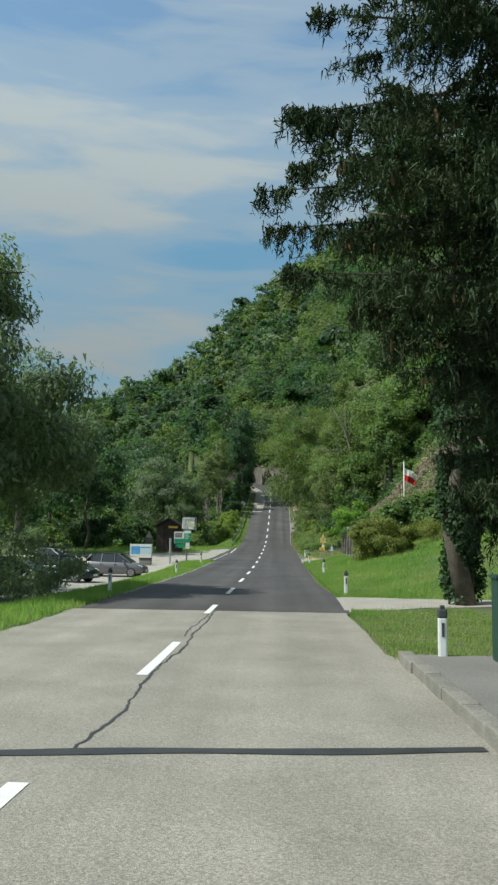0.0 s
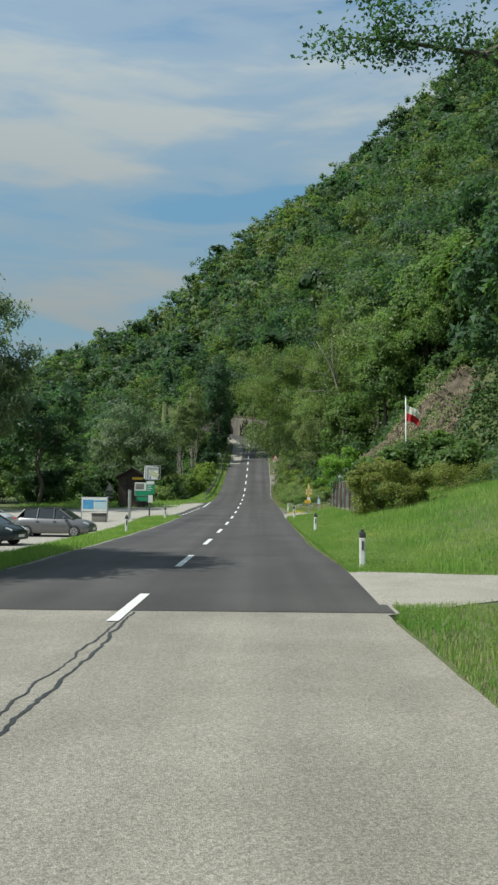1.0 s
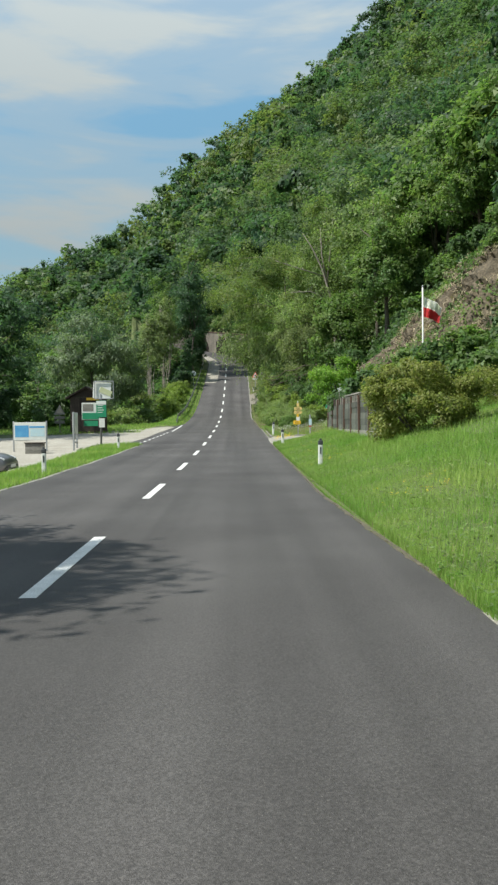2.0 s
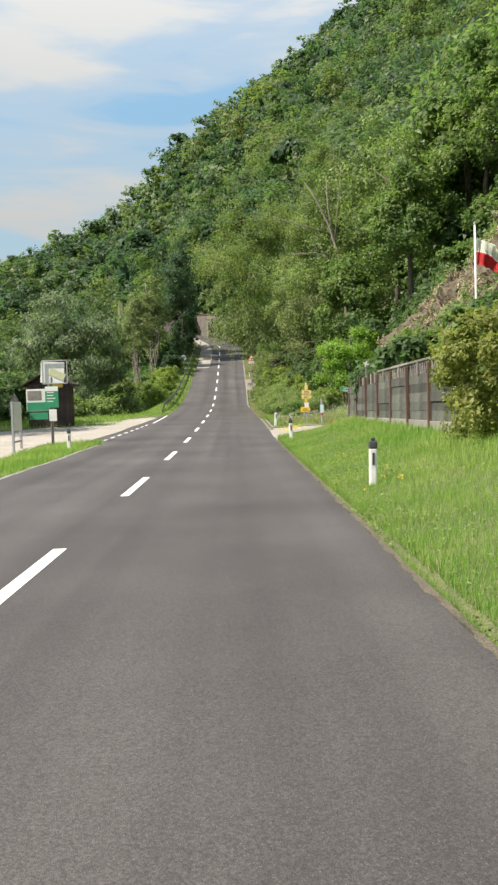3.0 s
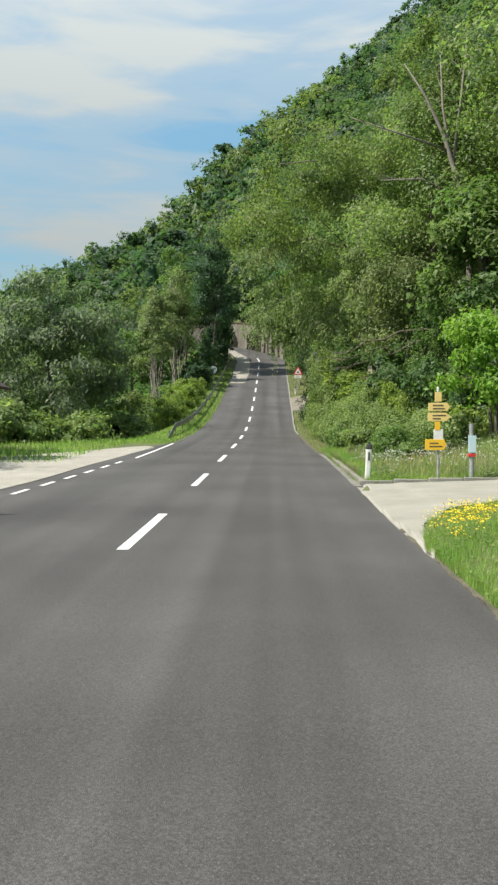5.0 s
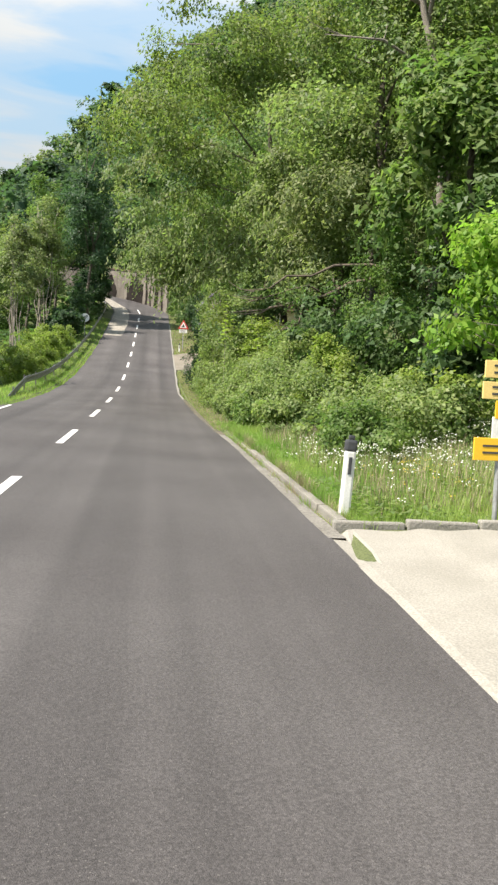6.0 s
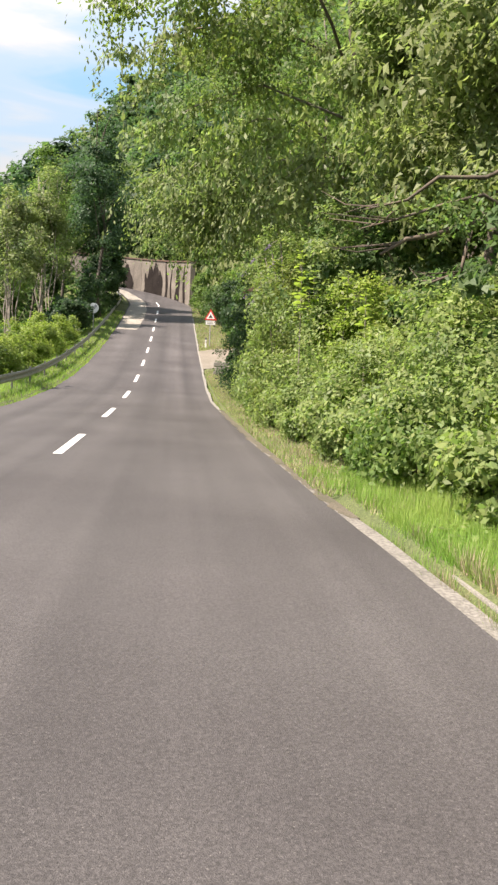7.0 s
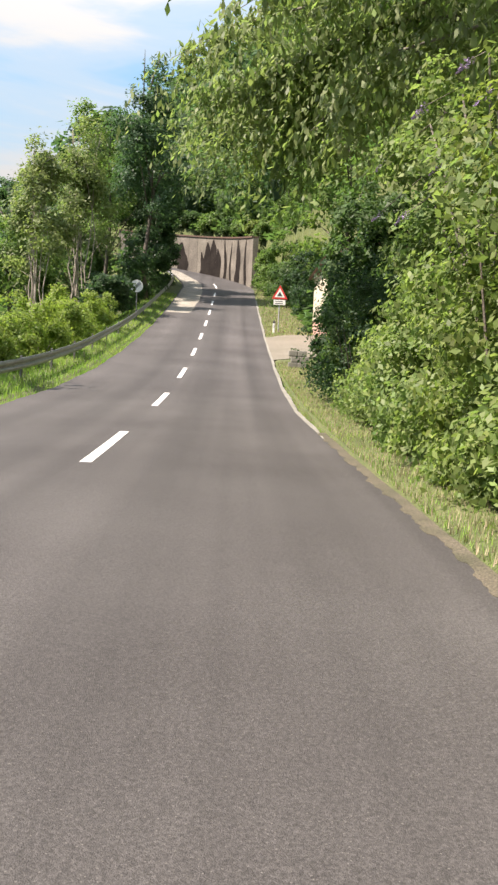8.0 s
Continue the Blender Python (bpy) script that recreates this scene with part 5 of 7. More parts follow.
# climbers that grow over its lower limbs
rng = np.random.default_rng(521)
q = rng.uniform(0, 1, 24)
clump_at = np.stack([np.interp(q, [0, 0.35, 1], [0, -1.8, -4.9]), np.interp(q, [0, 0.35, 1], [0.2, 2.4, 2.6]), np.interp(q, [0, 0.35, 1], [5.6, 5.9, 4.9]) - zb], -1) + rng.normal(size=(24, 3)) * (0.15, 0.2, 0.35)
pts_ = np.repeat(clump_at, 60, 0) + rng.normal(size=(1440, 3)) * (0.2, 0.14, 0.15)
v, f = leaves(pts_, 0.11, rng, droop=0.6, out=np.tile([-0.4, -0.5, 0.5], (1440, 1)))
mesh_np("climber_leaves", v, f, L_MID, dead)["label"] = "green climbing leaves on the bare limbs"


# ---- roadside furniture ----
def guide_post(x, y, z=None, tilt=(0, 0), h=0.74):
    z = lz(x, y) if z is None else z
    t = thing("guide_post", x, y, z, 0, "white plastic guide post with a dark cap and reflector", "guide post", "guide posts along the road")
    bm = boxed((0, 0, (h - 0.1) / 2 - 0.06), (0.13, 0.1, h + 0.02), 0.03)
    part("shaft", bm, WHITE, t)
    bm = boxed((0, 0, h - 0.05), (0.14, 0.11, 0.14), 0.03)
    box(bm, (0, 0, h + 0.045), (0.07, 0.06, 0.05), 0.015)
    part("cap", bm, BLACK, t, "dark grey cap")
    part("reflector", boxed((0.0, -0.052, h - 0.28), (0.04, 0.012, 0.2), 0.004), BLACK, t, "narrow dark reflector")
    t.matrix_basis = pose(x, y, z, tilt[0], tilt[1], 0)
    return t


first = guide_post(4.18, 8.9, 0.06, (0, 0))
for x, y, tx, ty in [(4.07, 24.9, 0, 0), (4.25, 42.2, 0, 1), (4.09, 59.0, 0, -1.5), (4.13, 71.0, 0, 3.0), (-3.98, 24.5, 0, 0), (-3.94, 42.4, 0, 0), (-4.15, 59.0, 0, 0), (4.2, 136.0, 0, 0)]:
    copy_thing(first, pose(x, y, 0.74 if y == 71.0 else lz(x, y) + (0.04 if y < 30 else -0.03), tx, ty, 0))
rm = thing("marker_peg", 6.7, 67.6, lz(6.7, 67.6), 0, "short red marker peg at the driveway's edge", "post")
part("peg", boxed((0, 0, 0.14), (0.1, 0.1, 0.36), 0.02), RED, rm)


def plate(w, h, d=0.02, arrow=0.0, bevel=0.004):
    """A sign panel in the xz plane with its middle at the origin; arrow: length of a point at its right end."""
    bm = bmesh.new()
    out = [(-w / 2, -h / 2), (w / 2 - arrow, -h / 2), (w / 2, 0), (w / 2 - arrow, h / 2), (-w / 2, h / 2)] if arrow else [(-w / 2, -h / 2), (w / 2, -h / 2), (w / 2, h / 2), (-w / 2, h / 2)]
    f = bm.faces.new([bm.verts.new((x, -d / 2, z)) for x, z in out])
    r = bmesh.ops.extrude_face_region(bm, geom=[f])
    bmesh.ops.translate(bm, vec=(0, d, 0), verts=[v for v in r["geom"] if isinstance(v, bmesh.types.BMVert)])
    bmesh.ops.recalc_face_normals(bm, faces=bm.faces)
    bmesh.ops.bevel(bm, geom=list(bm.edges), offset=bevel, segments=1, affect="EDGES")
    return bm


def put(ob, x, y, z, rx=0, ry=0, rz=0):
    ob.matrix_basis = pose(x, y, z, rx, ry, rz)
    return ob


def bars(parent, w, h, rows, material, y=-0.014, fill=0.8, thick=0.45, seed=0):
    """Unreadable writing: plain bars on a panel."""
    rb = random.Random(seed)
    for k in range(rows):
        z = h / 2 - h * (k + 0.5) / rows
        l = w * fill * rb.uniform(0.6, 1.0)
        put(part("writing_bar", boxed((0, 0, 0), (l, 0.004, h / rows * thick), 0), material, parent), -(w * fill - l) / 2, y, z)


zb = lz(5.72, 70.5)
ys_ = thing("hiking_signpost", 5.72, 70.5, zb, 0, "hiking signpost with yellow arrow boards and white plates", "signpost")
part("post", tube(bmesh.new(), [(0, 0, -0.2), (0, 0, 2.12)], 0.03, 10), STEEL, ys_)
for z, w, m_, ar in [(1.755, 0.5, PALEYELLOW, 0.06), (1.52, 0.53, PALEYELLOW, 0.1), (0.87, 0.5, YELLOW, 0.06)]:
    b = put(part("arrow_board", plate(w, 0.19 if z > 1 else 0.25, 0.025, ar), m_, ys_), 0.02 if z > 1 else -0.06, -0.045, z)
    bars(b, w * 0.8, 0.15, 2, BLACK, -0.016, 0.75, 0.3, int(z * 10))
put(part("white_plate", plate(0.22, 0.24), WHITE, ys_, "small white plate"), 0.0, -0.04, 1.11)
put(part("yellow_plate", plate(0.13, 0.2), YELLOW, ys_, "small yellow plate"), -0.02, -0.045, 1.31)
put(part("top_plate", plate(0.16, 0.22, 0.02), PALEYELLOW, ys_, "small rounded yellow plate"), 0, -0.04, 1.99)
put(part("finial", boxed((0, 0, 0), (0.05, 0.05, 0.12), 0.015), WHITE, ys_), 0, 0, 2.17)

zb = lz(6.5, 70.5)
wp = thing("pipe_marker", 6.5, 70.5, zb, 0, "grey pipe marker post with a pale blue plate", "post")
part("pipe", tube(bmesh.new(), [(0, 0, -0.2), (0, 0, 1.34)], 0.055, 12), STEEL, wp)
put(part("plate", plate(0.18, 0.4), PALEBLUE, wp, "pale blue plate"), 0, -0.07, 0.86)
put(part("band", boxed((0, 0, 0), (0.17, 0.15, 0.07), 0.01), RED, wp, "red band"), 0, 0, 0.6)

zb = lz(7.75, 70.6)
gs = thing("green_sign", 7.7, 70.6, zb, 0, "tilted green direction sign on a leaning wooden post", "sign")
part("post", tube(bmesh.new(), [(0, 0, -0.2), (0.35, 0, 1.55)], 0.04, 8), GREYWOOD, gs)
put(part("bracket", boxed((0, 0, 0), (0.1, 0.05, 0.26), 0.01), WHITE, gs), 0.3, -0.03, 1.28, 0, 12, 0)
b = put(part("panel", plate(1.02, 0.25, 0.03), GREEN, gs), 0.3, -0.05, 1.52, 0, 11, 0)
bars(b, 0.9, 0.2, 2, PLASTERWHITE, -0.018, 0.85, 0.22, 3)
for dz in (-0.115, 0.115):
    put(part("panel_border", boxed((0, 0, 0), (0.98, 0.004, 0.014)), PLASTERWHITE, b), 0, -0.018, dz)


# ---- concrete board fence with slatted top ----
fence = thing("board_fence", 6.75, 53.0, lz(6.75, 53.0), 0, "weathered board fence with rusty posts and a slatted top", "fence")
FP = [62.1, 60.0, 57.8, 55.5, 53.2, 50.8, 48.4, 46.0]
zo = lz(6.75, 53.0)
rf = random.Random(8)
FZ = [0.93, 0.93, 0.92, 0.92, 0.92, 0.92, 0.91, 0.9]
post_me = slat_me = None
for k, y in enumerate(FP):
    ob = put(part("fence_post", boxed((0, 0, 0.85), (0.09, 0.09, 2.3), 0.01), RUST, fence), -0.05, y - 53.0, FZ[k] - zo - 0.35, rf.uniform(-1, 1), rf.uniform(-1.5, 1.5))
    if k == len(FP) - 1:
        break
    y2 = FP[k + 1]; mid = (y + y2) / 2 - 53.0; ln = y - y2 - 0.1
    zz = (FZ[k] + FZ[k + 1]) / 2 - zo
    put(part("plinth", boxed((0, 0, 0), (0.1, ln + 0.06, 0.7), 0.015), CONCRETE, fence, "pale concrete plinth"), 0, mid, zz - 0.12)
    for j in range(5):
        put(part("board", boxed((0, 0, 0), (0.035, ln, 0.234), 0.006), BOARD, fence), rf.uniform(-0.02, 0.02), mid, zz + 0.35 + 0.231 * j, rf.uniform(-0.4, 0.4), 0, 0)
    top = zz + 1.4
    if k >= 3:
        put(part("top_rail", boxed((0, 0, 0), (0.07, ln + 0.08, 0.06), 0.01), GREYWOOD, fence), 0, mid, top + 0.34)
        put(part("mid_post", boxed((0, 0, 0), (0.08, 0.12, 0.34), 0.01), GREYWOOD, fence), -0.01, mid, top + 0.16)
        for j in range(20):
            put(part("slat", boxed((0, 0, 0), (0.02, 0.035, 0.35), 0.003), GREYWOOD, fence), 0.02 * (j % 2), mid - ln / 2 + ln * (j + 0.5) / 20, top + 0.16, 18 if j % 2 else -12, 0, 0)
    else:
        for j in range(8):
            hgt = rf.uniform(0.26, 0.4)
            put(part("slat", boxed((0, 0, hgt / 2), (0.025, rf.uniform(0.08, 0.16), hgt), 0.004), GREYWOOD if rf.random() < 0.7 else DARKWOOD, fence), rf.uniform(-0.03, 0.03), mid - ln / 2 + ln * (j + 0.5) / 8, top - 0.02, rf.uniform(-4, 4), rf.uniform(-3, 3), 0)
wm = thing("garden_whirligig", 7.0, 59.4, lz(7.0, 59.4), 0, "small white propeller ornament on a stick", "ornament")
part("stick", tube(bmesh.new(), [(0, 0, -0.1), (0, 0, 2.05)], 0.018, 8), GREYWOOD, wm)
for k in range(4):
    put(part("blade", boxed((0, 0, 0.06), (0.045, 0.012, 0.1), 0.003), WHITE, wm), 0, -0.04, 2.0, 0, 90 * k + 20, 0)

# ---- flag ----
zb = lz(11.4, 60)
fl = thing("flagpole", 11.4, 60, zb, 0, "white flagpole with a drooping white and red flag", "flagpole")
part("pole", tube(bmesh.new(), [(0, 0, -0.3), (0, 0, 8.35 - zb)], [0.05, 0.035], 12), WHITE, fl, smooth=True)
part("finial", tube(bmesh.new(), [(0, 0, 8.35 - zb), (0, 0, 8.42 - zb), (0, 0, 8.46 - zb)], [0.05, 0.05, 0.01], 10), STEEL, fl)


def cloth(v0, v1):
    bm = bmesh.new(); n, m = 18, 8
    g = []
    for i in range(n + 1):
        row = []
        for j in range(m + 1):
            u, v = i / n, v0 + (v1 - v0) * j / m
            x = 0.05 + 0.95 * u * (1 - 0.2 * v)
            z = 7.9 - zb - 0.6 * u ** 1.15 - v * (1.05 - 0.25 * u) - 0.03 * math.sin(u * 7)
            y = 0.09 * math.sin(u * 8 + v * 2.5) + 0.05 * math.sin(u * 15 + v)
            row.append(bm.verts.new((x, y, z)))
        g.append(row)
    for i in range(n):
        for j in range(m):
            bm.faces.new((g[i][j], g[i + 1][j], g[i + 1][j + 1], g[i][j + 1]))
    r = bmesh.ops.solidify(bm, geom=list(bm.faces), thickness=0.006)
    return bm


part("white_cloth", cloth(0, 0.5), WHITECLOTH, fl, "white upper half of the flag", smooth=True)
part("red_cloth", cloth(0.5, 1.0), REDCLOTH, fl, "red lower half of the flag", smooth=True)

# ---- rock face above the fence ----
rr_ = np.random.default_rng(77)
bm = bmesh.new()
NU, NV = 140, 84
grid = []
for i in range(NU + 1):
    row = []
    for j in range(NV + 1):
        u, v = i / NU, j / NV
        p = Vector((0, 56.5 + 21.5 * u, 0))
        p.x = float(crag_foot(p.y)) - 0.4 + 6.4 * v + 0.3 * math.sin(u * 9)
        p.z = lz(p.x, p.y)
        q = Vector((p.x * 0.6 + p.z * 0.5, p.y * 0.8 + 0.35 * p.z, p.z * 1.6 - 0.3 * p.y))
        ledge = math.floor(3.2 * noise.noise(q * 0.45) + 0.6 * q.z) - 0.6 * q.z
        d = 0.75 + 0.4 * noise.noise(p * 0.4) + 0.22 * ledge + 0.12 * noise.cell(q * 0.9) + 0.1 * noise.cell(Vector((q.x * 1.8, q.y * 1.8, q.z * 5.0))) + 0.14 * noise.noise(p * 2.2) + 0.08 * noise.noise(p * 6.0)
        top_x = float(np.interp(p.y, [56.5, 62, 66, 72, 75, 78], [16.2, 16.2, 15.4, 13.6, 12.2, 11.0]))
        edge = max(0, min(1, min(u, 1 - u, v, 1 - v) * 9, (top_x - p.x) * 1.5))
        row.append(bm.verts.new(p + Vector((-0.85, -0.2, 0.35)) * (d * edge - 0.4 * (1 - edge))))
    grid.append(row)
for i in range(NU):
    for j in range(NV):
        bm.faces.new((grid[i][j], grid[i + 1][j], grid[i + 1][j + 1], grid[i][j + 1]))
ledges = np.array([vv.co[:] for row in grid[4:-4] for vv in row[3:-4]])
rock = part("rock_face", bm, ROCK)
# grass and small plants that hang on the ledges
mask = np.sin(ledges[:, 1] * 0.9 + ledges[:, 2] * 1.3) * np.sin(ledges[:, 1] * 0.5 - ledges[:, 2] * 0.8 + 1.0) + 0.35 * np.sin(ledges[:, 1] * 3.1) * np.sin(ledges[:, 2] * 3.7)
for share, size, m_, words in ((0.1, 0.16, L_MID, "small leafy plants on the ledges of the rock"), (-0.12, 0.2, DRYGRASS, "dry grass hanging on the ledges of the rock")):
    spots = ledges[mask > share] if share > 0 else ledges[(mask < 0.1) & (mask > share)]
    spots = spots[rr_.integers(len(spots), size=7000)] + rr_.normal(size=(7000, 3)) * (0.1, 0.12, 0.1) + (-0.08, -0.02, 0.1)
    v, f = leaves(spots, size, rr_, droop=0.5, aspect=0.6 if share > 0 else 0.2, out=np.tile([-0.6, -0.3, 0.5], (7000, 1)), small=True)
    tagged(mesh_np("rock_plants", v, f, m_), words, "undergrowth", kind="stuff")
tagged(rock, "steep brown rock face with broken ledges", "rock", kind="structure")
for k in range(34):
    u, v = rr_.uniform(0.05, 0.95), rr_.uniform(0.05, 0.85)
    y = 56.5 + 21.5 * u
    x = float(crag_foot(y)) - 0.4 + 6.4 * v
    s = rr_.uniform(0.12, 0.42)
    if x > float(np.interp(y, [56.5, 62, 66, 72, 75, 78], [16.2, 16.2, 15.4, 13.6, 12.2, 11.0])) - 0.4:
        continue
    bm = bmesh.new()
    bmesh.ops.create_cube(bm, size=1.6)
    bmesh.ops.subdivide_edges(bm, edges=list(bm.edges), cuts=1, use_grid_fill=True)
    for vv in bm.verts:
        vv.co *= 1 + 0.4 * noise.noise(vv.co * 1.1 + Vector((k * 3.1, 0, 0)))
        vv.co = Vector((vv.co.x, vv.co.y * 1.4, vv.co.z * 0.6))
    ob = part("boulder", bm, ROCK, rock)
    ob.matrix_basis = pose(x - 0.25, y, lz(x, y) + 0.1, rr_.uniform(-20, 20), rr_.uniform(-20, 20), rr_.uniform(0, 360)) @ Matrix.Diagonal((s, s, s, 1))

# ---- crash barrier ----
rail = thing("crash_barrier", -4.35, 97, float(zr(97)), 0, "galvanised steel crash barrier on short posts", "crash barrier")
RAILY = np.concatenate([[96.6, 97.6, 99, 101], np.arange(103, 174, 2.0)])


def rail_at(y):
    c, r, z = along(float(y))
    drop = float(np.interp(y, [96.5, 103], [0.62, 0.0]))
    off = -float(np.interp(y, [96.5, 102, 140, 170], [4.05, 4.3, 4.3, 4.2]))
    p = c + r * off
    return Vector((p.x, p.y, z + 0.74 - drop)), r


prof = [(0.03, 0.0), (0.06, -0.05), (0.06, -0.09), (0.0, -0.15), (0.0, -0.17), (0.06, -0.23), (0.06, -0.27), (0.03, -0.32)]
bm = bmesh.new(); rows = []
for y in RAILY:
    p, r = rail_at(y)
    rows.append([bm.verts.new(p + r * a + Vector((0, 0, b)) - Vector((-4.35, 97, float(zr(97))))) for a, b in prof + [(a - 0.012, b) for a, b in prof[::-1]]])
for a, b in zip(rows, rows[1:]):
    for k in range(len(a)):
        bm.faces.new((a[k], a[(k + 1) % len(a)], b[(k + 1) % len(a)], b[k]))
bm.faces.new(rows[0]); bm.faces.new(rows[-1][::-1])
bmesh.ops.recalc_face_normals(bm, faces=bm.faces)
part("beam", bm, STEEL, rail)
for y in np.arange(99, 169, 4.0):
    p, r = rail_at(y)
    put(part("post", boxed((0, 0, -0.35), (0.06, 0.1, 1.0), 0.01), DARKSTEEL, rail), p.x + 4.35 - 0.06, p.y - 97, p.z - float(zr(97)) - 0.1)

# ---- road signs beyond ----
zb = lz(-4.75, 142)
rs = thing("round_sign", -4.75, 142, zb, 0, "round white end-of-restriction sign with a black stripe", "road sign")
part("post", tube(bmesh.new(), [(0, 0, -0.3), (0, 0, 9.35 - zb)], 0.035, 10), STEEL, rs)
disc = part("disc", tube(bmesh.new(), [(0, 0.012, 0), (0, -0.012, 0)], 0.41, 36), WHITE, rs)
put(disc, 0, -0.05, 9.03 - zb)
for k in range(3):
    put(part("stripe", boxed((0, 0, 0), (0.68, 0.006, 0.035)), BLACK, disc), 0.05 * (k - 1), -0.018, -0.05 * (k - 1), 0, -45, 0)
zb = lz(4.5, 137)
ts = thing("warning_sign", 4.52, 137, zb, 0, "triangular red-bordered warning sign with a white plate", "road sign")
part("post", tube(bmesh.new(), [(0, 0, -0.3), (0, 0, 8.75 - zb)], 0.04, 10), STEEL, ts)


def triangle(w, d):
    bm = bmesh.new()
    h = w * 0.88
    f = bm.faces.new([bm.verts.new(c) for c in ((-w / 2, 0, -h / 3), (w / 2, 0, -h / 3), (0, 0, 2 * h / 3))])
    r = bmesh.ops.extrude_face_region(bm, geom=[f])
    bmesh.ops.translate(bm, vec=(0, d, 0), verts=[v for v in r["geom"] if isinstance(v, bmesh.types.BMVert)])
    bmesh.ops.recalc_face_normals(bm, faces=bm.faces)
    return bm


tp = put(part("border", triangle(0.95, 0.02), RED, ts), 0, -0.06, 8.35 - zb)
put(part("field", triangle(0.63, 0.01), WHITE, tp), 0, -0.008, 0)
put(part("symbol", triangle(0.32, 0.008), BLACK, tp), 0, -0.014, -0.02)
b = put(part("plate", plate(0.72, 0.3), WHITE, ts), 0, -0.06, 7.86 - zb)
bars(b, 0.6, 0.24, 2, BLACK, -0.013, 0.9, 0.35, 5)

# ---- retaining wall in the bend ----
rw = tagged(new("retaining_wall"), "stained concrete retaining wall with vertical ribs", "wall", kind="structure")


def wall_pt(s, off):
    if s <= ARC[1]:
        return Vector((off, s, 0))
    a = (s - ARC[1]) / ARC[2]
    return Vector((ARC[0] + math.cos(a) * (ARC[2] + off), ARC[1] + math.sin(a) * (ARC[2] + off), 0))


ss = np.arange(169.4, 189, 1.1)
for k, (s0, s1) in enumerate(zip(ss, ss[1:])):
    o = 3.85
    a, b = wall_pt(s0, o), wall_pt(s1, o)
    a2, b2 = wall_pt(s0, o + 0.6), wall_pt(s1, o + 0.6)
    z0, z1 = float(zr(s0)) - 0.4, float(zr(s1)) - 0.4
    h = float(np.interp(s0, [169, 175, 181, 196], [17.7, 18.7, 19.7, 21.6])) - z0
    h1 = float(np.interp(s1, [169, 175, 181, 196], [17.7, 18.7, 19.7, 21.6])) - z1
    bm = bmesh.new()
    ve = [bm.verts.new((p.x, p.y, z)) for p, z in ((a, z0), (b, z1), (b2, z1), (a2, z0), (a, z0 + h), (b, z1 + h1), (b2, z1 + h1), (a2, z0 + h))]
    for f in ((0, 1, 5, 4), (1, 2, 6, 5), (2, 3, 7, 6), (3, 0, 4, 7), (4, 5, 6, 7), (3, 2, 1, 0)):
        bm.faces.new([ve[i] for i in f])
    bmesh.ops.recalc_face_normals(bm, faces=bm.faces)
    bmesh.ops.bevel(bm, geom=list(bm.edges), offset=0.025, segments=1, affect="EDGES")
    part("wall_panel", bm, WALLCON, rw)
    d = (b - a).normalized(); rt = Vector((d.y, -d.x, 0))
    bm = bmesh.new()
    c0, c1 = a - rt * 0.12, b - rt * 0.12
    ve = [bm.verts.new((p.x, p.y, z)) for p, z in ((c0, z0 + h), (c1, z1 + h1), (b2 + rt * 0.05, z1 + h1), (a2 + rt * 0.05, z0 + h), (c0, z0 + h + 0.16), (c1, z1 + h1 + 0.16), (b2 + rt * 0.05, z1 + h1 + 0.16), (a2 + rt * 0.05, z0 + h + 0.16))]
    for f in ((0, 1, 5, 4), (1, 2, 6, 5), (2, 3, 7, 6), (3, 0, 4, 7), (4, 5, 6, 7), (3, 2, 1, 0)):
        bm.faces.new([ve[i] for i in f])
    bmesh.ops.recalc_face_normals(bm, faces=bm.faces)
    part("coping", bm, RUST, rw, "rusty brown coping")

# dark streaks where water runs down the wall
for sm, half, topf, sd in ((177.2, 0.62, 0.93, 1), (178.0, 0.5, 0.86, 7), (176.4, 0.42, 0.72, 8), (178.6, 0.3, 0.6, 9), (173.0, 0.5, 0.95, 2), (175.3, 0.22, 0.98, 3), (181.2, 0.7, 0.8, 4), (171.3, 0.3, 0.97, 5), (174.3, 0.14, 0.9, 6)):
    bm = bmesh.new(); rows = []
    for j in range(15):
        zf = j / 14
        w = half * (1 - 0.85 * zf ** 3) * (1 + 0.1 * math.sin(zf * 9 + sd) + 0.07 * math.sin(zf * 23 + 2 * sd))
        row = []
        for i in range(7):
            s_ = sm + 0.12 * math.sin(zf * 5 + sd) + w * (i / 3 - 1)
            z0 = float(zr(s_)) - 0.2
            zt = float(np.interp(s_, [169, 175, 181, 196], [17.8, 18.8, 19.8, 21.6]))
            p = wall_pt(s_, 3.836 - 0.004 * sd)
            row.append(bm.verts.new((p.x, p.y, z0 + (zt - z0) * topf * zf)))
        rows.append(row)
    for ra, rb in zip(rows, rows[1:]):
        for i in range(6):
            bm.faces.new((ra[i], ra[i + 1], rb[i + 1], rb[i]))
    part("water_stain", bm, WALLSTAIN, rw, "dark wet streak")

# ---- house and yard ----
hz_ = lz(7, 129) - 0.05
hs = thing("house", 6.55, 128.5, hz_, 0, "two-storey house with a pink base and cream upper wall", "house")


def walls(z0, z1, m_, name):
    bm = bmesh.new()
    for c, s in (((4.0, 0.15, (z0 + z1) / 2), (8.0, 0.3, z1 - z0)), ((4.0, 7.85, (z0 + z1) / 2), (8.0, 0.3, z1 - z0)), ((0.15, 4, (z0 + z1) / 2), (0.3, 7.4, z1 - z0)), ((7.85, 4, (z0 + z1) / 2), (0.3, 7.4, z1 - z0))):
        box(bm, c, s)
    return part(name, bm, m_, hs)


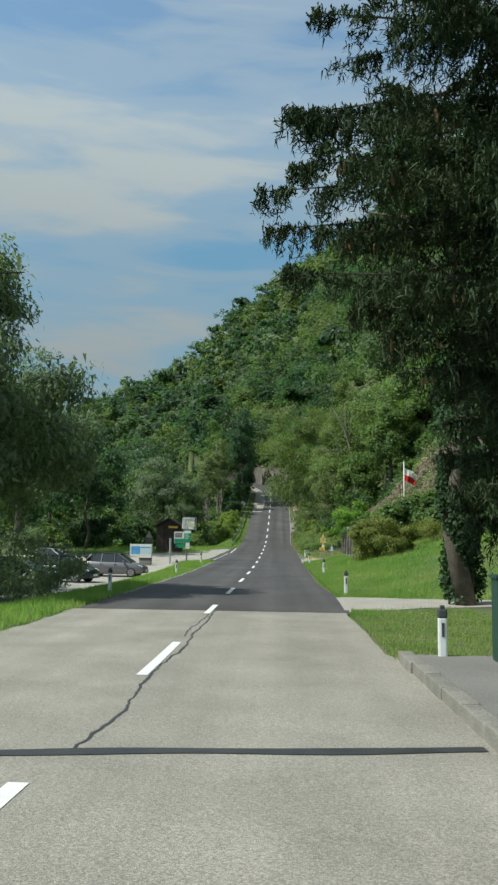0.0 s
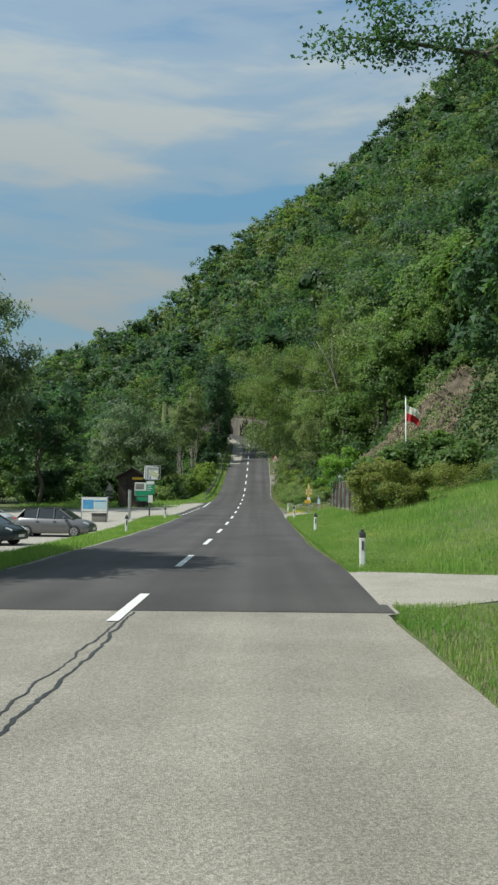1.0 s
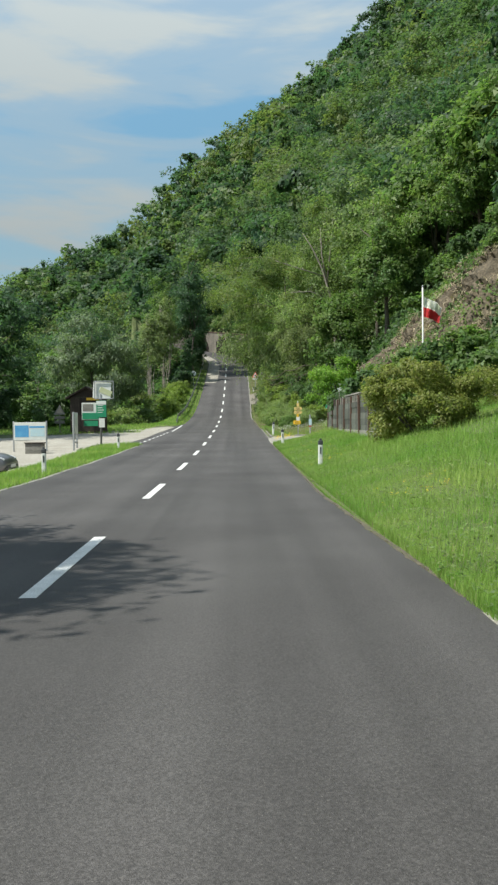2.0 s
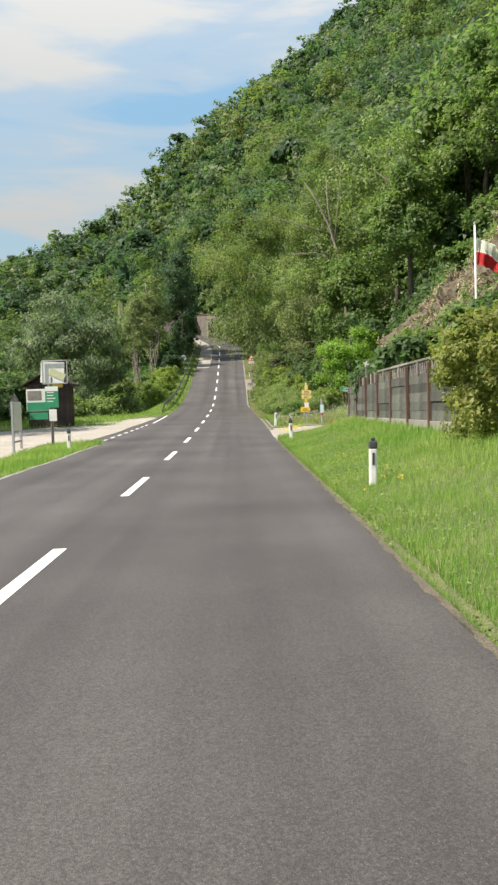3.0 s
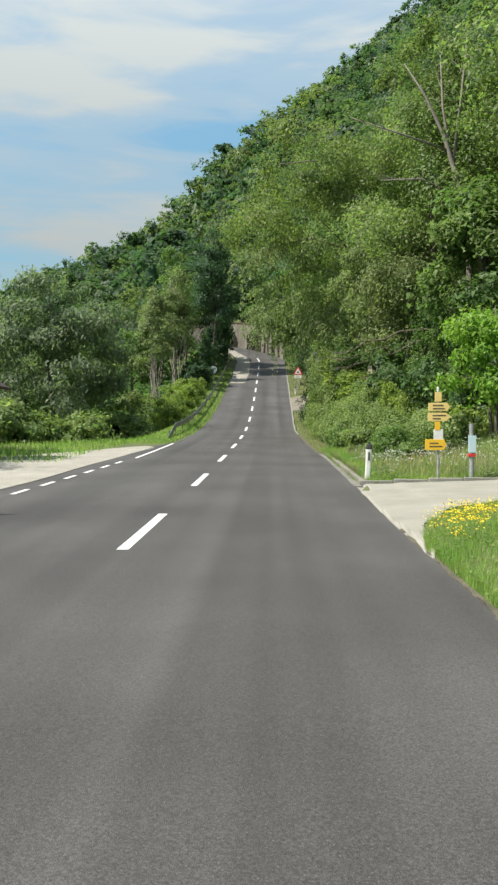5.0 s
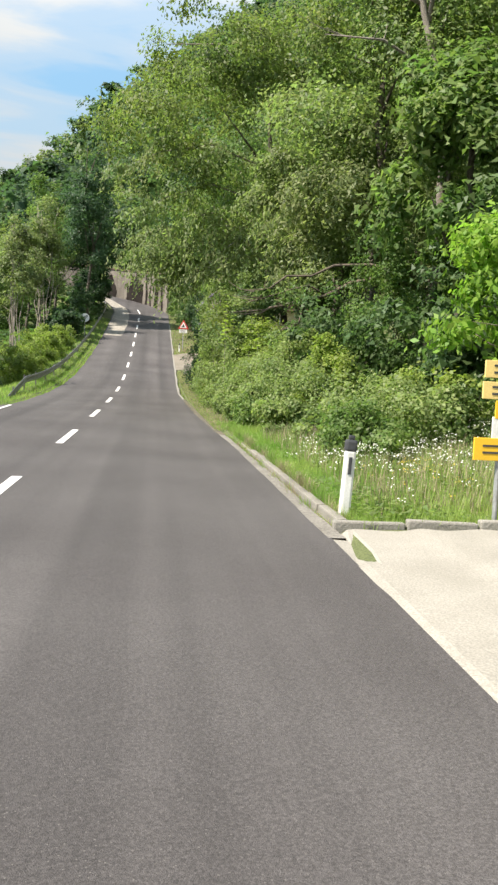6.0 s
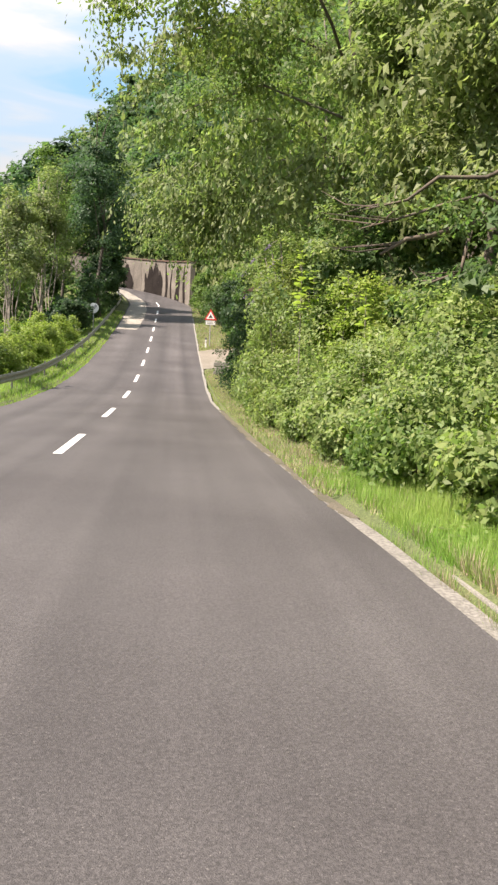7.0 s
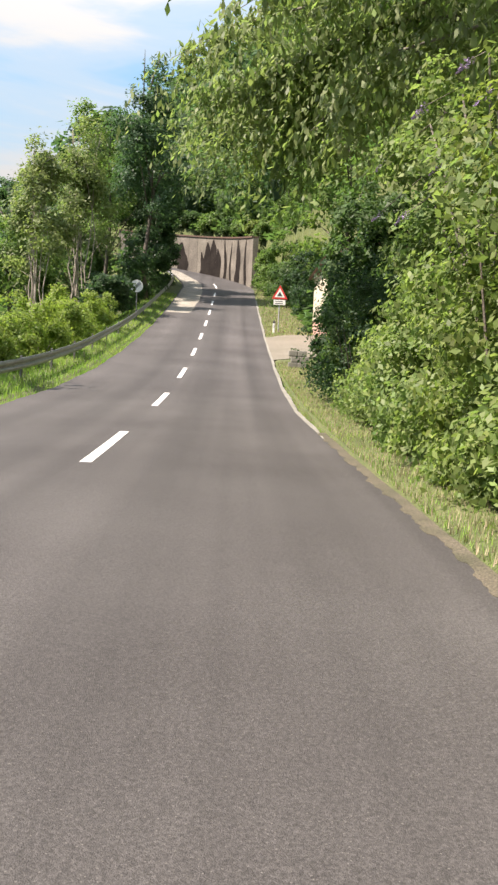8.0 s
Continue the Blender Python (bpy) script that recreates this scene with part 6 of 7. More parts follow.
walls(-0.6, 1.9, PINK, "lower_wall"); walls(1.9, 4.6, CREAM, "upper_wall")
part("string_course", boxed((4, 4, 1.9), (8.1, 8.1, 0.08), 0.02), TILE, hs, "dark red string course")
for x in (0.62, 2.6, 5.2):
    for z in (1.15, 3.4):
        w = put(part("window", boxed((0, 0, 0), (0.75, 0.1, 1.05), 0.01), WHITE, hs), x, -0.02, z)
        put(part("pane", boxed((0, 0, 0), (0.6, 0.03, 0.9)), GLASS, w), 0, -0.05, 0)
put(part("downpipe", tube(bmesh.new(), [(0, 0, -0.4), (0, 0, 4.5)], 0.05, 8), RUST, hs), 0.02, -0.08, 0)
bm = bmesh.new()
ve = [bm.verts.new(c) for c in ((-0.4, -0.4, 4.5), (8.4, -0.4, 4.5), (8.4, 8.4, 4.5), (-0.4, 8.4, 4.5), (4, -0.4, 6.6), (4, 8.4, 6.6))]
for f in ((0, 1, 4), (2, 3, 5), (1, 2, 5, 4), (3, 0, 4, 5), (3, 2, 1, 0)):
    bm.faces.new([ve[i] for i in f])
part("roof", bm, TILE, hs)
pw = thing("garden_wall", 4.75, 120.3, lz(4.75, 120.3), 0, "low grey stone wall beside the yard", "wall")
for k in range(3):
    for j in range(2):
        put(part("stone", boxed((0, 0, 0), (0.36, 0.3, 0.23), 0.03), CONCRETE, pw), -0.5 + 0.37 * j + 0.1 * (k % 2), 0, 0.08 + 0.24 * k)
bush("thuja", 4.5, 121.2, (0.22, 0.22, 0.55), L_DARK, 260, 40, 30, 0.06, 0.12, "small dark conical thuja beside the low wall")

# ---- hut, boards and signs by the parking area ----
hx, hy = -9.4, 79.2
hz0 = 1.1
hut = thing("wooden_hut", hx, hy, hz0, 0, "dark-stained wooden hut with a gabled roof", "hut")
part("core", boxed((0, 0.85, 1.12), (2.4, 1.6, 2.64)), DARKWOOD, hut)
for k in range(14):
    put(part("plank", boxed((0, 0, 0), (0.165, 0.03, 2.6), 0.006), DARKWOOD, hut), -1.17 + 0.18 * k, 0.03 - 0.012 * (k % 2), 1.13)
for k in range(9):
    put(part("plank", boxed((0, 0, 0), (0.03, 0.17, 2.6), 0.006), DARKWOOD, hut), 1.22 + 0.012 * (k % 2), 0.1 + 0.185 * k, 1.13)
for sgn in (-1, 1):
    bm = bmesh.new()
    ve = [bm.verts.new(c) for c in ((0, -0.35, 3.15), (sgn * 1.55, -0.35, 2.3), (sgn * 1.55, 2.0, 2.3), (0, 2.0, 3.15), (0, -0.35, 3.25), (sgn * 1.55, -0.35, 2.4), (sgn * 1.55, 2.0, 2.4), (0, 2.0, 3.25))]
    for f in ((0, 1, 5, 4), (1, 2, 6, 5), (2, 3, 7, 6), (3, 0, 4, 7), (4, 5, 6, 7), (3, 2, 1, 0)):
        bm.faces.new([ve[i] for i in f])
    bmesh.ops.recalc_face_normals(bm, faces=bm.faces)
    part("roof_slope", bm, DARKWOOD, hut)
bm = bmesh.new()
bm.faces.new([bm.verts.new(c) for c in ((-1.18, 0.05, 2.45), (1.18, 0.05, 2.45), (0, 0.05, 3.12))])
r = bmesh.ops.extrude_face_region(bm, geom=list(bm.faces)); bmesh.ops.translate(bm, vec=(0, 0.05, 0), verts=[v for v in r["geom"] if isinstance(v, bmesh.types.BMVert)])
part("gable", bm, DARKWOOD, hut)
put(part("yellow_board", boxed((0, 0, 0), (0.95, 0.03, 0.2), 0.01), YELLOW, hut, "yellow board under the gable"), 0.45, -0.03, 2.3)

bz = lz(-9.2, 61.6)
bb_ = thing("information_board", -9.2, 61.6, bz, 0, "blue and white information board on two posts", "board")
for x in (-0.87, 0.87):
    put(part("post", boxed((0, 0, 0.7), (0.07, 0.07, 1.9), 0.01), STEEL, bb_), x, 0, 0)
fr = put(part("panel", boxed((0, 0, 0), (1.7, 0.04, 0.95), 0.01), PLASTERWHITE, bb_), 0, -0.03, 1.68 - bz - 0.5)
put(part("map", boxed((0, 0, 0), (0.72, 0.006, 0.62)), BLUE, fr), -0.42, -0.024, 0)
put(part("picture", boxed((0, 0, 0), (0.75, 0.006, 0.4)), PALEBLUE, fr), 0.4, -0.024, -0.08)
put(part("heading", boxed((0, 0, 0), (0.8, 0.006, 0.1)), BLUE, fr), 0.38, -0.024, 0.22)
cr = thing("planter_box", -8.6, 60.2, lz(-8.6, 60.2), 0, "brown wooden planter box on the gravel", "planter")
for k in range(3):
    put(part("slat", boxed((0, 0, 0), (0.9, 0.5, 0.17), 0.01), GREYWOOD, cr), 0, 0, 0.1 + 0.18 * k)
part("rim", boxed((0, 0, 0.58), (0.98, 0.58, 0.05), 0.01), DARKWOOD, cr)

ez = lz(-7, 62.6)
es = thing("notice_board", -7.0, 62.6, ez, 0, "grey notice board on two steel posts", "board")
for y in (-1.1, 1.1):
    put(part("post", boxed((0, 0, 0.95), (0.09, 0.09, 2.2), 0.01), STEEL, es), 0.12 * y * -1, y, 0)
put(part("panel", boxed((0, 0, 0), (0.1, 2.1, 1.15), 0.015), PLASTERWHITE, es), 0, 0, 1.45, 0, 0, 6)
put(part("lower_rail", boxed((0, 0, 0), (0.07, 2.3, 0.08), 0.01), STEEL, es), 0, 0, 0.42, 0, 0, 6)

gz_ = lz(-5.8, 63.7)
gb = thing("sign_cluster", -5.8, 63.7, gz_, 0, "green and white direction boards on a steel post", "sign")
part("post", tube(bmesh.new(), [(0, 0, -0.3), (0, 0, 2.9 - gz_)], 0.045, 12), DARKSTEEL, gb)
b = put(part("green_board", plate(0.56, 0.92, 0.03), GREEN, gb), 0.06, -0.07, 2.36 - gz_)
put(part("header", boxed((0, 0, 0), (0.54, 0.006, 0.2)), PLASTERWHITE, b), 0, -0.02, 0.34)
bars(b, 0.46, 0.5, 4, PLASTERWHITE, -0.019, 0.9, 0.3, 7)
b = put(part("wide_board", plate(1.0, 0.95, 0.03), PLASTERWHITE, gb, "pale board with green lower half"), -0.55, 0.06, 2.24 - gz_)
put(part("green_field", boxed((0, 0, 0), (0.96, 0.006, 0.36)), GREEN, b), 0, -0.02, -0.27)
put(part("picture", boxed((0, 0, 0), (0.6, 0.006, 0.4)), GREYWOOD, b), -0.15, -0.02, 0.2)
b = put(part("lower_board", plate(0.8, 0.3, 0.03), GREEN, gb), -0.55, 0.06, 1.56 - gz_)
put(part("small_plate", plate(0.32, 0.5, 0.03), PLASTERWHITE, gb), 0.08, -0.06, 1.58 - gz_)
fz = lz(-5.6, 63.84)
fb = thing("framed_billboard", -5.6, 63.84, fz, 0, "white framed billboard with a pale picture on a post", "sign")
part("post", tube(bmesh.new(), [(-0.2, 0, -0.3), (-0.2, 0, 3.2 - fz)], 0.05, 12), STEEL, fb)
for x, z, w, h in ((0, 3.9, 1.08, 0.05), (0, 2.93, 1.08, 0.05), (-0.52, 3.41, 0.05, 1.0), (0.52, 3.41, 0.05, 1.0)):
    put(part("frame_bar", boxed((0, 0, 0), (w, 0.05, h), 0.008), STEEL, fb), x, -0.08, z - fz)
put(part("panel", plate(1.0, 0.9, 0.03), PLASTERWHITE, fb), -0.12, 0.0, 3.4 - fz, 0, 4, 0)
put(part("picture", boxed((0, 0, 0), (0.7, 0.01, 0.3)), L_OLIVE_FLAT, fb), 0.08, -0.03, 3.32 - fz, 0, 25, 0)
tz = lz(-11.3, 78.6)
tw = thing("warning_sign", -11.3, 78.6, tz, 0, "triangular warning sign with small plates by the parking area", "road sign")
part("post", tube(bmesh.new(), [(0, 0, -0.3), (0, 0, 3.0 - tz)], 0.035, 10), GREYWOOD, tw)
tp = put(part("border", triangle(0.85, 0.02), GREYWOOD, tw), 0, -0.06, 2.5 - tz)
put(part("field", triangle(0.5, 0.01), BARK_PALE, tp), 0, -0.01, 0)
put(part("plate", plate(0.75, 0.22), GREYWOOD, tw), 0, -0.05, 2.02 - tz)
put(part("plate", plate(0.75, 0.22), GREYWOOD, tw), 0, -0.05, 1.7 - tz)

cbz = 0.14
cab = thing("street_cabinet", 5.1, 8.4, cbz, 0, "dark green street cabinet on the pavement", "cabinet")
part("casing", boxed((0, 0, 0.58), (0.56, 0.36, 1.16), 0.02), CABINET, cab)
part("top", boxed((0, 0, 1.18), (0.62, 0.42, 0.05), 0.012), CABINET, cab)
part("door", boxed((0, -0.19, 0.6), (0.48, 0.02, 1.0), 0.008), CABINET, cab)
part("handle", boxed((0.18, -0.21, 0.62), (0.03, 0.03, 0.14), 0.006), DARKSTEEL, cab)


# ---- parked cars ----
def car(x, y, rz, paint, label, scale=1.0):
    """A five-door hatchback, its nose along +x."""
    z = lz(x, y) + 0.03
    t = thing("parked_car", x, y, z, rz, label, "car", "cars in the parking area")
    st = [(-2.0, 0.42, 0.72, 0.72), (-1.96, 0.25, 0.95, 0.8), (-1.6, 0.2, 1.0, 0.85), (-0.6, 0.18, 0.98, 0.86), (0.4, 0.18, 0.96, 0.86), (0.95, 0.19, 0.93, 0.86), (1.5, 0.2, 0.84, 0.83), (1.85, 0.24, 0.72, 0.76), (2.0, 0.36, 0.58, 0.64)]
    bm = bmesh.new(); rows = []
    for xx, zb_, zt, w in st:
        prof_ = [(-w * 0.92, zb_), (-w, zb_ + 0.1), (-w * 1.0, (zb_ + zt) / 2), (-w * 0.96, zt - 0.06), (-w * 0.86, zt), (0, zt + 0.03), (w * 0.86, zt), (w * 0.96, zt - 0.06), (w, (zb_ + zt) / 2), (w, zb_ + 0.1), (w * 0.92, zb_)]
        rows.append([bm.verts.new((xx, a, b)) for a, b in prof_])
    for a, b in zip(rows, rows[1:]):
        for k in range(len(a)):
            bm.faces.new((a[k], a[(k + 1) % len(a)], b[(k + 1) % len(a)], b[k]))
    bm.faces.new(rows[0]); bm.faces.new(rows[-1][::-1])
    bmesh.ops.recalc_face_normals(bm, faces=bm.faces)
    part("body", bm, paint, t, smooth=True)
    cab_ = [(-1.9, 0.93, 0.72), (-1.45, 1.4, 0.6), (-0.9, 1.47, 0.58), (-0.1, 1.48, 0.58), (0.35, 1.42, 0.57), (1.15, 0.92, 0.74)]
    lo = [[Vector((xx, (s_ * 0.8 if 0 < k < 5 else s_ * w), 0.93)) for s_ in (-1, 1)] for k, (xx, zt, w) in enumerate(cab_)]
    hi = [[Vector((xx, s_ * w, zt)) for s_ in (-1, 1)] for xx, zt, w in cab_]

    def glazing(name, quads):
        bm = bmesh.new()
        for q_ in quads:
            bm.faces.new([bm.verts.new(c) for c in q_])
        bmesh.ops.remove_doubles(bm, verts=list(bm.verts), dist=1e-4)
        bmesh.ops.recalc_face_normals(bm, faces=bm.faces)
        return part(name, bm, GLASS, t)

    for s_ in (0, 1):
        glazing("side_window", [(lo[k][s_], lo[k + 1][s_], hi[k + 1][s_], hi[k][s_]) if k < 4 else (lo[k][s_], hi[k + 1][s_], hi[k][s_]) for k in range(1, 5)])
    glazing("windscreen", [(hi[4][0], hi[5][0], hi[5][1], hi[4][1])])
    glazing("rear_window", [(hi[0][0], hi[1][0], hi[1][1], hi[0][1])])
    bm = bmesh.new()
    g = [[bm.verts.new((xx, s * w, zt + 0.015 + (0.02 if abs(s) < 0.9 else 0))) for s in (-1.02, -0.5, 0, 0.5, 1.02)] for xx, zt, w in ((-1.5, 1.37, 0.61), (-0.9, 1.47, 0.6), (-0.1, 1.48, 0.6), (0.38, 1.41, 0.58))]
    for a, b in zip(g, g[1:]):
        for k in range(4):
            bm.faces.new((a[k], a[k + 1], b[k + 1], b[k]))
    bmesh.ops.solidify(bm, geom=list(bm.faces), thickness=0.03)
    part("roof", bm, paint, t, smooth=True)
    for s in (-1, 1):
        for p0, p1 in (((-1.85, 0.75, 0.95), (-1.45, 0.62, 1.41)), ((-0.75, 0.81, 0.95), (-0.72, 0.6, 1.48)), ((1.12, 0.77, 0.93), (0.36, 0.59, 1.43)), ((0.15, 0.81, 0.95), (0.1, 0.6, 1.47))):
            part("pillar", tube(bmesh.new(), [(p0[0], s * p0[1], p0[2]), (p1[0], s * p1[1], p1[2])], 0.035, 6), paint if p0[0] != 0.15 else BLACK, t)
        for xx in (-1.28, 1.22):
            wh = put(part("wheel", tube(bmesh.new(), [(0, -0.1, 0), (0, -0.085, 0), (0, 0.085, 0), (0, 0.1, 0)], [0.27, 0.305, 0.305, 0.27], 24), RUBBER, t), xx, s * 0.78, 0.3)
            put(part("rim", tube(bmesh.new(), [(0, -0.012, 0), (0, 0.012, 0)], [0.2, 0.17], 16), ALLOY, wh), 0, s * 0.1, 0)
            for q in range(5):
                put(part("spoke_gap", boxed((0.11, 0, 0), (0.09, 0.012, 0.05), 0.01), BLACK, wh), 0, s * 0.115, 0, 0, 72 * q, 0)
        put(part("headlight", boxed((0, 0, 0), (0.3, 0.2, 0.14), 0.04), LAMP, t), 1.76, s * 0.62, 0.68, 0, 20, -s * 18)
        put(part("tail_light", boxed((0, 0, 0), (0.16, 0.16, 0.3), 0.03), RED, t), -1.9, s * 0.68, 0.86)
        put(part("mirror", boxed((0, 0, 0), (0.12, 0.2, 0.14), 0.04), paint, t), 0.72, s * 0.93, 1.0)
        for xx in (-0.28, 0.62):
            put(part("door_handle", boxed((0, 0, 0), (0.16, 0.03, 0.03), 0.008), paint, t), xx - 0.45, s * 0.86, 0.82)
    put(part("bumper", boxed((0, 0, 0), (0.14, 1.3, 0.2), 0.05), BLACK, t), 1.95, 0, 0.36)
    put(part("number_plate", boxed((0, 0, 0), (0.02, 0.5, 0.11), 0.004), WHITE, t), 2.03, 0, 0.42)
    return t


car(-8.75, 49.4, -4, CAR_GREY, "grey metallic hatchback parked on the gravel", 0.94)
car(-10.4, 42.5, -12, CAR_DARK, "dark green hatchback parked in the shade")
car(-11.2, 37.0, -10, CAR_DARK, "dark hatchback parked at the verge")
car(-14.5, 54.5, -6, CAR_LIGHT, "pale hatchback parked at the back of the gravel")


# ---- grass and flowers ----
def blades(name, n, region, height, width, material, seed, label, lean=0.35):
    """Grass blades as thin, leaning wedges; region(rng, n) gives their places."""
    rng = np.random.default_rng(seed)
    x, y = region(rng, n)
    z = land(x, y)
    h = height * rng.uniform(0.4, 1.15, len(x)) * (0.85 + 0.2 * np.sin(x * 1.9 + 0.7 * y) * np.sin(y * 0.83 + 1.0 * x) + 0.2 * np.sin(x * 5.1) * np.sin(y * 4.3))
    h = np.maximum(h, 0.05)
    a = rng.uniform(0, 6.28, len(x))
    d = np.stack([np.cos(a), np.sin(a), 0 * a], -1)
    s = np.stack([-np.sin(a), np.cos(a), 0 * a], -1)
    b = np.stack([x, y, z - 0.02], -1)
    w = (width * rng.uniform(0.6, 1.3, len(x)))[:, None]
    k = lean * rng.uniform(0.3, 1.6, len(x))[:, None]
    H = h[:, None]
    up = np.array([0, 0, 1.0])
    tip = b + up * H * (1 - 0.25 * k) + d * H * k
    v = np.stack([b - s * w * 1.25, b + s * w * 1.25, tip], 1).reshape(-1, 3)
    f = np.arange(3 * len(x)).reshape(-1, 3)
    ob = mesh_np(name, v, f, material, smooth=True)
    return tagged(ob, label, "grass", kind="stuff")


def off_drive(x, y):
    d1 = (y > 18.6) & (y < 24.0 - 0.45 * np.maximum(x - 3.5, 0)) & (y > 18.4 + 0.12 * (x - 3.5))
    d2 = (y > np.interp(x, [3.4, 3.6, 3.86, 4.2, 4.8, 5.8, 8, 12], [58.8, 60.5, 62.4, 63.6, 64.8, 65.5, 66.3, 67.2])) & (y < 70.3) & (x < 7.7)
    d3 = (y > 122) & (y < 134)
    pv = (y < 9.4) & (x > 3.4)
    return ~(((x > 0) & (d1 | d2 | d3)) | pv)


def band(x0, x1, y0, y1, edge=1.6, wob=0.035):
    def region(rng, n):
        x = x0 + (x1 - x0) * rng.uniform(0, 1, n) ** edge
        y = rng.uniform(y0, y1, n)
        x = x + wob * np.sin(y * 1.7 + 1) * np.sign(x0) + 0.05 * np.sin(y * 5.3)
        if 3.4 < x0 < 3.7:
            edge_x = np.array([right_edge(v) for v in y]) if y1 > 20 else 3.5
            x = np.where(y > SEAM, np.maximum(x, edge_x + rng.uniform(-0.03, 0.16, n)), np.maximum(x, 3.5 + rng.uniform(0, 0.2, n)))
        ok = off_drive(x, y)
        return x[ok], y[ok]
    return region


blades("verge_grass", 70000, band(3.52, 6.8, 9.4, 26, 1.2), 0.13, 0.0038, GRASS, 401, "mown green verge grass behind the kerb")
blades("verge_grass", 185000, band(3.5, 8.0, 24, 66, 1.5), 0.19, 0.0032, GRASS, 402, "tall lush green grass beside the road")
blades("verge_grass", 48000, band(5.5, 13.5, 22, 62, 1.0), 0.32, 0.008, GRASS, 403, "tall meadow grass on the slope")
blades("verge_grass", 60000, band(4.1, 6.6, 70, 85.5, 1.2), 0.22, 0.0036, GRASS, 404, "tall grass between kerb and hedge")
blades("dry_grass", 24000, band(3.6, 5.2, 83, 122, 1.0), 0.16, 0.005, DRYGRASS, 405, "dry straw-coloured grass at the hedge's foot")
blades("verge_grass", 15000, band(3.52, 5.0, 84, 122, 1.2), 0.13, 0.006, GRASS, 415, "short green grass at the hedge's foot")
blades("verge_grass", 9000, band(3.86, 5.6, 80.8, 87, 1.1), 0.16, 0.005, GRASS, 424, "short grass where the kerb ends")
blades("verge_grass", 3000, band(3.5, 4.3, 16.4, 18.3, 1.2), 0.13, 0.005, GRASS, 425, "grass tuft at the end of the old asphalt")
blades("tall_weeds", 9000, band(4.6, 10.5, 70.6, 79, 1.0), 0.45, 0.006, GRASS, 421, "tall weeds round the signposts")
blades("dry_grass", 3000, band(4.8, 10, 71, 79.5, 1.0), 0.55, 0.005, DRYGRASS, 422, "tall dry stalks round the signposts")
blades("dry_grass", 7000, band(3.52, 6.5, 9.4, 18.6, 1.3), 0.15, 0.0045, DRYGRASS, 429, "dry grass stalks in the mown verge")
blades("dry_grass", 4500, band(3.52, 4.3, 9.4, 66, 1.5), 0.13, 0.005, DRYGRASS, 406, "dry grass stalks along the road's edge")
blades("verge_grass", 52000, band(-3.42, -6.2, 6, 63.5, 1.1), 0.25, 0.008, GRASS, 407, "green verge grass between road and parking area")
blades("verge_grass", 26000, band(-3.3, -6.4, 92, 160, 1.3), 0.26, 0.012, GRASS, 408, "green grass under the crash barrier")
blades("verge_grass", 12000, band(-5.5, -20, 78, 104, 1.0), 0.36, 0.02, GRASS, 409, "rough grass behind the parking area")
blades("verge_grass", 9000, band(3.75, 8, 134, 168, 1.0), 0.2, 0.015, GRASS, 410, "rough grass on the bank below the wall")
blades("dry_grass", 14000, band(3.75, 7.5, 134, 168, 1.0), 0.22, 0.015, DRYGRASS, 411, "dry brown grass on the bank below the wall")


blades("dry_grass", 5000, band(4.5, 7.5, 71, 81, 1.0), 0.5, 0.0045, DRYGRASS, 428, "tall dry stalks between kerb and hedge")


def tufts(rng, n):
    """Places in ragged clumps along the low kerb."""
    c = rng.uniform(70.8, 83, 70)
    y = rng.choice(c, n) + rng.normal(size=n) * 0.12
    return np.where(rng.uniform(size=n) < 0.6, 3.91, 4.09) + rng.normal(size=n) * 0.022, y


blades("dry_grass", 6000, tufts, 0.25, 0.0035, DRYGRASS, 426, "dry grass tufts growing along the low kerb", 0.5)
blades("verge_grass", 6000, tufts, 0.25, 0.0035, GRASS, 427, "green grass tufts growing along the low kerb", 0.5)


def weeds(name, n, region, size, material, seed, label):
    """Low broad leaves lying among the grass."""
    rng = np.random.default_rng(seed)
    x, y = region(rng, n)
    grow = 0.5 + 0.5 * np.sin(x * 2.3 + 0.4 * y) * np.sin(y * 0.7 + 0.5 * x)
    ok = grow > rng.uniform(0, 0.9, len(x))
    x, y, grow = x[ok], y[ok], grow[ok]
    p = np.stack([x, y, land(x, y) + 0.04 + 0.16 * grow * rng.uniform(0.2, 1, len(x))], -1)
    v, f = leaves(p, size, rng, aspect=0.6, up=0.9, small=True)
    return tagged(mesh_np(name, v, f, material), label, "weeds", kind="stuff")


weeds("verge_weeds", 26000, band(3.6, 8.0, 24, 66, 1.2), 0.042, L_VINE, 431, "low broad-leaved weeds in the verge")
weeds("verge_weeds", 12000, band(4.2, 9.5, 70.5, 82, 1.2), 0.07, L_VINE, 432, "broad-leaved weeds round the signposts")
weeds("verge_weeds", 7000, band(3.6, 6.8, 9.4, 26, 1.2), 0.04, L_MID, 433, "clover and plantain in the mown verge")


def flowers(name, spots, n, spread, size, h, material, seed, label):
    rng = np.random.default_rng(seed)
    c = np.array(spots)[rng.integers(len(spots), size=n)]
    x, y = c[:, 0] + rng.normal(size=n) * spread, c[:, 1] + rng.normal(size=n) * spread * 1.6
    ok = (x > 3.75) & off_drive(x, y)
    x, y = x[ok], y[ok]
    z = land(x, y) + h * rng.uniform(0.7, 1.2, len(x))
    pts = np.repeat(np.stack([x, y, z], -1), 7, 0) + rng.normal(size=(len(x) * 7, 3)) * (size * 1.3, size * 1.3, size * 0.6)
    v, f = leaves(pts, size * 0.7, rng, aspect=0.9, up=0.6)
    return tagged(mesh_np(name, v, f, material), label, "flowers", kind="stuff")


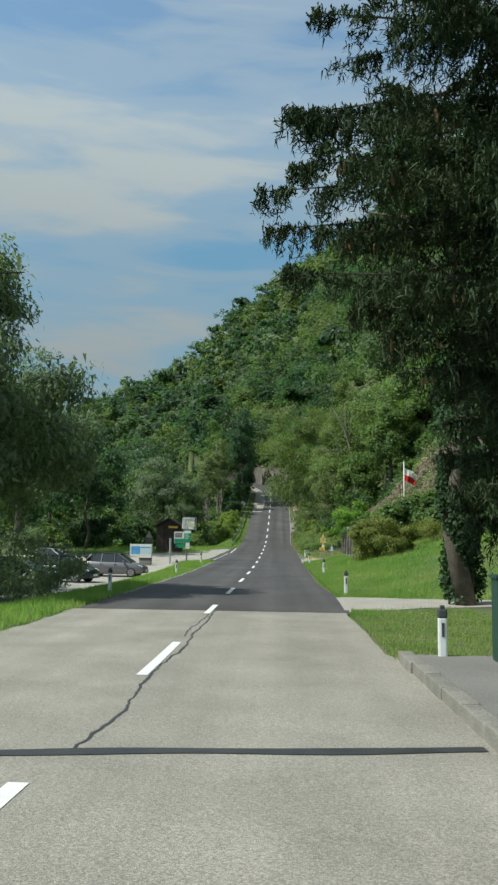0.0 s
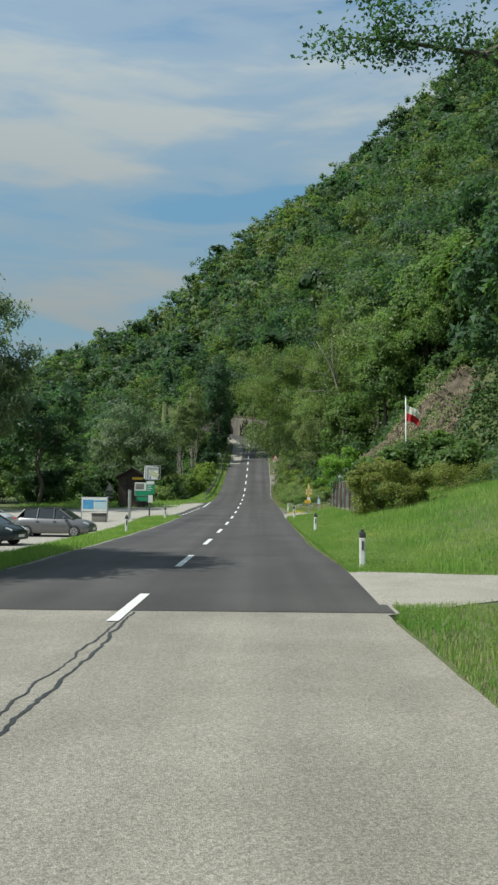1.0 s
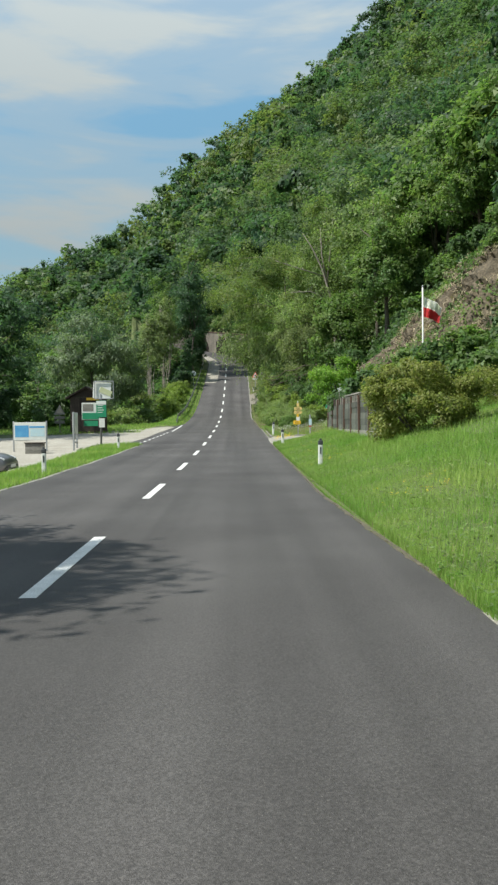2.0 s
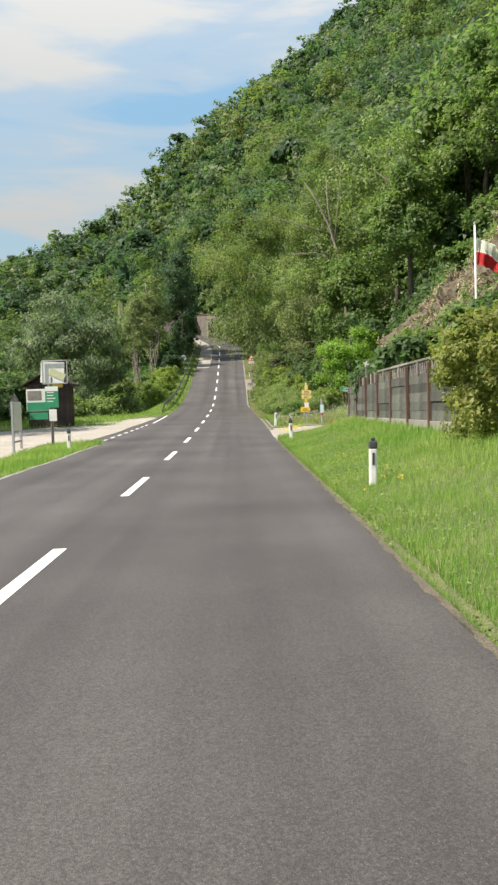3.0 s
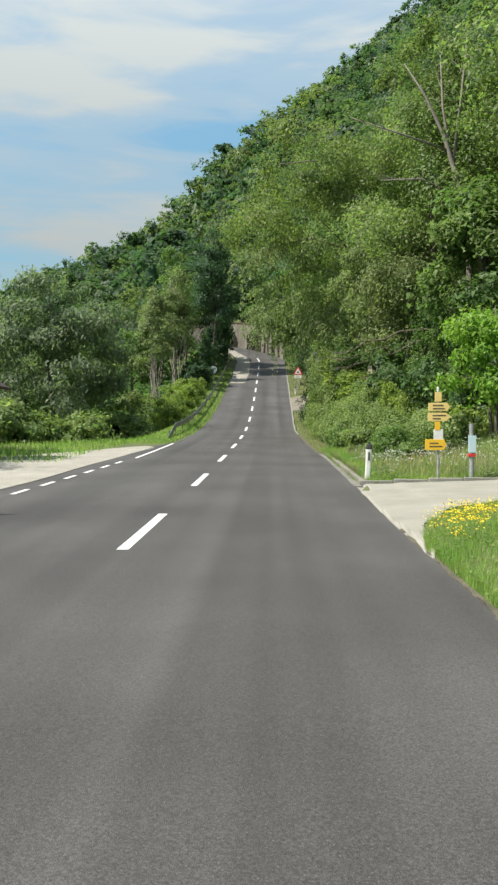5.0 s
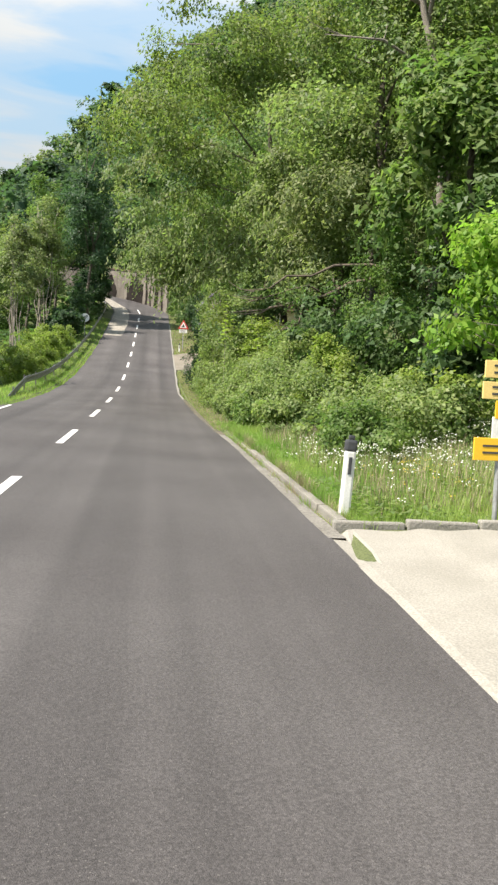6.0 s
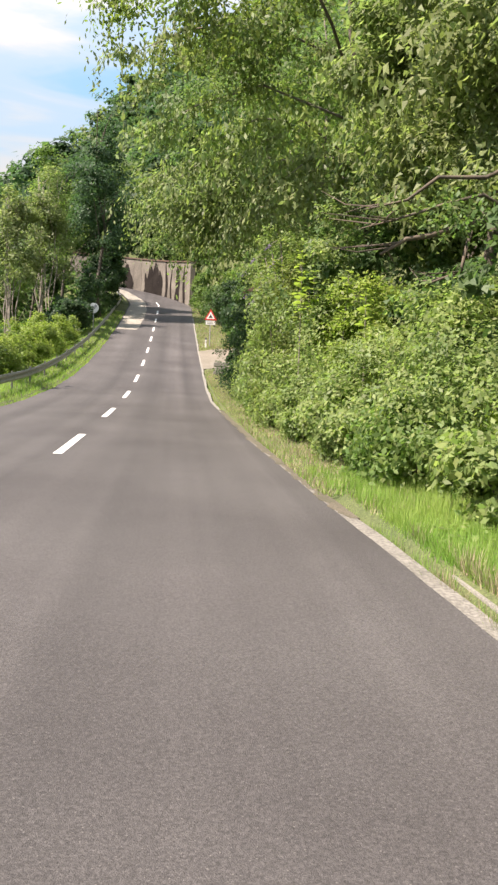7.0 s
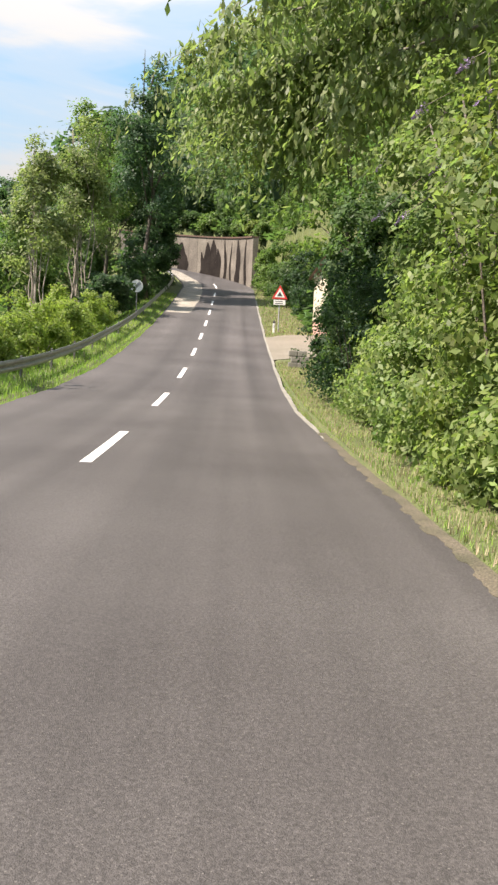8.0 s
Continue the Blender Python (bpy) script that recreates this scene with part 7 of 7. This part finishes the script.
flowers("white_flowers", [(5.0, 75.2), (5.5, 74.6), (5.3, 73.6), (5.8, 75.6), (5.2, 76.2), (6.0, 77), (6.6, 75.8), (7.0, 74.6), (5.6, 74.5), (5.6, 72.2), (6.4, 72.5), (7.3, 71.6), (6.0, 74), (7.5, 73.5), (8.3, 72.4), (9.0, 73)], 420, 0.6, 0.036, 0.38, PETAL_W, 501, "white umbel flowers in tall grass")
flowers("yellow_flowers", [(4.0, 60.6), (4.2, 61.3), (4.5, 62.0), (4.1, 61.0), (4.35, 61.7)], 150, 0.24, 0.035, 0.34, PETAL_Y, 504, "dense yellow wildflowers at the corner of the driveway")
flowers("yellow_flowers", [(4.6, 61.5), (4.9, 63), (4.4, 50), (4.6, 45), (5.2, 62), (4.4, 40.5), (6.0, 72), (5.4, 73), (4.9, 31)], 130, 0.4, 0.024, 0.3, PETAL_Y, 502, "yellow wildflowers in the verge")

# butterfly bush with purple flower spikes, growing out of the hedge
bz = lz(4.9, 97)
bb = thing("butterfly_bush", 4.9, 97, bz, 0, "butterfly bush with purple flower spikes growing out of the hedge", "bush")
rng = np.random.default_rng(510)
for fx, fy, fz in ((3.95, 97, 6.0), (4.2, 97, 5.35), (3.95, 99.6, 6.05), (4.25, 96.2, 6.25), (4.05, 98.2, 5.0), (4.3, 95.6, 5.7), (4.1, 100.5, 5.5)):
    tip = Vector((fx - 4.9, fy - 97, fz - bz))
    arch = Vector((tip.x * 0.55, tip.y * 0.6, tip.z + 0.25))
    part("stem", tube(bmesh.new(), [(0.1 * tip.x, 0.2 * tip.y, tip.z * 0.55), arch, tip], [0.02, 0.014, 0.006], 6), BARK_GREY, bb)
    q = rng.uniform(0, 1, 90)
    hang = Vector((-0.5, -0.1, -0.55)).normalized()
    ring = rng.normal(size=(90, 3)) * (0.032 * (1.1 - q))[:, None]
    v, f = leaves(np.array(tip) + np.outer(q * 0.24, hang) + ring, 0.03, rng, aspect=0.8)
    mesh_np("flower_spike", v, f, PETAL_P, bb)["label"] = "drooping purple flower spike"

# tall young shoots with pairs of large leaves, standing above the hedge
rng = np.random.default_rng(520)
for sx, sy, sz, ln in ((4.5, 92.0, 5.25, 1.5), (4.85, 92.3, 5.0, 1.2), (5.3, 91.6, 4.9, 1.3), (4.7, 93.6, 5.6, 1.4), (5.5, 90.2, 4.4, 1.1)):
    z0 = lz(sx, sy)
    shoot = thing("leafy_shoot", sx, sy, z0, rng.uniform(0, 360), "tall yellow-green shoot with pairs of large rounded leaves", "plant")
    top = sz - z0
    bend = lambda h: 0.12 * (h / top) ** 2
    part("stem", tube(bmesh.new(), [(0, 0, 0), (bend(top * 0.5), 0, top * 0.5), (bend(top), 0, top)], [0.02, 0.014, 0.005], 6), BARK_GREY, shoot)
    for j in range(9):
        h = top - ln * j / 9
        for sg in (-1, 1):
            a = 1.57 * (j % 2) + (1.57 if sg > 0 else -1.57)
            w, l = 0.055 + 0.012 * min(j, 4), 0.13 + 0.02 * min(j, 4)
            bm = bmesh.new()
            rim = [(0.02, 0), (0.3, 0.8), (0.6, 1.0), (0.85, 0.6), (1, 0), (0.85, -0.6), (0.6, -1.0), (0.3, -0.8)]
            mid = bm.verts.new((0.5 * l, 0, 0.02))
            edge = [bm.verts.new((u * l, q * w, 0.05 * abs(q) * l * 4 * 0.5 - 0.12 * u * u * l)) for u, q in rim]
            for n_ in range(8):
                bm.faces.new((mid, edge[n_], edge[(n_ + 1) % 8]))
            ob = part("leaf", bm, L_LIME, shoot)
            ob.matrix_basis = pose(bend(h), 0, h, rng.uniform(-15, 15), rng.uniform(-35, 10), math.degrees(a) + rng.uniform(-20, 20))
